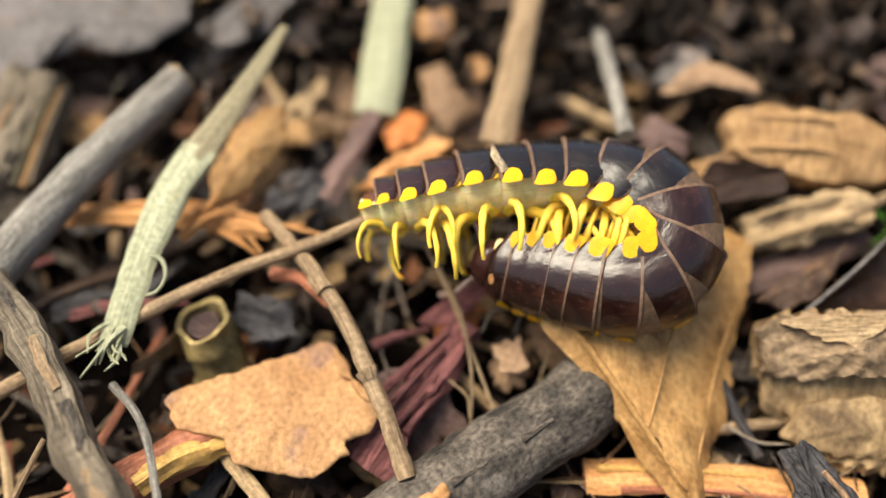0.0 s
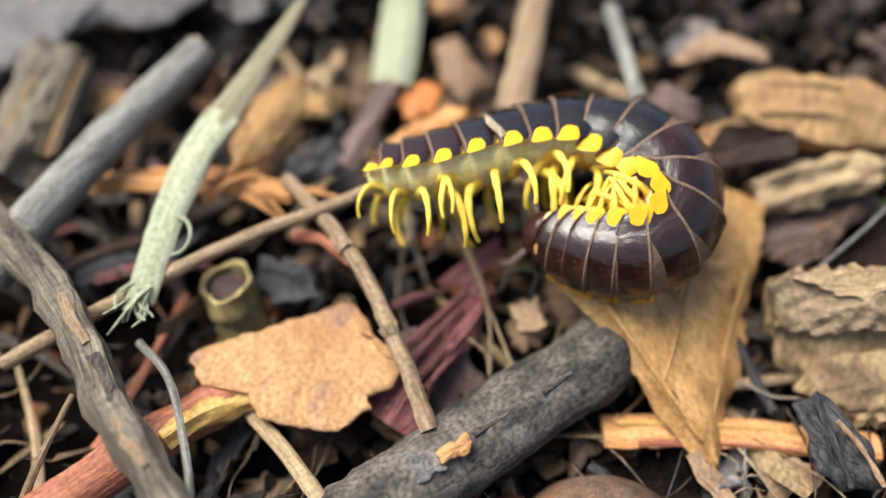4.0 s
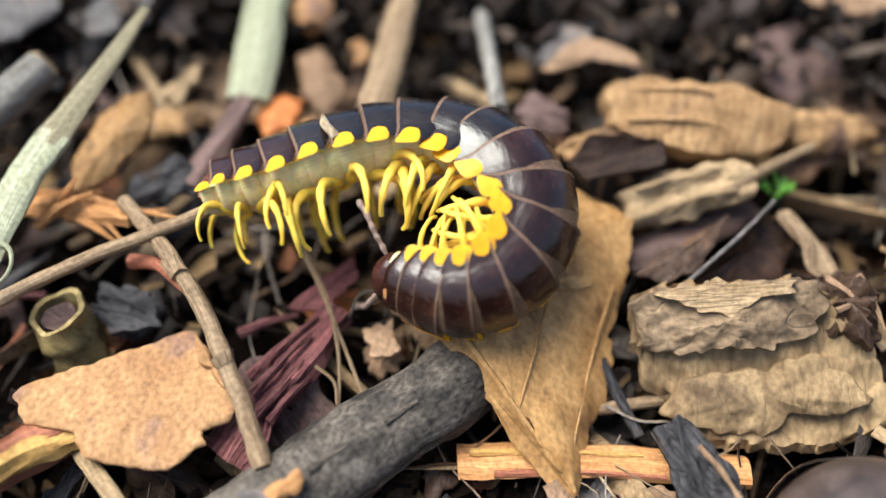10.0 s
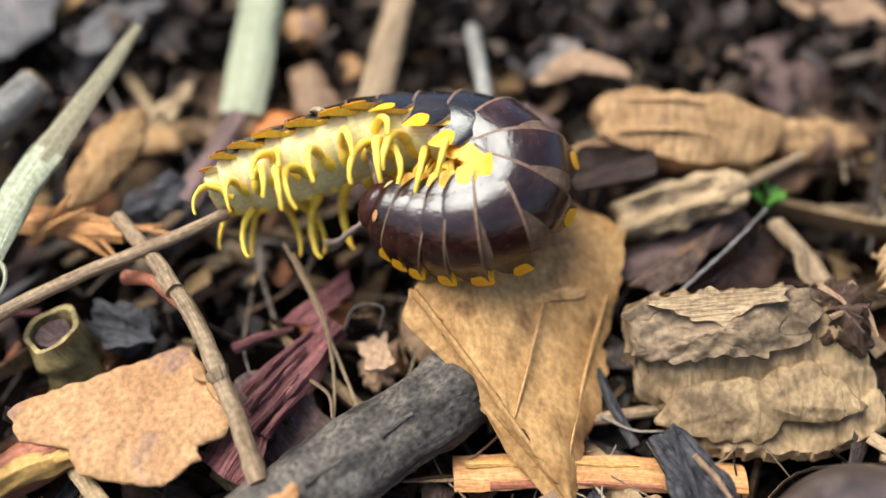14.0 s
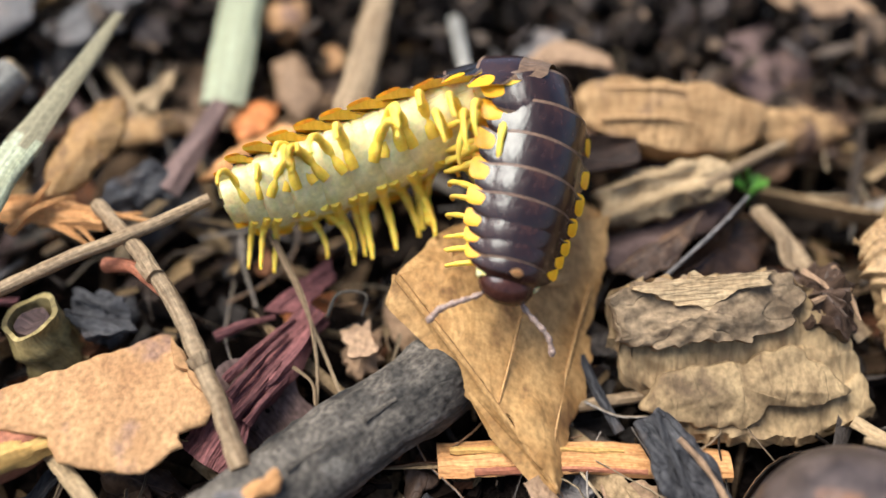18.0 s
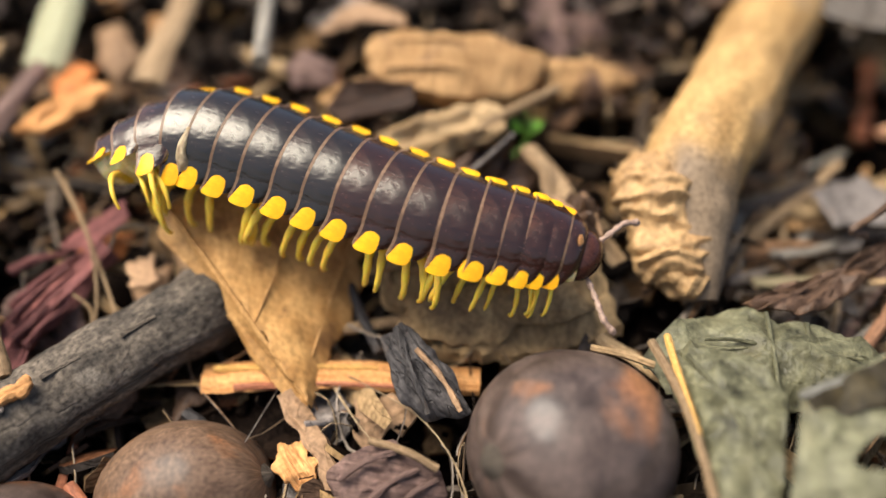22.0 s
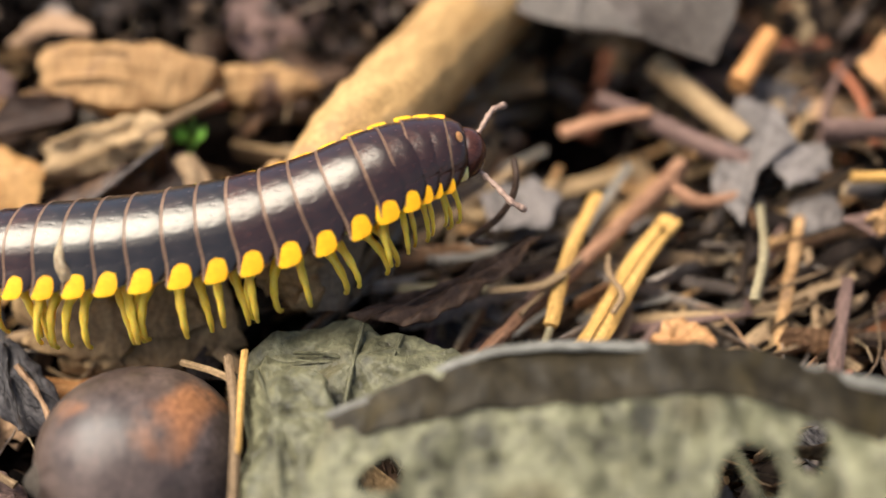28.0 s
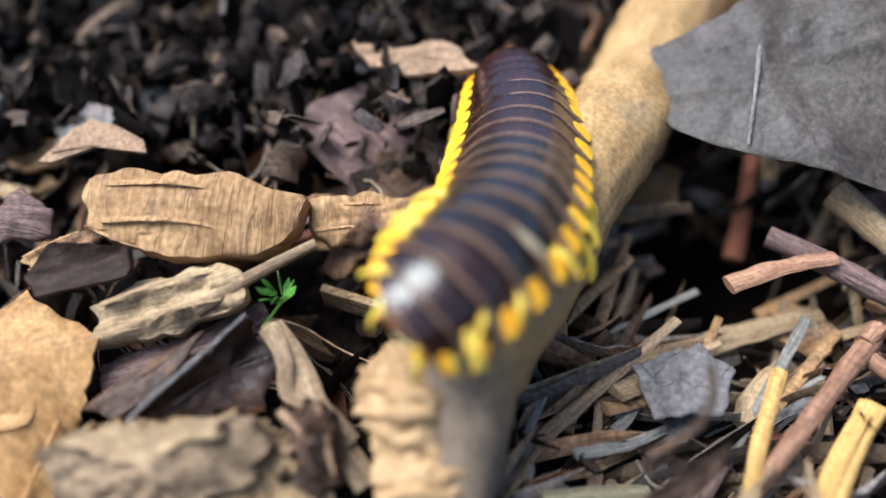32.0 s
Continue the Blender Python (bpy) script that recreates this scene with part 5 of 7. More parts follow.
# The rim is paler than the blade along its whole length.
sub("folded_rim", *tube_data([(4.37, -2.4, -0.25), (4.85, -2.24, -0.13), (5.41, -2.04, 0), (6.21, -1.97, 0.03), (6.99, -1.99, -0.01), (7.98, -2.18, -0.09), (9.18, -2.27, -0.22)], 0.035, 0.055, sides=10, rings=60, flat=0.6, rough=0.12), RIM_LEAF, green, "pale worn edge of the fold")
for k, dx in enumerate((0.0, 0.9, 1.9, 3.0)):
    a, b = np.array((4.86, -2.34, -0.16)) + np.array((dx, 0.12, 0)), np.array((5.29, -3.1, -0.48)) + np.array((dx, 0, 0))
    sub("vein", *tube_data([tuple(a), tuple((a + b) / 2 + np.array((0.05, 0, 0.03))), tuple(b)], 0.03, 0.015, sides=6, rings=16), GREEN_LEAF, green)
lump = chip("green_grey_leaf", [(3.55, -1.77, -0.5), (3.77, -1.68, -0.44), (4.25, -1.86, -0.42), (4.38, -2.16, -0.43), (4.32, -2.45, -0.51), (4.2, -2.97, -0.7), (3.84, -2.96, -0.8), (3.66, -2.14, -0.6)], 0.06, GREEN_LEAF, "crumpled grey-green corner of a decaying leaf", "leaf", dome=0.08, rough=0.06, relief=3)
stick("vein", [(3.73, -1.84, -0.4), (3.95, -2.28, -0.45), (4.12, -2.92, -0.59)], 0.02, 0.012, GREEN_LEAF, "", "", lump, sides=6)
under = chip("green_grey_leaf", [(3.45, -1.59, -0.63), (3.74, -1.32, -0.49), (4.22, -1.14, -0.48), (4.73, -1.28, -0.52), (5.16, -1.39, -0.58), (5.44, -1.65, -0.65), (5.13, -1.99, -0.67), (4.1, -2.04, -0.68), (3.59, -1.96, -0.66)], 0.03, GREEN_LEAF, "grey-green leaf lying under the larger one", "leaf", dome=0.06, rough=0.065, relief=2.2, count=90)
for a, b in (((4.42, -1.28, -0.43), (4.38, -2.08, -0.6)), ((4.39, -1.59, -0.51), (3.92, -1.54, -0.49)), ((4.4, -1.67, -0.52), (5.07, -1.66, -0.55)), ((4.73, -1.33, -0.49), (4.65, -1.76, -0.57))):
    stick("vein", [a, tuple((np.array(a) + np.array(b)) / 2 + np.array((0, 0, 0.03))), b], 0.022, 0.014, GREEN_LEAF, "", "", under, sides=6, rings=14)
chip("dark_leaf", [(4.26, -1.14, -0.48), (4.64, -0.86, -0.43), (5.14, -0.68, -0.42), (5.51, -0.46, -0.34), (5.79, -0.28, -0.28), (5.58, -0.55, -0.42), (5.1, -0.97, -0.52), (4.72, -1.17, -0.54)], 0.04, DARK_LEAF, "dark curled strip of dead leaf", "leaf", rough=0.08, relief=2.5, jag=0.05, count=80)
large = chip("large_grey_leaf", [(5.09, 2.73, 0.87), (5.58, 2.78, 1.09), (6.1, 2.91, 1.34), (7.25, 3.21, 1.61), (8.0, 3.0, 1.56), (7.35, 1.44, 0.42), (6.68, 1.54, 0.63), (6.14, 1.73, 0.63), (5.51, 2.09, 0.67), (5.25, 2.41, 0.69)], 0.03, LARGE_LEAF, "large flat grey-brown dead leaf", "leaf", dome=0.1, rough=0.04, count=90, grain=0.005)
sub("midrib", *tube_data([(6.25, 2.7, 1.26), (6.16, 2.2, 0.99), (6.08, 1.79, 0.71)], 0.02, 0.012, sides=6, rings=20, flat=0.5), GREY_LEAF, large, "pale midrib")
redtwig = stick("red_twig", [(5.14, -1.38, -0.9), (5.59, -0.82, -0.76), (6.04, -0.31, -0.64), (6.52, 0.26, -0.51), (7.03, 0.88, -0.38)], 0.05, 0.085, BROWN_TWIG, "reddish brown twig with a knotted end", "twig", rough=0.14, sides=12)
stick("knot", [(6.93, 0.75, -0.38), (7.04, 0.88, -0.36)], 0.11, 0.1, BROWN_TWIG, "rough knotted end", "", redtwig, sides=12, rings=8, rough=0.35)
stick("bark_scrap", [(5.62, -0.86, -0.66), (5.84, -0.58, -0.6), (6.11, -0.27, -0.53)], 0.03, 0.02, STEM, "", "", redtwig, sides=7, rough=0.3)
stick("red_twig", [(6.9, 0.74, -0.43), (7.13, 0.54, -0.49), (7.6, 0.6, -0.47)], 0.07, 0.05, BROWN_TWIG, "short reddish side twig", "twig", sides=10)
ystraw = stick("yellow_straw", [(6.08, -1.16, -0.88), (6.36, -0.64, -0.75), (6.63, -0.12, -0.62), (6.91, 0.3, -0.53)], 0.115, 0.1, YELLOW_STRAW, "bright yellow dry straw under the red twig", "straw", flat=0.45, sides=14, ridge=0.05)
stick("fibre", [(6.35, -0.83, -0.66), (6.43, -0.7, -0.57), (6.34, -0.54, -0.51), (6.34, -0.21, -0.55)], 0.03, 0.02, STEM, "peeled brown fibre", "", ystraw, sides=6)
stick("fibre", [(6.13, -1.08, -0.79), (6.5, -0.36, -0.62), (6.84, 0.19, -0.49)], 0.025, 0.02, YELLOW_STRAW, "", "", ystraw, sides=6)
stick("thin_twig", [(5.74, -1.31, -0.83), (5.87, -0.85, -0.72), (5.9, -0.39, -0.62)], 0.034, 0.03, DRY_STRAW, "thin dry tan stem beside the straw", "stem", sides=8)
stick("purple_stick", [(6.31, 1.6, -0.03), (6.67, 1.42, -0.1), (7.08, 1.18, -0.2), (7.65, 0.91, -0.32)], 0.09, 0.1, PURPLE_WOOD, "purplish grey dry stick", "stick", sides=10)
stick("curled_rootlet", [(5.56, -0.25, 0.43), (5.58, -0.38, 0.31), (5.5, -0.47, 0.11), (5.36, -0.49, -0.05), (5.22, -0.52, -0.16), (5.38, -0.46, -0.24)], 0.028, 0.03, DARK_LEAF, "dark curled rootlet standing up", "rootlet", sides=7)
chip("leaf_fragment", [(5.2, 0.52, -0.41), (5.7, 0.68, -0.35), (5.96, 0.52, -0.45), (5.84, 0.18, -0.57), (5.36, 0.13, -0.54)], 0.03, GREY_LEAF, "grey flat scrap of leaf", "leaf")
chip("leaf_fragment", [(7.3, 0.68, -0.44), (7.6, 1.53, 0.05), (7.95, 1.39, 0), (8.07, 0.98, -0.14), (7.69, 0.71, -0.28), (7.52, 0.26, -0.54)], 0.03, GREY_LEAF, "grey torn leaf fragment", "leaf")
chip("leaf_fragment", [(7.77, 0.96, -0.25), (8.34, 1.06, -0.21), (8.33, 0.76, -0.31), (7.95, 0.63, -0.41)], 0.03, GREY_LEAF, "small grey leaf fragment", "leaf")
chip("leaf_fragment", [(8.34, 0.27, -0.48), (8.74, 0.39, -0.44), (8.9, 0.22, -0.5), (8.6, 0.09, -0.56)], 0.03, PURPLE_WOOD, "small brown leaf fragment", "leaf")
stick("pale_stick", [(6.86, 1.91, 0.17), (7.23, 1.49, 0.01), (7.62, 1.07, -0.16)], 0.13, 0.1, PALE_WOOD, "pale broken stick in the tangle", "stick")
chip("crumpled_leaf", [(8.71, 1.9, 0.28), (9.14, 2.2, 0.43), (9.67, 2.51, 0.59), (10.19, 2.04, 0.43), (9.79, 1.05, -0.01), (9.28, 0.88, -0.12), (8.94, 1.18, -0.02), (8.78, 1.49, 0.12)], 0.04, ORANGE_CHIP, "crumpled pale tan dead leaf in the tangle", "leaf", dome=0.12, rough=0.1, relief=3, jag=0.07, count=80)
stick("purple_stick", [(8.27, 1.04, -0.07), (8.87, 1.07, -0.06), (9.92, 1.16, -0.02)], 0.1, 0.09, PURPLE_WOOD, "dark purplish stick across the tangle", "stick", rough=0.15, sides=10)
stick("flat_splinter", [(5.95, 1.09, -0.11), (6.37, 1.25, -0.05), (6.77, 1.34, -0.02)], 0.1, 0.07, BROWN_TWIG, "brown flat wedge of wood in the tangle", "splinter", flat=0.5, sides=10, rough=0.15)
chip("wood_crumb", [(8.51, 0.15, -0.37), (8.68, 0.24, -0.29), (8.86, 0.18, -0.33), (8.79, -0.01, -0.42), (8.59, 0, -0.44)], 0.1, TAN_WOOD, "tan crumb of rotten wood in the tangle", "wood chip", dome=0.08, rough=0.07, relief=4, count=40)
stick("yellow_straw", [(8.46, 0.59, -0.27), (8.94, 0.56, -0.28), (9.25, 0.41, -0.33)], 0.05, 0.05, YELLOW_STRAW, "curved yellow straw in the tangle", "straw")
stick("red_twig", [(7.59, 1.54, 0.15), (7.79, 1.88, 0.27), (7.94, 2.05, 0.42)], 0.11, 0.1, ORANGE_WOOD, "orange brown twig stub", "twig")
stick("pale_stick", [(7.49, -0.62, -0.69), (7.62, -0.18, -0.54), (7.65, 0.29, -0.38)], 0.045, 0.035, DRY_STRAW, "pale wood splinter standing upright", "splinter")
stick("pale_stick", [(5.86, -0.94, -0.7), (5.99, -0.25, -0.57), (6.27, 0.51, -0.41)], 0.06, 0.06, YELLOW_STRAW, "pale yellow splinter in the tangle", "splinter", flat=0.5)
stick("thin_twig", [(5.36, -0.72, -0.53), (5.82, -0.6, -0.54), (5.96, -0.46, -0.54)], 0.04, 0.04, PALE_WOOD, "thin pale splinter in the tangle", "splinter", flat=0.5)
for k in range(60):
    rng = random.Random(100 + k)
    base = np.array((5.58, -0.07, -0.71)) + np.array((rng.uniform(-0.9, 2.6), rng.uniform(-1.0, 2.6), rng.uniform(-0.05, 0.25)))
    if in_void(base[0], base[1]):
        continue
    a = rng.gauss(0.65, 0.5)
    d = np.array((math.cos(a), math.sin(a), SLOPE * math.sin(a) + rng.uniform(-0.1, 0.1))) * rng.uniform(0.35, 0.9)
    base[2] = ground_z(base[0], base[1]) - 0.6 + rng.uniform(0, 0.2)
    mat = (PALE_WOOD, STEM, GREY_TWIG, TAN_WOOD, STEM, PURPLE_WOOD)[k % 6]
    stick("wood_splinter", [tuple(base - d), tuple(base), tuple(base + d)], rng.uniform(0.03, 0.085), rng.uniform(0.02, 0.05), mat, ("pale flat wood splinter in the tangle", "brown wood splinter in the tangle", "grey dry splinter in the tangle", "tan wood splinter in the tangle", "brown stem piece in the tangle", "purplish bark splinter in the tangle")[k % 6], "splinter", group="splinters by the red twig", flat=0.45, rough=0.14, sides=8, rings=12)

# ---- strips and scraps between the rolled leaf and the red twig ----
stick("flat_splinter", [(5.07, 0.41, -0.57), (5.90, 1.13, -0.79), (6.79, 1.39, -0.64)], 0.14, 0.1, PALE_WOOD, "broad pale strip of wood in the tangle", "splinter", flat=0.3, rough=0.14)
stick("flat_splinter", [(4.55, -0.43, -0.77), (4.95, -0.33, -0.82), (5.31, -0.26, -0.88)], 0.075, 0.06, DRY_STRAW, "pale olive flat stick beside the curled leaf", "splinter", flat=0.4, rough=0.1)
stick("curved_twig", [(6.37, -0.12, -0.85), (6.50, -0.37, -0.93), (6.45, -0.68, -1.01), (6.09, -1.05, -1.01), (5.75, -1.30, -1.00)], 0.05, 0.055, STEM, "brown dry twig bent round beside the straw", "twig", sides=9, rings=30, rough=0.12)
stick("flat_splinter", [(4.78, -0.07, -0.72), (5.13, 0.05, -0.76), (5.54, 0.29, -0.80)], 0.06, 0.04, GREY_TWIG, "grey dry strip of wood in the tangle", "splinter", flat=0.4, rough=0.12)
stick("flat_splinter", [(5.00, 0.33, -0.67), (5.43, 0.61, -0.73), (5.69, 0.92, -0.80)], 0.1, 0.08, TAN_WOOD, "tan splinter lying in the tangle", "splinter", flat=0.4, rough=0.15)
stick("flat_splinter", [(6.03, 0.33, -0.82), (6.25, 0.69, -0.78), (6.47, 0.92, -0.76)], 0.1, 0.09, PALE_WOOD, "pale torn splinter in the tangle", "splinter", flat=0.5, rough=0.2)
stick("wood_splinter", [(5.40, -1.14, -1.06), (5.92, -0.78, -1.11), (6.19, -0.51, -1.08)], 0.07, 0.05, ORANGE_WOOD, "orange brown splinter under the straw", "splinter", flat=0.5, rough=0.2)
stick("wood_splinter", [(6.25, 0.35, -0.83), (6.63, 0.57, -0.78), (6.99, 0.66, -0.72)], 0.06, 0.05, GREY_LEAF, "grey brittle strip in the tangle", "splinter", flat=0.5, rough=0.2)
stick("wood_splinter", [(4.44, -0.33, -0.71), (4.45, 0.03, -0.59), (4.56, 0.34, -0.51)], 0.05, 0.04, GREY_TWIG, "grey green mossy strip of bark", "splinter", flat=0.5, rough=0.2)
chip("leaf_fragment", [(6.56, -0.70, -1.11), (6.74, -0.66, -0.96), (7.02, -0.56, -0.94), (7.23, -0.84, -0.96), (7.01, -1.20, -1.06), (6.59, -1.14, -1.11)], 0.04, ORANGE_CHIP, "crumpled pale tan scrap with a rough face", "leaf", dome=0.08, rough=0.07, relief=4, jag=0.06)
chip("leaf_fragment", [(8.04, 0.82, -0.57), (8.40, 0.88, -0.55), (8.48, 0.51, -0.68), (8.20, 0.28, -0.76), (8.01, 0.45, -0.70)], 0.03, GREY_LEAF, "pale grey scrap of leaf in the tangle", "leaf", dome=0.04, rough=0.03)
chip("leaf_fragment", [(6.47, 1.70, -0.88), (6.73, 1.55, -0.72), (6.91, 1.14, -0.66), (6.74, 0.93, -0.72), (6.49, 1.14, -0.79)], 0.04, TAN_WOOD, "tan scrap of rotten wood in the tangle", "wood chip", dome=0.03)
chip("leaf_fragment", [(7.85, 2.20, -0.13), (8.22, 2.10, -0.15), (8.44, 1.81, -0.24), (8.16, 1.67, -0.29), (7.86, 1.83, -0.25)], 0.03, GREY_LEAF, "dull grey leaf scrap behind the tangle", "leaf", dome=0.04, rough=0.04)
chip("bark_fragment", [(-1.89, -1.83, -1.37), (-1.62, -1.65, -1.26), (-1.32, -1.58, -1.23), (-1.26, -1.66, -1.31), (-1.51, -1.82, -1.41)], 0.04, PURPLE_WOOD, "pale mauve torn bark beside the thick twig", "bark", dome=0.04, rough=0.05)
chip("bark_fragment", [(-3.02, -2.08, -1.55), (-2.79, -1.92, -1.50), (-2.49, -1.99, -1.52), (-2.41, -2.17, -1.57), (-2.86, -2.25, -1.60)], 0.05, BROWN_LEAF, "tan and brown scrap of bark in the shadow", "bark", dome=0.05, rough=0.05)
chip("leaf_fragment", [(-1.42, -0.37, -0.63), (-1.11, -0.18, -0.56), (-0.92, -0.22, -0.57), (-1.01, -0.44, -0.65), (-1.31, -0.50, -0.67)], 0.03, ORANGE_LEAF, "rust brown curled leaf scrap under the millipede", "leaf", dome=0.06, rough=0.04)
chip("leaf_fragment", [(-2.95, -0.26, -0.69), (-2.70, -0.18, -0.66), (-2.56, -0.39, -0.73), (-2.75, -0.74, -0.85), (-2.96, -0.59, -0.80)], 0.04, BLACK_LEAF, "dark grey flat scrap beside the hollow stem", "leaf", dome=0.04, rough=0.05)
chip("bark_fragment", [(-0.79, -0.60, -0.76), (-0.55, -0.50, -0.72), (-0.51, -0.79, -0.82), (-0.70, -0.93, -0.87), (-0.83, -0.76, -0.81)], 0.04, BROWN_LEAF, "brown flake of bark in the gap", "bark", dome=0.03, rough=0.05)

# ---- back: blurred pieces on the bank ----
stick("thin_twig", [(-0.04, 2.21, 0.85), (0.05, 1.58, 0.79), (0.17, 0.74, 0.7)], 0.07, 0.075, GREY_TWIG, "thin grey twig with a pale tip", "twig", sides=10)
stick("bark_piece", [(-0.71, 2.81, 1.11), (-0.81, 1.9, 0.84), (-0.9, 1.13, 0.58), (-0.95, 0.82, 0.43)], 0.13, 0.15, STEM, "long brown strip of bark", "bark", flat=0.5, ridge=0.08, sides=12)
chip("pale_leaf", [(-5.16, 1.68, 0.56), (-4.73, 1.83, 0.66), (-4.22, 2.19, 0.83), (-4.11, 2.63, 0.98), (-3.64, 2.82, 1.05), (-4.15, 2.11, 0.76), (-4.42, 1.89, 0.68), (-4.59, 1.67, 0.55)], 0.04, TAN_LEAF, "pale tan lobed dead leaf", "leaf", jag=0.06)
chip("grey_leaf", [(-5.98, 0.85, 0.32), (-5.37, 1.22, 0.5), (-5.24, 1.46, 0.58), (-4.98, 1.64, 0.64), (-4.59, 1.57, 0.62), (-4.35, 1.68, 0.66), (-4.05, 1.96, 0.8), (-4.01, 2.51, 1.04), (-5.34, 2.87, 1.16), (-6.49, 2.25, 0.89)], 0.04, GREY_LEAF, "dark grey dead leaf on the bank", "leaf", dome=0.1, count=90, jag=0.06)
stick("wood_chunk", [(-5.5, -0.03, -0.23), (-5.38, 0.59, 0.08), (-5.31, 1.26, 0.41)], 0.34, 0.28, WEATHERED, "split brown piece of wood with frayed grain", "wood", ridge=0.2, rough=0.2, sides=24)
chunk = [o for o in scene.objects if o.name == "wood_chunk"][0]
for k in range(8):
    a = np.array((-5.33, -0.01, 0.03)) + np.array((0.07 * k - 0.2, 0.03 * k, 0.02 * (k % 3)))
    b = np.array((-5.13, 0.94, 0.55)) + np.array((0.06 * k - 0.2, 0.04 * (k % 4), 0.03 * (k % 2)))
    stick("fibre", [tuple(a), tuple((a + b) / 2 + np.array((0, 0, 0.03))), tuple(b)], 0.035, 0.012, (TAN_WOOD, WEATHERED, DRY_STRAW)[k % 3], "", "", chunk, sides=6, rings=12, rough=0.2)
chip("leaf_fragment", [(-3.98, 2.04, 0.68), (-3.57, 2.44, 0.87), (-3.04, 2.55, 0.91), (-3.23, 2.1, 0.7), (-3.71, 1.82, 0.61)], 0.05, GREY_LEAF, "greyish curled leaf fragment", "leaf")
chip("leaf_fragment", [(-2.92, 1.28, 0.38), (-2.66, 1.56, 0.52), (-2.58, 1.47, 0.49), (-2.7, 1.17, 0.34)], 0.05, PALE_WOOD, "pale brown chip behind the straw", "wood chip")
chip("leaf_fragment", [(-1.92, 2.4, 0.81), (-1.5, 2.51, 0.85), (-1.45, 2.23, 0.75), (-1.64, 2.03, 0.64), (-1.87, 2.19, 0.74)], 0.08, ORANGE_CHIP, "tan rounded scrap of leaf", "leaf", dome=0.1)
chip("leaf_fragment", [(-1.76, 1.84, 0.52), (-1.5, 1.93, 0.55), (-1.23, 1.49, 0.4), (-1.38, 1.19, 0.25), (-1.61, 1.39, 0.32)], 0.05, BROWN_LEAF, "brown curled scrap of leaf", "leaf", dome=0.08)
chip("leaf_fragment", [(-1.27, 2.01, 0.58), (-1.11, 2.06, 0.6), (-1.07, 1.86, 0.53), (-1.2, 1.78, 0.5)], 0.06, ORANGE_CHIP, "small tan chip on the bank", "wood chip")
chip("leaf_fragment", [(0.49, 1.91, 0.55), (0.75, 2.25, 0.77), (1.05, 2.13, 0.73), (0.89, 1.91, 0.6), (0.64, 1.89, 0.54)], 0.05, GREY_LEAF, "grey-brown scrap of leaf on dark soil", "leaf")
chip("leaf_fragment", [(0.28, 1.08, 0.47), (0.48, 1.31, 0.55), (0.77, 1.15, 0.49), (0.81, 0.97, 0.38), (0.43, 0.9, 0.36)], 0.05, PURPLE_WOOD, "brown leaf scrap behind the wood chip", "leaf", dome=0.06)
chip("leaf_fragment", [(0.5, 1.57, 0.64), (0.89, 1.89, 0.85), (1.39, 1.7, 0.78), (1.46, 1.6, 0.7), (1.03, 1.7, 0.73), (0.6, 1.56, 0.63)], 0.04, BROWN_LEAF, "brown scrap of leaf on the dark bank", "leaf")
chip("leaf_fragment", [(2.9, 2.78, 1.06), (3.3, 2.68, 1.03), (3.72, 2.74, 1.1), (4.01, 2.48, 0.96), (3.51, 2.39, 0.93), (3.12, 2.51, 0.97)], 0.05, BROWN_LEAF, "brown leaf with an orange edge", "leaf")
for k in range(40):
    rng = random.Random(300 + k)
    x, y = rng.uniform(-6, 9), rng.uniform(2.4, 6.5)
    z = ground_z(x, y) + rng.uniform(-0.25, 0.2)
    s, turn = rng.uniform(0.3, 0.6), rng.uniform(0, 6.3)
    pts = [(x + s * rng.uniform(0.6, 1.2) * math.cos(turn + a), y + s * rng.uniform(0.4, 0.8) * math.sin(turn + a), z + rng.uniform(-0.12, 0.2)) for a in np.linspace(0, 5.3, 6)]
    if -1 < x < 4.6 and k % 5 in (0, 1):
        continue
    mat = (BROWN_LEAF, TAN_WOOD, GREY_LEAF, DARK_LEAF, PURPLE_WOOD)[k % 5]
    chip("leaf_fragment", pts, 0.05, mat, ("brown dead leaf fragment on the bank", "tan wood fragment on the bank", "grey leaf fragment on the bank", "dark leaf fragment on the bank", "purplish bark fragment on the bank")[k % 5], "leaf", group="fragments on the bank", dome=0.06, rough=0.06, count=30)

# ---- the millipede ----
RINGS = 19
STEP = [30, 30, 42, 48, 62, 68, 66, 72, 68, 68, 74, 68, 66, 62, 60, 56, 50, 34]
PLACE = np.r_[0, np.cumsum(STEP)] / sum(STEP)
POSES = []


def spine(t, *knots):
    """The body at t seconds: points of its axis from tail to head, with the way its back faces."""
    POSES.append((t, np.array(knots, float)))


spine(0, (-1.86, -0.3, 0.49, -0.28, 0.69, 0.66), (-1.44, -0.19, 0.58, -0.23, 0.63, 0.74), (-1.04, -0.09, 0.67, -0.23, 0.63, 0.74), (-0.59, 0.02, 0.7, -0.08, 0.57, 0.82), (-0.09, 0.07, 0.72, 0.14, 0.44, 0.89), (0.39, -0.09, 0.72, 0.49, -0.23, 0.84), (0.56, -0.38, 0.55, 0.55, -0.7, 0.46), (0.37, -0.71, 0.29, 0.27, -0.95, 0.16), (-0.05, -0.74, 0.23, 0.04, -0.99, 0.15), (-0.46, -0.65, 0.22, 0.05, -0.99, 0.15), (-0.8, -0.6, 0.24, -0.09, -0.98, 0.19))
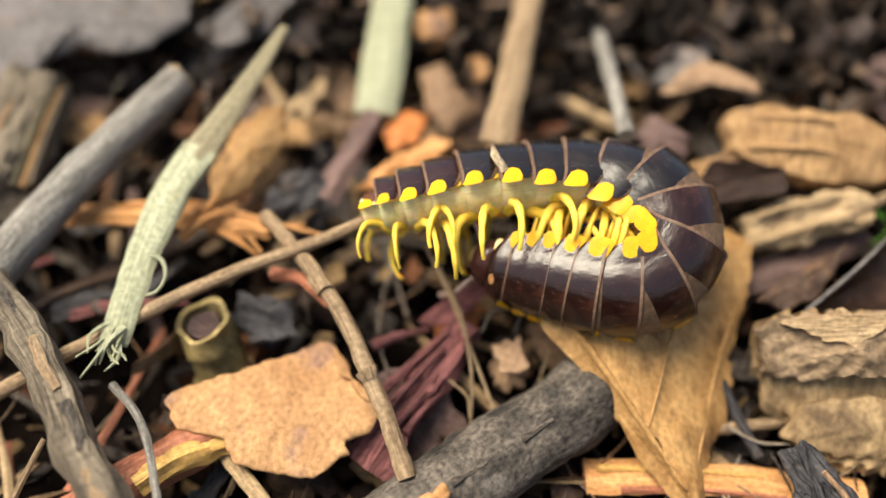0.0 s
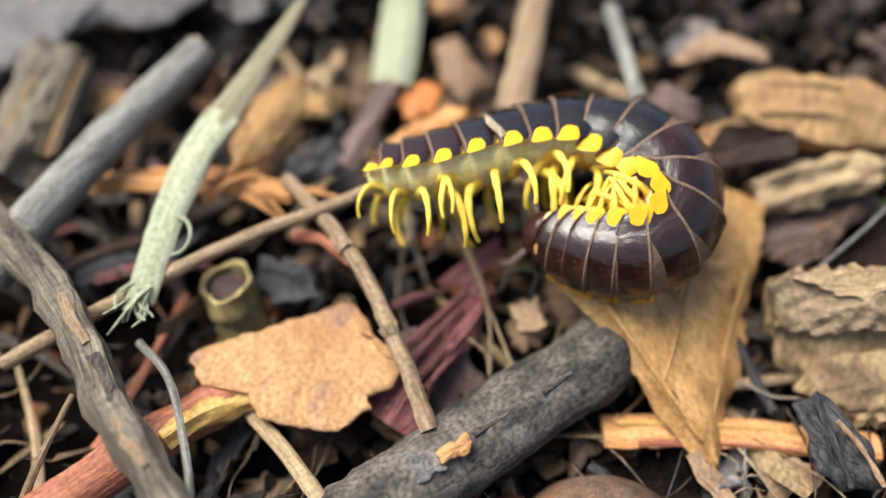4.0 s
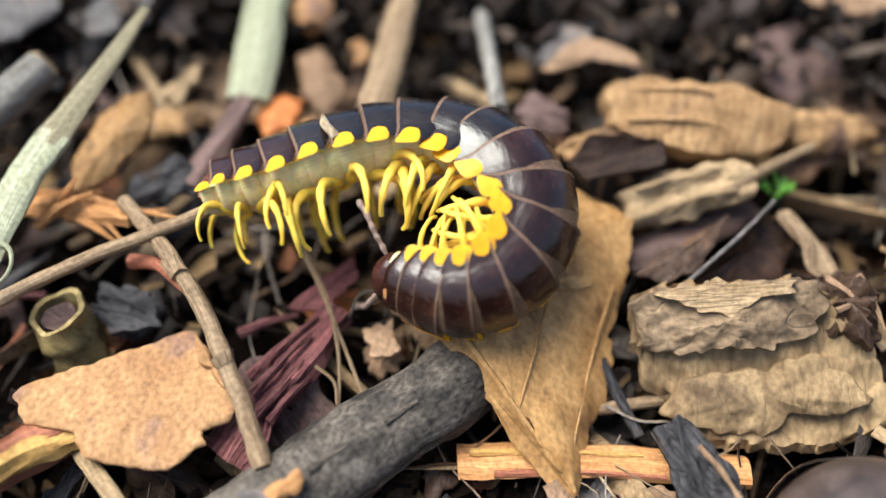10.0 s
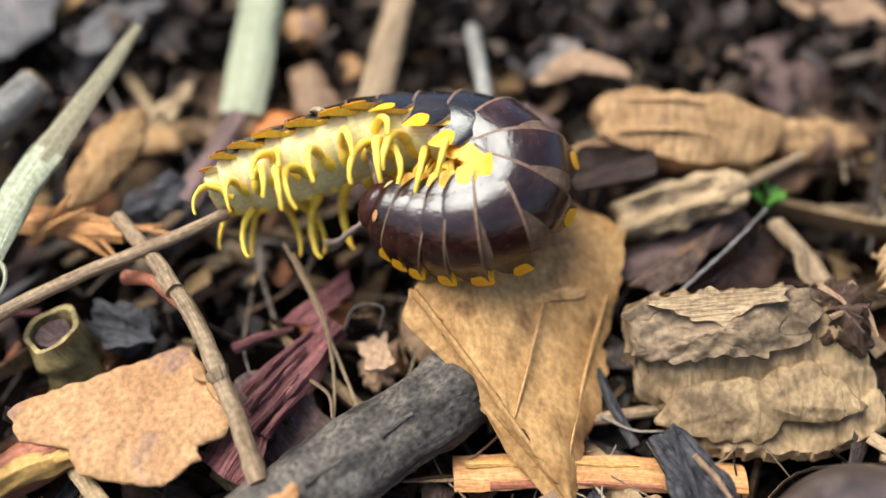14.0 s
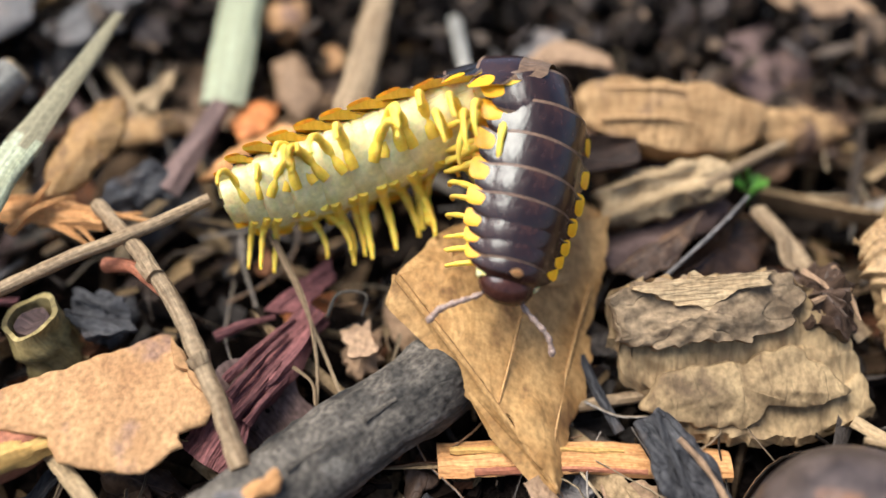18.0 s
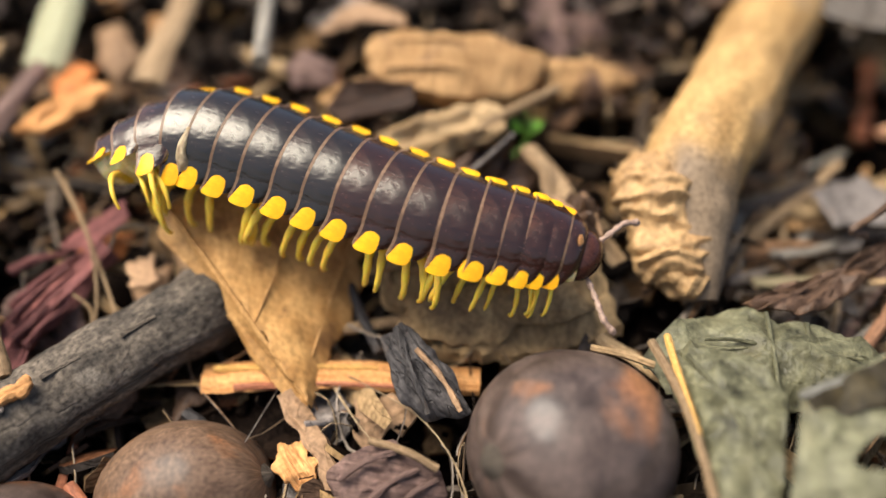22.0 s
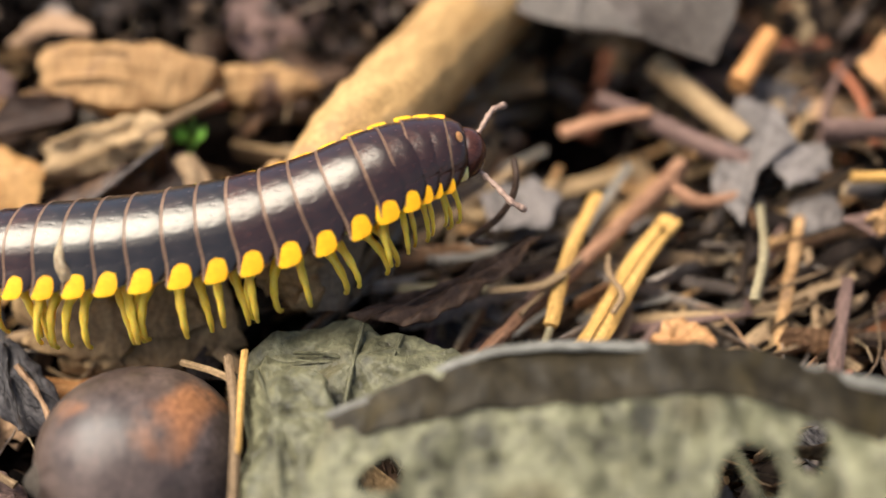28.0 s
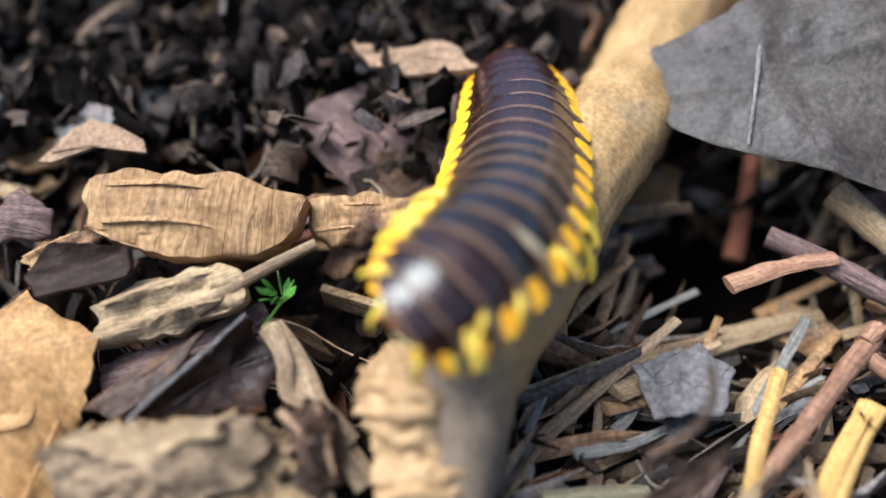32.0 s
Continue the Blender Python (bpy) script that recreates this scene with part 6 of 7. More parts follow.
spine(1, (-1.9, -0.33, 0.48, -0.28, 0.69, 0.66), (-1.47, -0.22, 0.57, -0.23, 0.63, 0.74), (-1.07, -0.12, 0.66, -0.23, 0.63, 0.74), (-0.62, -0.01, 0.69, -0.08, 0.57, 0.82), (-0.16, 0.03, 0.71, 0.14, 0.43, 0.89), (0.3, -0.14, 0.7, 0.48, -0.24, 0.84), (0.45, -0.44, 0.52, 0.55, -0.7, 0.46), (0.25, -0.76, 0.28, 0.27, -0.95, 0.16), (-0.12, -0.79, 0.21, 0.03, -0.99, 0.15), (-0.51, -0.7, 0.2, 0.04, -0.99, 0.15), (-0.77, -0.65, 0.23, -0.1, -0.98, 0.19))
spine(2, (-1.94, -0.32, 0.48, -0.28, 0.69, 0.67), (-1.51, -0.21, 0.57, -0.23, 0.63, 0.74), (-1.08, -0.09, 0.66, -0.23, 0.63, 0.74), (-0.62, 0.02, 0.7, -0.08, 0.57, 0.82), (-0.16, 0.05, 0.71, 0.14, 0.43, 0.89), (0.25, -0.14, 0.7, 0.54, -0.27, 0.8), (0.39, -0.44, 0.53, 0.57, -0.74, 0.37), (0.2, -0.74, 0.31, 0.24, -0.96, 0.16), (-0.13, -0.76, 0.25, -0.02, -0.99, 0.11), (-0.44, -0.65, 0.24, -0.11, -0.98, 0.13), (-0.64, -0.59, 0.27, -0.22, -0.95, 0.21))
spine(3, (-1.97, -0.36, 0.47, -0.28, 0.69, 0.67), (-1.55, -0.31, 0.54, -0.23, 0.62, 0.75), (-1.14, -0.18, 0.63, -0.23, 0.62, 0.75), (-0.73, -0.01, 0.69, -0.08, 0.57, 0.82), (-0.29, 0.06, 0.72, 0.14, 0.43, 0.89), (0.17, -0.06, 0.73, 0.54, -0.21, 0.81), (0.42, -0.3, 0.6, 0.66, -0.55, 0.51), (0.38, -0.74, 0.38, 0.46, -0.87, 0.16), (0.06, -0.91, 0.27, 0.14, -0.99, 0.06), (-0.3, -0.87, 0.23, -0.08, -0.99, 0.1), (-0.57, -0.74, 0.23, -0.22, -0.96, 0.15))
spine(5.5, (-1.95, -0.3, 0.49, -0.27, 0.68, 0.68), (-1.55, -0.21, 0.57, -0.22, 0.62, 0.76), (-1.15, -0.09, 0.66, -0.22, 0.62, 0.76), (-0.76, 0.06, 0.72, -0.07, 0.56, 0.83), (-0.33, 0.14, 0.74, 0.09, 0.47, 0.88), (0.08, 0.04, 0.76, 0.4, 0.02, 0.92), (0.39, -0.21, 0.67, 0.64, -0.44, 0.63), (0.44, -0.6, 0.42, 0.58, -0.77, 0.28), (0.2, -0.85, 0.28, 0.2, -0.98, 0.06), (-0.18, -0.83, 0.23, -0.08, -0.99, 0.11), (-0.52, -0.72, 0.22, -0.22, -0.96, 0.16))
spine(6, (-1.95, -0.29, 0.49, -0.27, 0.68, 0.69), (-1.55, -0.21, 0.57, -0.22, 0.61, 0.76), (-1.15, -0.1, 0.66, -0.22, 0.61, 0.76), (-0.77, 0.06, 0.71, -0.06, 0.55, 0.83), (-0.34, 0.13, 0.74, 0.09, 0.47, 0.88), (0.08, 0.02, 0.76, 0.4, 0.01, 0.92), (0.38, -0.22, 0.66, 0.64, -0.46, 0.62), (0.42, -0.62, 0.41, 0.57, -0.77, 0.27), (0.18, -0.87, 0.27, 0.19, -0.98, 0.06), (-0.2, -0.86, 0.23, -0.09, -0.99, 0.09), (-0.54, -0.73, 0.22, -0.23, -0.96, 0.14))
spine(7, (-1.94, -0.29, 0.49, -0.26, 0.68, 0.69), (-1.54, -0.2, 0.57, -0.21, 0.62, 0.76), (-1.13, -0.07, 0.67, -0.21, 0.62, 0.76), (-0.75, 0.09, 0.73, -0.06, 0.55, 0.83), (-0.33, 0.17, 0.76, 0.09, 0.47, 0.88), (0.1, 0.06, 0.77, 0.4, 0.01, 0.92), (0.39, -0.19, 0.68, 0.64, -0.47, 0.62), (0.43, -0.61, 0.41, 0.57, -0.78, 0.27), (0.18, -0.86, 0.26, 0.19, -0.98, 0.06), (-0.21, -0.85, 0.21, -0.09, -0.99, 0.1), (-0.54, -0.7, 0.22, -0.23, -0.96, 0.14))
spine(8, (-1.95, -0.31, 0.49, -0.26, 0.68, 0.69), (-1.53, -0.18, 0.58, -0.21, 0.61, 0.76), (-1.06, 0, 0.69, -0.21, 0.61, 0.76), (-0.6, 0.14, 0.75, -0.06, 0.55, 0.83), (-0.09, 0.13, 0.74, 0.14, 0.34, 0.93), (0.26, -0.14, 0.69, 0.56, -0.28, 0.78), (0.37, -0.47, 0.52, 0.65, -0.64, 0.41), (0.18, -0.8, 0.28, 0.31, -0.95, 0.05), (-0.17, -0.89, 0.2, -0.02, -1, 0.04), (-0.5, -0.77, 0.18, -0.19, -0.98, 0.11))
spine(9, (-1.95, -0.29, 0.49, -0.26, 0.68, 0.68), (-1.52, -0.14, 0.59, -0.21, 0.62, 0.76), (-1.04, 0.05, 0.71, -0.21, 0.62, 0.76), (-0.57, 0.2, 0.76, -0.06, 0.55, 0.83), (-0.05, 0.19, 0.76, 0.16, 0.34, 0.93), (0.32, -0.1, 0.71, 0.59, -0.26, 0.76), (0.46, -0.42, 0.53, 0.68, -0.62, 0.4), (0.3, -0.77, 0.28, 0.35, -0.94, 0.06), (-0.07, -0.93, 0.17, 0.02, -1, 0.05), (-0.46, -0.83, 0.15, -0.15, -0.98, 0.13))
spine(10, (-1.98, -0.33, 0.48, -0.25, 0.68, 0.69), (-1.55, -0.19, 0.58, -0.2, 0.61, 0.76), (-1.06, 0.01, 0.7, -0.2, 0.61, 0.76), (-0.59, 0.16, 0.75, -0.05, 0.55, 0.83), (-0.07, 0.15, 0.75, 0.16, 0.34, 0.93), (0.31, -0.14, 0.7, 0.6, -0.27, 0.76), (0.47, -0.46, 0.51, 0.68, -0.62, 0.39), (0.31, -0.82, 0.26, 0.35, -0.94, 0.06), (-0.08, -0.99, 0.14, 0.02, -1, 0.05), (-0.48, -0.87, 0.13, -0.16, -0.98, 0.12))
spine(11, (-1.96, -0.26, 0.5, -0.25, 0.67, 0.69), (-1.53, -0.12, 0.6, -0.2, 0.61, 0.77), (-1.04, 0.07, 0.72, -0.2, 0.61, 0.77), (-0.56, 0.21, 0.77, -0.05, 0.55, 0.84), (-0.04, 0.19, 0.76, 0.16, 0.33, 0.93), (0.34, -0.1, 0.71, 0.6, -0.27, 0.76), (0.5, -0.43, 0.52, 0.68, -0.63, 0.38), (0.34, -0.79, 0.27, 0.34, -0.94, 0.05), (-0.06, -0.94, 0.15, 0.01, -1, 0.04), (-0.47, -0.83, 0.15, -0.16, -0.98, 0.12))
spine(11.5, (-1.96, -0.27, 0.5, -0.26, 0.77, 0.58), (-1.57, -0.16, 0.59, -0.21, 0.78, 0.59), (-1.15, 0.02, 0.7, -0.11, 0.77, 0.63), (-0.68, 0.2, 0.77, -0.05, 0.7, 0.71), (-0.13, 0.24, 0.8, 0.17, 0.37, 0.91), (0.27, 0.01, 0.81, 0.44, -0.47, 0.77), (0.4, -0.33, 0.66, 0.48, -0.72, 0.5), (0.26, -0.65, 0.42, 0.25, -0.94, 0.24), (-0.09, -0.77, 0.33, 0.04, -0.97, 0.24), (-0.47, -0.65, 0.32, -0.09, -0.95, 0.29))
spine(12, (-1.96, -0.24, 0.51, -0.26, 0.86, 0.45), (-1.61, -0.13, 0.6, -0.16, 0.88, 0.45), (-1.23, 0.01, 0.7, -0.06, 0.89, 0.46), (-0.79, 0.2, 0.77, -0.06, 0.86, 0.5), (-0.29, 0.25, 0.83, 0.12, 0.58, 0.8), (0.19, 0.11, 0.84, 0.53, -0.16, 0.83), (0.4, -0.15, 0.77, 0.46, -0.68, 0.57), (0.3, -0.52, 0.51, 0.27, -0.91, 0.3), (-0.02, -0.66, 0.4, 0.06, -0.96, 0.27), (-0.35, -0.6, 0.38, -0.05, -0.95, 0.29), (-0.6, -0.55, 0.4, -0.15, -0.92, 0.36))
spine(13, (-1.93, -0.16, 0.54, -0.25, 0.86, 0.45), (-1.59, -0.07, 0.62, -0.16, 0.87, 0.46), (-1.2, 0.07, 0.72, -0.06, 0.88, 0.46), (-0.77, 0.26, 0.78, -0.06, 0.86, 0.5), (-0.28, 0.31, 0.85, 0.12, 0.58, 0.81), (0.2, 0.18, 0.87, 0.53, -0.16, 0.83), (0.43, -0.08, 0.79, 0.47, -0.68, 0.56), (0.33, -0.43, 0.56, 0.27, -0.92, 0.29), (0.03, -0.58, 0.45, 0.06, -0.96, 0.27), (-0.3, -0.53, 0.42, -0.05, -0.96, 0.28), (-0.57, -0.48, 0.44, -0.15, -0.92, 0.36))
spine(14, (-1.91, -0.14, 0.55, -0.25, 0.9, 0.35), (-1.57, -0.04, 0.63, -0.15, 0.92, 0.36), (-1.2, 0.08, 0.72, -0.05, 0.93, 0.36), (-0.77, 0.27, 0.79, -0.05, 0.91, 0.4), (-0.27, 0.29, 0.88, 0.12, 0.62, 0.78), (0.2, 0.15, 0.91, 0.53, -0.17, 0.83), (0.4, -0.09, 0.85, 0.46, -0.67, 0.58), (0.32, -0.41, 0.62, 0.26, -0.9, 0.34), (0.03, -0.52, 0.54, 0.06, -0.95, 0.31), (-0.32, -0.47, 0.5, -0.06, -0.94, 0.33), (-0.57, -0.39, 0.54, -0.16, -0.91, 0.37))
spine(14.3, (-1.91, -0.14, 0.55, -0.25, 0.9, 0.35), (-1.57, -0.04, 0.63, -0.15, 0.92, 0.36), (-1.2, 0.08, 0.72, -0.05, 0.93, 0.36), (-0.77, 0.27, 0.79, -0.05, 0.91, 0.4), (-0.27, 0.29, 0.88, 0.12, 0.62, 0.78), (0.2, 0.15, 0.91, 0.53, -0.17, 0.83), (0.4, -0.09, 0.85, 0.46, -0.67, 0.58), (0.32, -0.41, 0.62, 0.26, -0.9, 0.34), (0.03, -0.52, 0.54, 0.06, -0.95, 0.31), (-0.32, -0.47, 0.5, -0.06, -0.94, 0.33), (-0.57, -0.39, 0.54, -0.16, -0.91, 0.37))
spine(14.5, (-1.72, 0.13, 0.64, -0.24, 0.95, 0.21), (-1.3, 0.27, 0.74, -0.05, 0.98, 0.21), (-0.85, 0.35, 0.87, -0.05, 0.97, 0.24), (-0.4, 0.46, 1, -0.05, 0.93, 0.37), (0.04, 0.51, 1.16, 0.04, 0.91, 0.4), (0.31, 0.58, 1.26, 0.32, 0.6, 0.74), (0.57, 0.43, 1.31, 0.62, 0.03, 0.78), (0.62, 0.11, 1.3, 0.49, -0.41, 0.77), (0.39, -0.06, 1.33, 0.04, -0.55, 0.84), (0.12, -0.12, 1.31, -0.09, -0.54, 0.83), (-0.15, -0.14, 1.27, -0.17, -0.56, 0.81), (-0.36, -0.13, 1.21, -0.28, -0.57, 0.77))
spine(16.5, (-1.71, -0.12, 0.55, -0.14, 0.98, 0.15), (-1.3, -0.01, 0.62, -0.04, 0.99, 0.16), (-0.87, 0.1, 0.71, -0.04, 0.99, 0.16), (-0.43, 0.26, 0.85, -0.04, 0.96, 0.29), (0.03, 0.36, 1.02, -0.04, 0.83, 0.56), (0.42, 0.31, 1.16, 0.38, 0.19, 0.9), (0.6, 0.07, 1.07, 0.38, -0.4, 0.84), (0.43, -0.15, 0.95, 0.15, -0.51, 0.85), (0.16, -0.32, 0.84, -0.01, -0.49, 0.87), (-0.11, -0.43, 0.75, -0.17, -0.51, 0.84), (-0.29, -0.5, 0.68, -0.26, -0.56, 0.79))
spine(17, (-1.7, -0.15, 0.54, -0.14, 0.98, 0.16), (-1.3, -0.04, 0.61, -0.04, 0.99, 0.16), (-0.86, 0.08, 0.7, -0.04, 0.99, 0.16), (-0.43, 0.23, 0.84, -0.04, 0.96, 0.29), (0.03, 0.32, 1, -0.04, 0.83, 0.56), (0.43, 0.27, 1.14, 0.38, 0.19, 0.9), (0.62, 0.01, 1.06, 0.37, -0.4, 0.83), (0.48, -0.21, 0.93, 0.15, -0.51, 0.85), (0.23, -0.37, 0.82, -0.02, -0.49, 0.87), (-0.02, -0.52, 0.72, -0.14, -0.51, 0.85), (-0.2, -0.59, 0.64, -0.24, -0.55, 0.8))
spine(18, (-1.63, -0.29, 0.44, -0.14, 0.98, 0.16), (-1.2, -0.17, 0.53, -0.03, 0.99, 0.16), (-0.71, 0.01, 0.65, -0.03, 0.99, 0.16), (-0.23, 0.18, 0.81, -0.04, 0.96, 0.26), (0.23, 0.32, 1, 0.16, 0.77, 0.62), (0.54, 0.29, 1.1, 0.59, 0.17, 0.79), (0.65, 0.03, 0.96, 0.55, -0.23, 0.8), (0.61, -0.27, 0.76, 0.46, -0.3, 0.84), (0.55, -0.55, 0.56, 0.4, -0.33, 0.86), (0.5, -0.74, 0.4, 0.35, -0.42, 0.84), (0.47, -0.89, 0.3, 0.27, -0.52, 0.81))
spine(19, (-1.5, -0.3, 0.49, -0.14, 0.96, 0.23), (-1.11, -0.18, 0.58, -0.04, 0.97, 0.23), (-0.68, -0.03, 0.69, -0.04, 0.97, 0.23), (-0.19, 0.06, 0.82, -0.04, 0.96, 0.27), (0.29, 0.1, 0.98, 0.06, 0.78, 0.63), (0.67, 0.06, 1.02, 0.51, 0.13, 0.85), (0.87, -0.18, 0.89, 0.49, -0.21, 0.85), (0.91, -0.5, 0.68, 0.38, -0.3, 0.87), (0.89, -0.83, 0.47, 0.35, -0.31, 0.88), (0.86, -1.07, 0.29, 0.3, -0.38, 0.88), (0.83, -1.28, 0.16, 0.22, -0.49, 0.84))
spine(20, (-1.2, -0.12, 0.55, -0.15, 0.96, 0.24), (-0.8, -0.02, 0.64, -0.04, 0.97, 0.24), (-0.37, 0.09, 0.73, -0.04, 0.97, 0.24), (0.08, 0.21, 0.87, -0.04, 0.95, 0.31), (0.48, 0.21, 1.02, 0.06, 0.74, 0.67), (0.78, -0.01, 1, 0.39, 0.05, 0.92), (0.9, -0.33, 0.84, 0.19, -0.16, 0.97), (0.93, -0.68, 0.62, 0.05, -0.22, 0.97), (0.93, -1.04, 0.4, 0.03, -0.23, 0.97), (0.93, -1.31, 0.2, 0, -0.34, 0.94), (0.94, -1.57, 0.07, 0.01, -0.53, 0.85))
spine(21, (-0.92, -0.52, 0.37, -0.19, 0.9, 0.39), (-0.65, -0.39, 0.51, -0.22, 0.88, 0.43), (-0.35, -0.28, 0.7, -0.16, 0.69, 0.71), (-0.02, -0.31, 0.84, 0.11, -0.11, 0.99), (0.36, -0.45, 0.8, 0.22, -0.27, 0.94), (0.73, -0.71, 0.61, 0.24, -0.35, 0.91), (1.1, -1.05, 0.39, 0.23, -0.34, 0.91), (1.45, -1.34, 0.22, 0.19, -0.33, 0.92), (1.7, -1.57, 0.07, 0.16, -0.38, 0.91), (1.93, -1.77, -0.05, 0.15, -0.5, 0.85))
spine(22, (-0.75, -0.54, 0.36, -0.17, 0.67, 0.72), (-0.45, -0.5, 0.53, -0.03, 0.27, 0.96), (-0.08, -0.51, 0.63, 0.14, -0.31, 0.94), (0.4, -0.63, 0.58, 0.2, -0.4, 0.89), (0.91, -0.78, 0.48, 0.19, -0.4, 0.9), (1.46, -0.96, 0.37, 0.17, -0.4, 0.9), (1.99, -1.12, 0.27, 0.15, -0.4, 0.91), (2.41, -1.19, 0.2, 0.13, -0.39, 0.91), (2.86, -1.27, 0.12, 0.12, -0.47, 0.87))
spine(23, (-0.37, -0.41, 0.46, 0.12, -0.36, 0.91), (0, -0.43, 0.6, 0.18, -0.46, 0.86), (0.52, -0.62, 0.54, 0.23, -0.46, 0.85), (1.06, -0.8, 0.45, 0.22, -0.46, 0.86), (1.64, -1.04, 0.35, 0.19, -0.43, 0.89), (2.14, -1.19, 0.25, 0.17, -0.39, 0.9), (2.62, -1.27, 0.19, 0.15, -0.39, 0.91), (3.05, -1.34, 0.15, 0.14, -0.39, 0.91), (3.45, -1.42, 0.07, 0.12, -0.39, 0.91))
spine(24, (0.08, -0.62, 0.43, 0.19, -0.49, 0.85), (0.57, -0.81, 0.46, 0.21, -0.47, 0.86), (1.15, -1.02, 0.39, 0.2, -0.42, 0.88), (1.69, -1.16, 0.34, 0.16, -0.38, 0.91), (2.26, -1.25, 0.31, 0.13, -0.32, 0.94), (2.8, -1.32, 0.28, 0.11, -0.25, 0.96), (3.33, -1.34, 0.24, 0.1, -0.22, 0.97), (3.86, -1.37, 0.2, 0.09, -0.22, 0.97), (4.23, -1.41, 0.17, 0.08, -0.21, 0.97), (4.46, -1.41, 0.12, 0.08, -0.21, 0.97))
spine(25, (1.09, -1.26, 0.26, 0.24, -0.42, 0.87), (1.57, -1.32, 0.29, 0.22, -0.39, 0.89), (2.16, -1.37, 0.29, 0.17, -0.35, 0.92), (2.79, -1.38, 0.29, 0.13, -0.29, 0.95), (3.42, -1.36, 0.28, 0.09, -0.22, 0.97), (4.05, -1.33, 0.27, 0.05, -0.15, 0.99), (4.59, -1.32, 0.25, 0.05, -0.15, 0.99), (5.03, -1.32, 0.2, 0.04, -0.15, 0.99), (5.31, -1.35, 0.14, 0.04, -0.15, 0.99))
spine(25.5, (1.41, -1.2, 0.28, 0.03, -0.12, 0.99), (1.9, -1.32, 0.29, 0.08, -0.12, 0.99), (2.5, -1.38, 0.29, 0.07, -0.12, 0.99), (3.2, -1.42, 0.28, 0.07, -0.12, 0.99), (3.87, -1.46, 0.25, 0.06, -0.12, 0.99), (4.44, -1.48, 0.21, 0.06, -0.12, 0.99), (4.96, -1.53, 0.13, 0.06, -0.12, 0.99), (5.35, -1.61, 0.06, 0.16, -0.17, 0.97), (5.6, -1.69, -0.02, 0.21, -0.24, 0.95))
spine(27.5, (0.89, -1.34, 0.16, 0.15, -0.12, 0.98), (1.46, -1.34, 0.2, 0.14, -0.13, 0.98), (2.11, -1.33, 0.22, 0.13, -0.14, 0.98), (2.78, -1.32, 0.23, 0.15, -0.14, 0.98), (3.48, -1.32, 0.24, 0.13, -0.15, 0.98), (4.05, -1.27, 0.31, 0.08, -0.18, 0.98), (4.59, -1.14, 0.42, 0.04, -0.23, 0.97), (4.98, -1.04, 0.5, 0.09, -0.23, 0.97), (5.25, -1.06, 0.45, 0.26, -0.3, 0.92))
spine(28, (1.54, -1.21, 0.2, 0.13, -0.11, 0.99), (1.99, -1.22, 0.24, 0.12, -0.11, 0.99), (2.52, -1.18, 0.26, 0.11, -0.12, 0.99), (3.08, -1.12, 0.31, 0.13, -0.15, 0.98), (3.64, -1.02, 0.38, 0.07, -0.19, 0.98), (4.19, -0.88, 0.5, 0.04, -0.25, 0.97), (4.58, -0.74, 0.63, 0.02, -0.27, 0.96), (4.9, -0.61, 0.68, 0.17, -0.31, 0.94), (5.1, -0.57, 0.69, 0.34, -0.35, 0.87))
spine(29, (2.42, -1.07, 0.19, 0.07, -0.47, 0.88), (2.75, -1.08, 0.27, 0.08, -0.48, 0.88), (3.14, -1.04, 0.34, 0.07, -0.48, 0.88), (3.54, -0.88, 0.39, 0.07, -0.48, 0.88), (3.94, -0.62, 0.41, 0.06, -0.49, 0.87), (4.32, -0.29, 0.43, 0.06, -0.5, 0.86), (4.63, 0.06, 0.49, 0.06, -0.51, 0.86), (4.86, 0.43, 0.53, 0.07, -0.52, 0.85), (4.96, 0.76, 0.6, 0.08, -0.52, 0.85))
spine(30, (2.42, -1.05, 0.2, 0.06, -0.47, 0.88), (2.78, -1.06, 0.29, 0.06, -0.47, 0.88), (3.15, -0.97, 0.34, 0.06, -0.47, 0.88), (3.52, -0.82, 0.39, 0.05, -0.48, 0.88), (3.9, -0.59, 0.46, 0.05, -0.48, 0.87), (4.2, -0.27, 0.56, 0.06, -0.5, 0.87), (4.46, 0.09, 0.64, 0.06, -0.48, 0.87), (4.59, 0.48, 0.72, 0.07, -0.47, 0.88), (4.66, 0.89, 0.8, 0.09, -0.47, 0.88))
spine(31, (3.33, -0.98, 0.34, 0.02, -0.45, 0.89), (3.63, -0.89, 0.49, 0.02, -0.45, 0.89), (3.9, -0.71, 0.57, 0.02, -0.46, 0.89), (4.19, -0.42, 0.65, 0.02, -0.46, 0.89), (4.39, -0.03, 0.69, 0.03, -0.47, 0.88), (4.49, 0.42, 0.73, 0.03, -0.46, 0.89), (4.58, 0.91, 0.77, 0.04, -0.43, 0.9), (4.66, 1.41, 0.81, 0.06, -0.4, 0.91))
spine(32, (3.69, -0.25, 0.79, -0.05, -0.62, 0.78), (3.85, -0.19, 0.9, 0, -0.5, 0.87), (4.03, -0.01, 0.99, 0, -0.4, 0.92), (4.18, 0.26, 1.01, 0.01, -0.32, 0.95), (4.28, 0.63, 0.97, 0, -0.33, 0.94), (4.33, 1.13, 0.9, 0, -0.34, 0.94), (4.35, 1.8, 0.87, 0, -0.35, 0.94), (4.26, 2.59, 0.89, 0.01, -0.36, 0.93))


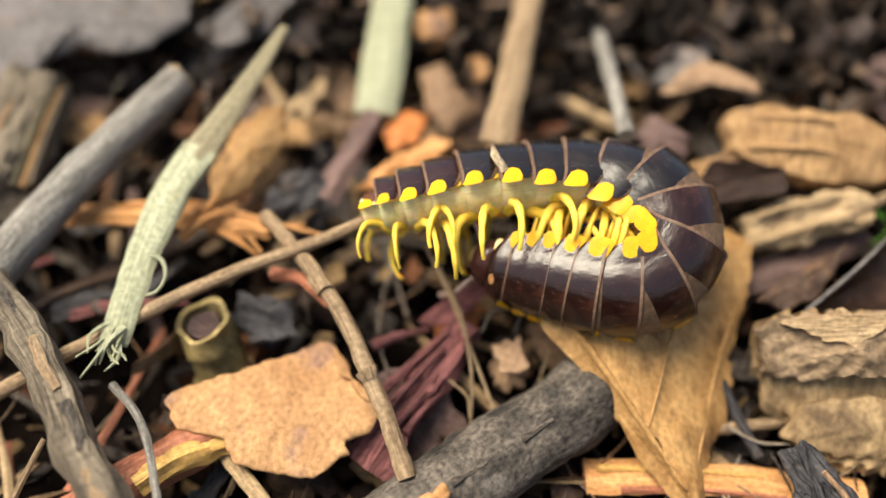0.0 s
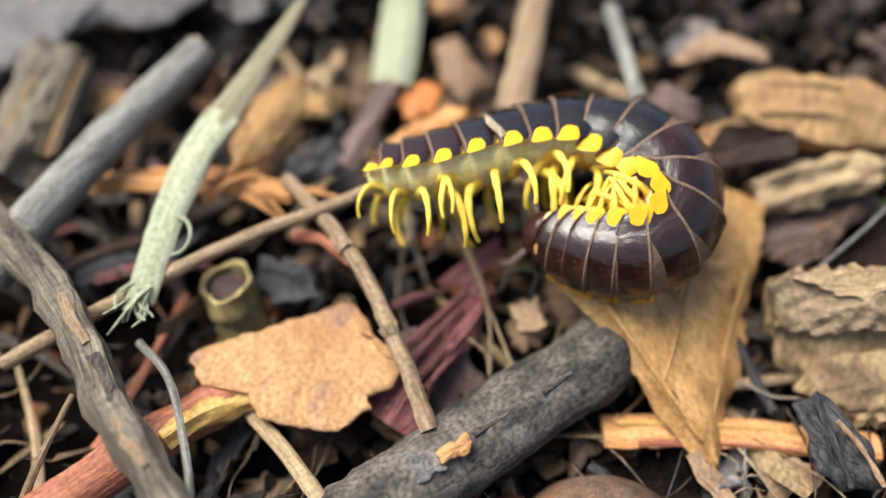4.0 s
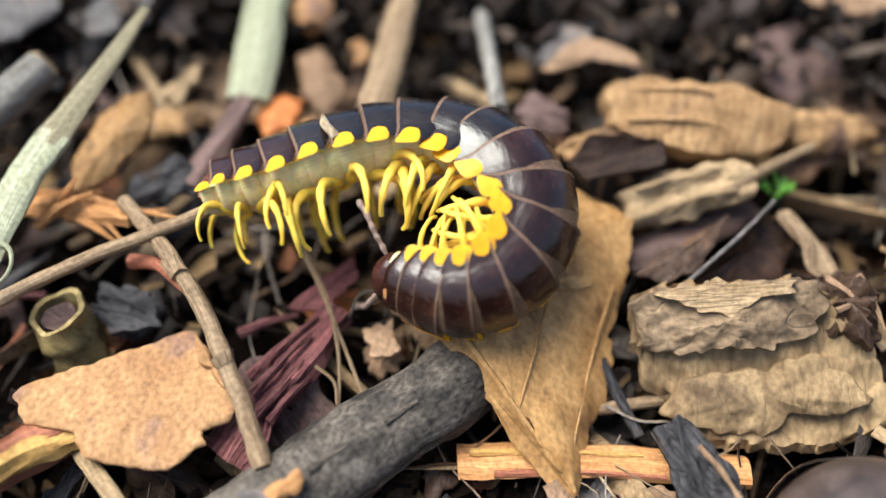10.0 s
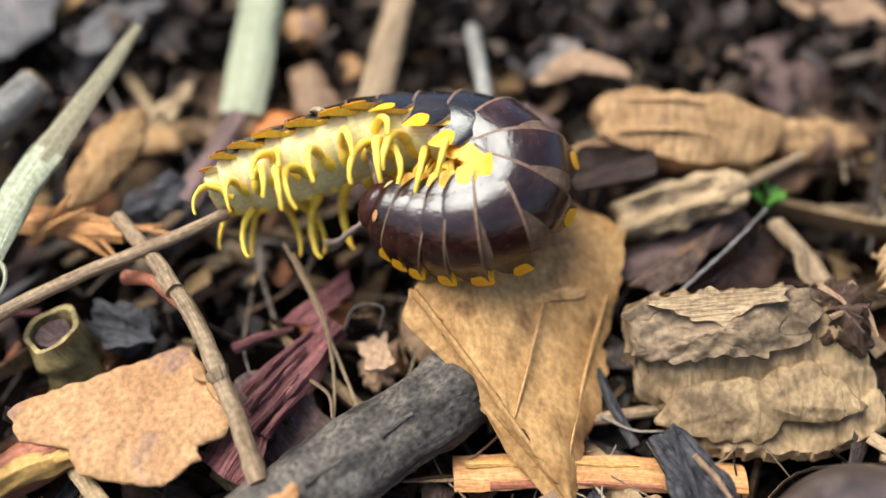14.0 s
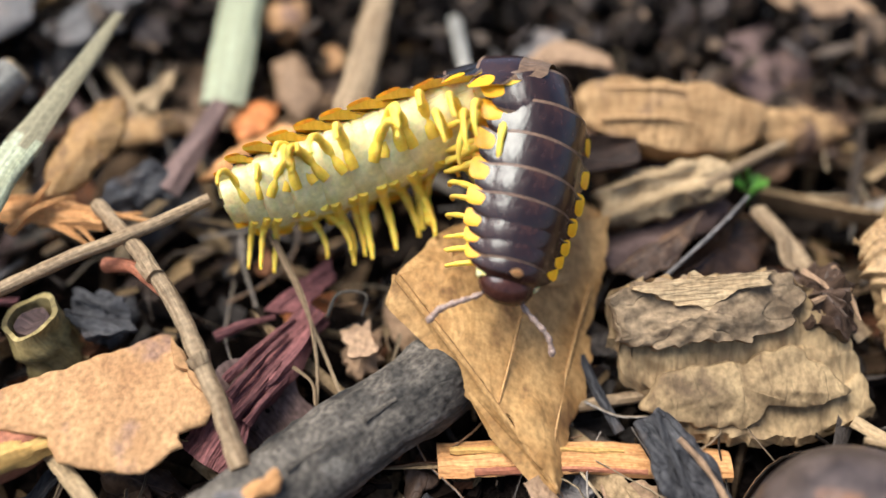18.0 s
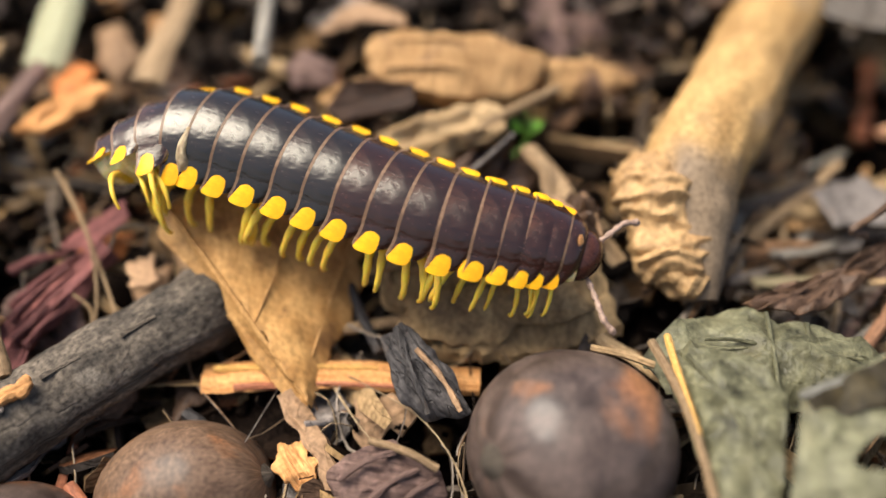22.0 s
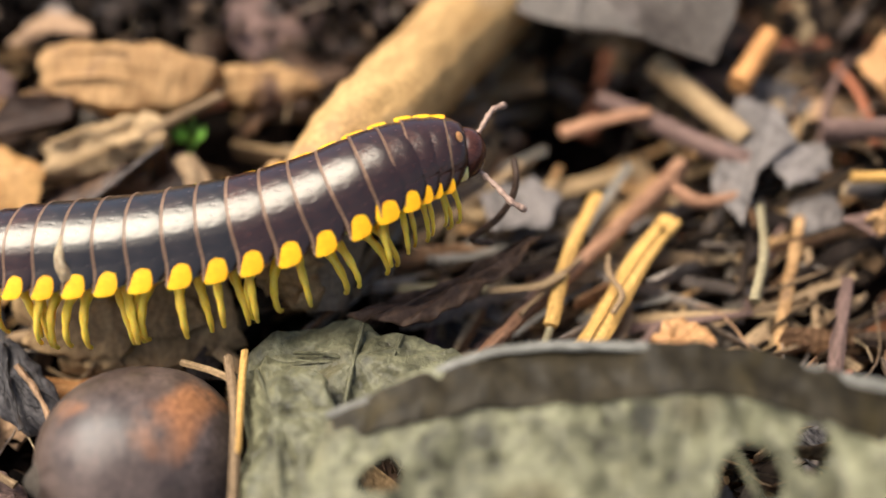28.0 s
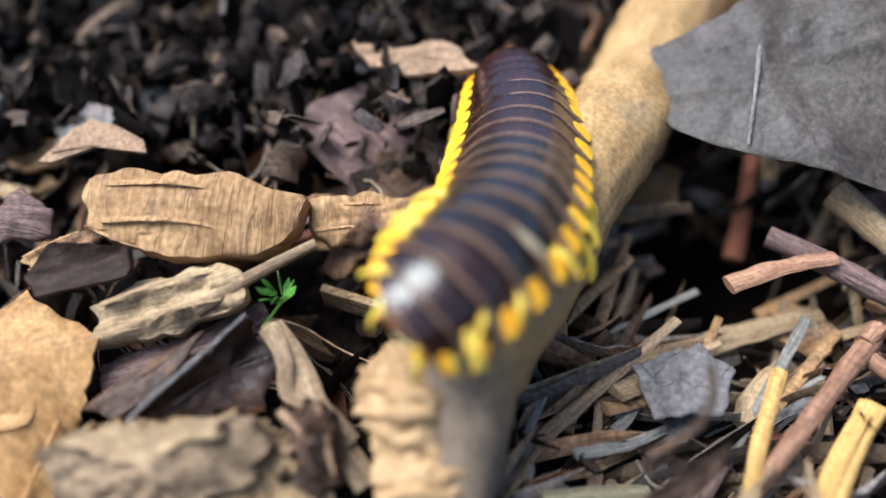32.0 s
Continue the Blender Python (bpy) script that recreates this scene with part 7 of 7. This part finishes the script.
def ring_frames(knots):
    """Poses of the rings from head to tail along one spine."""
    c = curve(knots, 120)
    pos, back = c[:, :3], c[:, 3:]
    run = np.r_[0, np.cumsum(np.linalg.norm(np.diff(pos, axis=0), axis=1))]
    out = []
    for k in PLACE:
        s = run[-1] * (1 - k)
        p = np.array([np.interp(s, run, pos[:, i]) for i in range(3)])
        e = 0.12
        ahead = np.array([np.interp(min(run[-1], s + e), run, pos[:, i]) - np.interp(max(0, s - e), run, pos[:, i]) for i in range(3)])
        d = np.array([np.interp(s, run, back[:, i]) for i in range(3)])
        ahead /= np.linalg.norm(ahead)
        d -= ahead * (d @ ahead)
        d /= np.linalg.norm(d)
        right = np.cross(ahead, d)
        m = Matrix.Identity(4)
        for i in range(3):
            m[i][0], m[i][1], m[i][2], m[i][3] = right[i], ahead[i], d[i], p[i] * CM
        out.append(m)
    return out


def shell_point(a, k=1.0):
    """A point of the back's arch at the angle a from its crest; the sides flare outwards."""
    flare = max(0.0, (abs(a) - 62) / 40) ** 1.6
    r = radians(a)
    return (0.38 + 0.11 * flare) * math.sin(r) * k, (0.285 * math.cos(r) + 0.01 + 0.06 * flare) * k


def tergite_data(length=0.34, rows=None, bands=(0, 1, 2, 3, 8, 9)):
    """The back plate of a ring: an arched shell with flared sides, a tucked front and a raised rear band."""
    cols, verts, uvs, faces, index = 26, [], [], [], []
    rows = rows or ((0.98, 0.7), (0.74, 0.83), (0.6, 0.86), (0.5, 0.89), (0.4, 0.945), (0.2, 0.995), (-0.1, 1.03), (-0.35, 1.035), (-0.44, 1.045), (-0.505, 1.05), (-0.53, 0.96), (-0.35, 0.94), (0.7, 0.72))
    for y, k in rows:
        for i in range(cols + 1):
            a = -105 + 210 * i / cols
            x, z = shell_point(a, k)
            side = max(0.0, (abs(a) - 66) / 36)
            lean = -0.045 * side ** 1.3 if -0.3 < y < 0.6 else -0.07 * side ** 1.3
            verts.append((x, y * length * (1 - 0.3 * side) + lean, z))
            uvs.append((radians(a) * 0.4, y * length))
    w = cols + 1
    for r in range(len(rows) - 1):
        for i in range(cols):
            faces.append((r * w + i, r * w + i + 1, (r + 1) * w + i + 1, (r + 1) * w + i))
            flank = abs(-105 + 210 * (i + 0.5) / cols) > 86
            index.append(3 if r == len(rows) - 2 or flank and r in (0, 1, 2, len(rows) - 3) else (2 if r in (0, 1, 2, 3) else 1) if r in bands else 0)
    for j in (0, cols):
        faces.append(tuple(r * w + j for r in range(len(rows))))
        index.append(3)
    return verts, faces, uvs, index


def keel_data(side):
    """The yellow side lobe: a rounded swelling on the hind half of the flared margin, rounded off up the back."""
    verts, uvs, faces = [], [], []
    nu, nv = 9, 9
    for layer in (1, 0):
        for i in range(nu):
            w = i / (nu - 1)
            a = 110 - 42 * w
            half = 0.088 * (1 - w ** 2.6) ** 0.5 * (0.82 + 0.18 * min(1, w * 4)) + 0.003
            for j in range(nv):
                v = 2 * j / (nv - 1) - 1
                puff = 0.014 * (1 - v * v) ** 0.6 * (1 - w ** 3) if layer else -0.05
                x, z = shell_point(a, 1.0)
                n = (math.sin(radians(a)), math.cos(radians(a)))
                out = 0.022 * (1 - w) ** 2
                x, z = x + n[0] * (puff + 0.006) + out, z + n[1] * (puff + 0.006)
                verts.append((side * x, -0.075 + v * half - 0.03 * (1 - w), z))
                uvs.append((w * 0.4, v * half))
    m = nu * nv
    for layer in (0, 1):
        for i in range(nu - 1):
            for j in range(nv - 1):
                q = (layer * m + i * nv + j, layer * m + i * nv + j + 1, layer * m + (i + 1) * nv + j + 1, layer * m + (i + 1) * nv + j)
                faces.append(q if (layer == 0) == (side > 0) else q[::-1])
    rim = [i * nv for i in range(nu)] + [(nu - 1) * nv + j for j in range(1, nv)] + [i * nv + nv - 1 for i in reversed(range(nu - 1))] + [j for j in reversed(range(1, nv - 1))]
    for a, b in zip(rim, rim[1:] + rim[:1]):
        faces.append((a, b, b + m, a + m))
    return verts, faces, uvs


def belly_data(length=0.33):
    verts, uvs, faces = [], [], []
    rows = ((0.5, 0.9), (0.4, 0.97), (0.15, 1.0), (0.05, 0.96), (-0.02, 1.0), (-0.3, 1.0), (-0.42, 0.96), (-0.5, 0.9))
    sides = 24
    for y, k in rows:
        for j in range(sides):
            a = 2 * math.pi * j / sides
            z = 0.22 * math.sin(a)
            verts.append((0.37 * math.cos(a) * k, y * length, (z if z > 0 else z * 1.1) * k - 0.02))
            uvs.append((a * 0.3, y * length))
    for r in range(len(rows) - 1):
        for j in range(sides):
            k = (j + 1) % sides
            faces.append((r * sides + j, r * sides + k, (r + 1) * sides + k, (r + 1) * sides + j))
    faces += [tuple(range(sides)), tuple(range((len(rows) - 1) * sides, len(rows) * sides))]
    return verts, faces, uvs


def leg_data(side):
    """A slender jointed leg that arches outwards and hangs down to a fine claw."""
    pts = [(0, 0, 0.0), (0.09, 0, 0.012), (0.2, 0.008, 0.02), (0.31, 0.015, -0.02), (0.375, 0.012, -0.11), (0.395, 0, -0.21), (0.38, -0.015, -0.285), (0.35, -0.025, -0.325)]
    v, f, u = tube_data([(side * x, y, z) for x, y, z in pts], 0.046, 0.015, sides=8, rings=24, rough=0.0, up=(0, 1, 0))
    v = np.array(v)
    c = curve([(side * x, y, z) for x, y, z in pts], 24)
    for i in range(24):
        knee = 0.86 + 0.26 * abs(math.sin(math.pi * 4.5 * i / 23))
        v[i * 8:i * 8 + 8] = c[i] + (v[i * 8:i * 8 + 8] - c[i]) * knee
    return v.tolist(), f, u


def mesh_of(name, data, mat):
    ob = finish(name, data[0], data[1], data[2], mat, origin=(0, 0, 0), indices=data[3] if len(data) > 3 else None)
    me = ob.data
    bpy.data.objects.remove(ob)
    return me


def child(name, mesh, parent, place=(0, 0, 0), label=""):
    ob = new(name, mesh)
    ob.parent = parent
    ob.location = Vector(place) * CM
    return tagged(ob, label) if label else ob


LEGS = []
RING_OBJECTS = []


def millipede():
    body = tagged(new("millipede"), "glossy dark brown millipede with yellow side spots and yellow legs", "millipede")
    body.empty_display_size = 0.01
    dark, brown = mesh_of("back_plate", tergite_data(), [SHELL, BAND, TUCK, LEG_YELLOW]), mesh_of("back_plate", tergite_data(), [BROWN_SHELL, BAND, TUCK, LEG_YELLOW])
    collar = mesh_of("collar", tergite_data(rows=((0.62, 0.3), (0.6, 0.55), (0.52, 0.75), (0.38, 0.9), (0.2, 0.97), (0, 1.0), (-0.3, 1.01), (-0.42, 1.018), (-0.5, 1.016), (-0.52, 0.97), (0.3, 0.7)), bands=(7, 8)), [BROWN_SHELL, BAND, TUCK, BELLY])
    rump = mesh_of("tail_plate", tergite_data(rows=((0.74, 0.85), (0.5, 0.96), (0.2, 1.0), (-0.1, 0.95), (-0.3, 0.82), (-0.48, 0.62), (-0.6, 0.38), (-0.65, 0.15), (-0.5, 0.12), (0.5, 0.72)), bands=()), [TAIL_SHELL, BAND, TUCK, BELLY])
    keels = [mesh_of("side_keel", keel_data(s), YELLOW) for s in (-1, 1)]
    belly = mesh_of("underside", belly_data(), BELLY)
    legs = [mesh_of("leg", leg_data(s), LEG_YELLOW) for s in (-1, 1)]
    width = [0.68, 0.75, 0.81, 0.86, 0.91, 0.95, 0.98, 1, 1.01, 1.02, 1.02, 1.02, 1.02, 1.02, 1.01, 0.98, 0.92, 0.82, 0.58]
    for k in range(RINGS):
        ring = child("body_ring", collar if k == 0 else rump if k == RINGS - 1 else brown if k < 9 or k > 14 else dark, body)
        long = (STEP[max(0, k - 1)] + STEP[min(k, len(STEP) - 1)]) / 2 / 68
        ring.scale = (width[k], max(0.62, min(1.05, long * 1.02)), width[k])
        RING_OBJECTS.append(ring)
        child("underside", belly, ring)
        for s in (0, 1):
            child("side_keel", keels[s], ring).scale = (1, 1.5 if k == 0 else 1.2 if k < 5 else 1.0, 1)
        if 0 < k < RINGS - 1:
            for s in (0, 1):
                for q, y in enumerate((0.075, -0.085)):
                    leg = child("leg", legs[s], ring, ((-1, 1)[s] * 0.12, y, -0.235))
                    leg.scale = (1.06, 1.15, 1.1) if k > 10 else (1.04, 1, 1.05)
                    LEGS.append((leg, k, s, q))
    head_ring = RING_OBJECTS[0]
    prof = [(-0.12, 0.2), (0.0, 0.3), (0.1, 0.31), (0.2, 0.27), (0.27, 0.19), (0.3, 0.1), (0.31, 0.02)]
    v, f, u = lathe_data(prof, (0, 1, -0.55), (0, 0.1, -0.03), 24, 0.0)
    v = [(x, y, -0.04 + (z + 0.04) * 0.85) for x, y, z in v]
    head = finish("head", v, f, u, HEAD, head_ring, origin=(0, 0, 0))
    head.location = (0, 0, 0)
    tagged(head, "rounded reddish brown head")
    for s in (-1, 1):
        pts = [(s * 0.14, 0.24, -0.1), (s * 0.3, 0.38, -0.14), (s * 0.46, 0.5, -0.14), (s * 0.62, 0.62, -0.18), (s * 0.72, 0.8, -0.26)]
        v, f, u = tube_data(pts, 0.034, 0.04, sides=8, rings=36, rough=0.12, wide=((0, 0.1, 0.14, 0.26, 0.3, 0.42, 0.46, 0.58, 0.62, 0.76, 0.8, 0.95, 1), (0.8, 1.1, 0.7, 1.15, 0.7, 1.15, 0.7, 1.15, 0.7, 1.2, 0.75, 1.2, 0.6)))
        ant = finish("antenna", v, f, u, ANTENNA, head_ring, origin=(0, 0, 0))
        ant.location = (0, 0, 0)
        tagged(ant, "jointed grey-brown antenna")
    patch = finish("orange_mark", *lathe_data([(0, 0.075), (0.012, 0.06), (0.018, 0.02)], (0, 0.75, 0.65), (0, 0.122, 0.252), 16), ORANGE_WOOD, head_ring, origin=(0, 0, 0))
    patch.location = (0, 0, 0)
    hurt = RING_OBJECTS[13]
    pts = [(0.42, -0.13, 0.06), (0.37, -0.17, 0.15), (0.28, -0.18, 0.22), (0.18, -0.17, 0.27)]
    scar = finish("scar", *tube_data(pts, 0.055, 0.02, sides=10, rings=18, rough=0.35, flat=0.5), SCAR, hurt, origin=(0, 0, 0))
    scar.location = (0, 0, 0)
    tagged(scar, "pale healed wound between two rings")


millipede()


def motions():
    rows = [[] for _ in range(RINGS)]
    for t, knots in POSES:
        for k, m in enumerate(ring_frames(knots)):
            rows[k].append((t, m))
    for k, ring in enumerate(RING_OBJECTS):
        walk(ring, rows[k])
    for leg, k, s, q in LEGS:
        home = leg.location.copy()
        side = (-1, 1)[s]
        steps = []
        t = 0.0
        while t <= 32.01:
            swing = 12 if t < 16 else 22
            phase = 2 * math.pi * (t / (1.4 if t >= 16 else 3.5) + k * 0.2 + q * 0.11 + s * 0.08) + 0.7 * math.sin(k * 2.3 + q)
            lean = swing * math.sin(phase)
            lift = (swing * 0.5) * max(0, math.cos(phase))
            splay = (18 + (42 * min(1, max(0, (t - 29.5) / 1.5)) if k > 11 else 0)) * min(1, max(0, (t - 28) / 1.2)) + (12 * min(1, max(0, 15 - t)) if k < 11 else 16 * min(1, max(0, t - 13.8), max(0, 21.6 - t)))
            steps.append((t, pose(*home, 0, -side * (lift + splay + (9 if k < 11 else 9 + 14 * min(1, max(0, 15 - t))) * math.sin(k * 5.1 + q * 2.3 + s)), lean + (8 if k < 11 else 24 + 16 * min(1, max(0, 15 - t))) * math.sin(k * 1.9 + q * 1.1 + s * 2) - side * (5.5 * min(1, max(0, 15 - t)) + 9 * min(1, max(0, (t - 29) / 2))) * max(0, k - 12))))
            t = round(t + (0.35 if t >= 16 else 1.0), 3)
        if steps[-1][0] < 32:
            steps.append((32.0, steps[-1][1]))
        walk(leg, steps)


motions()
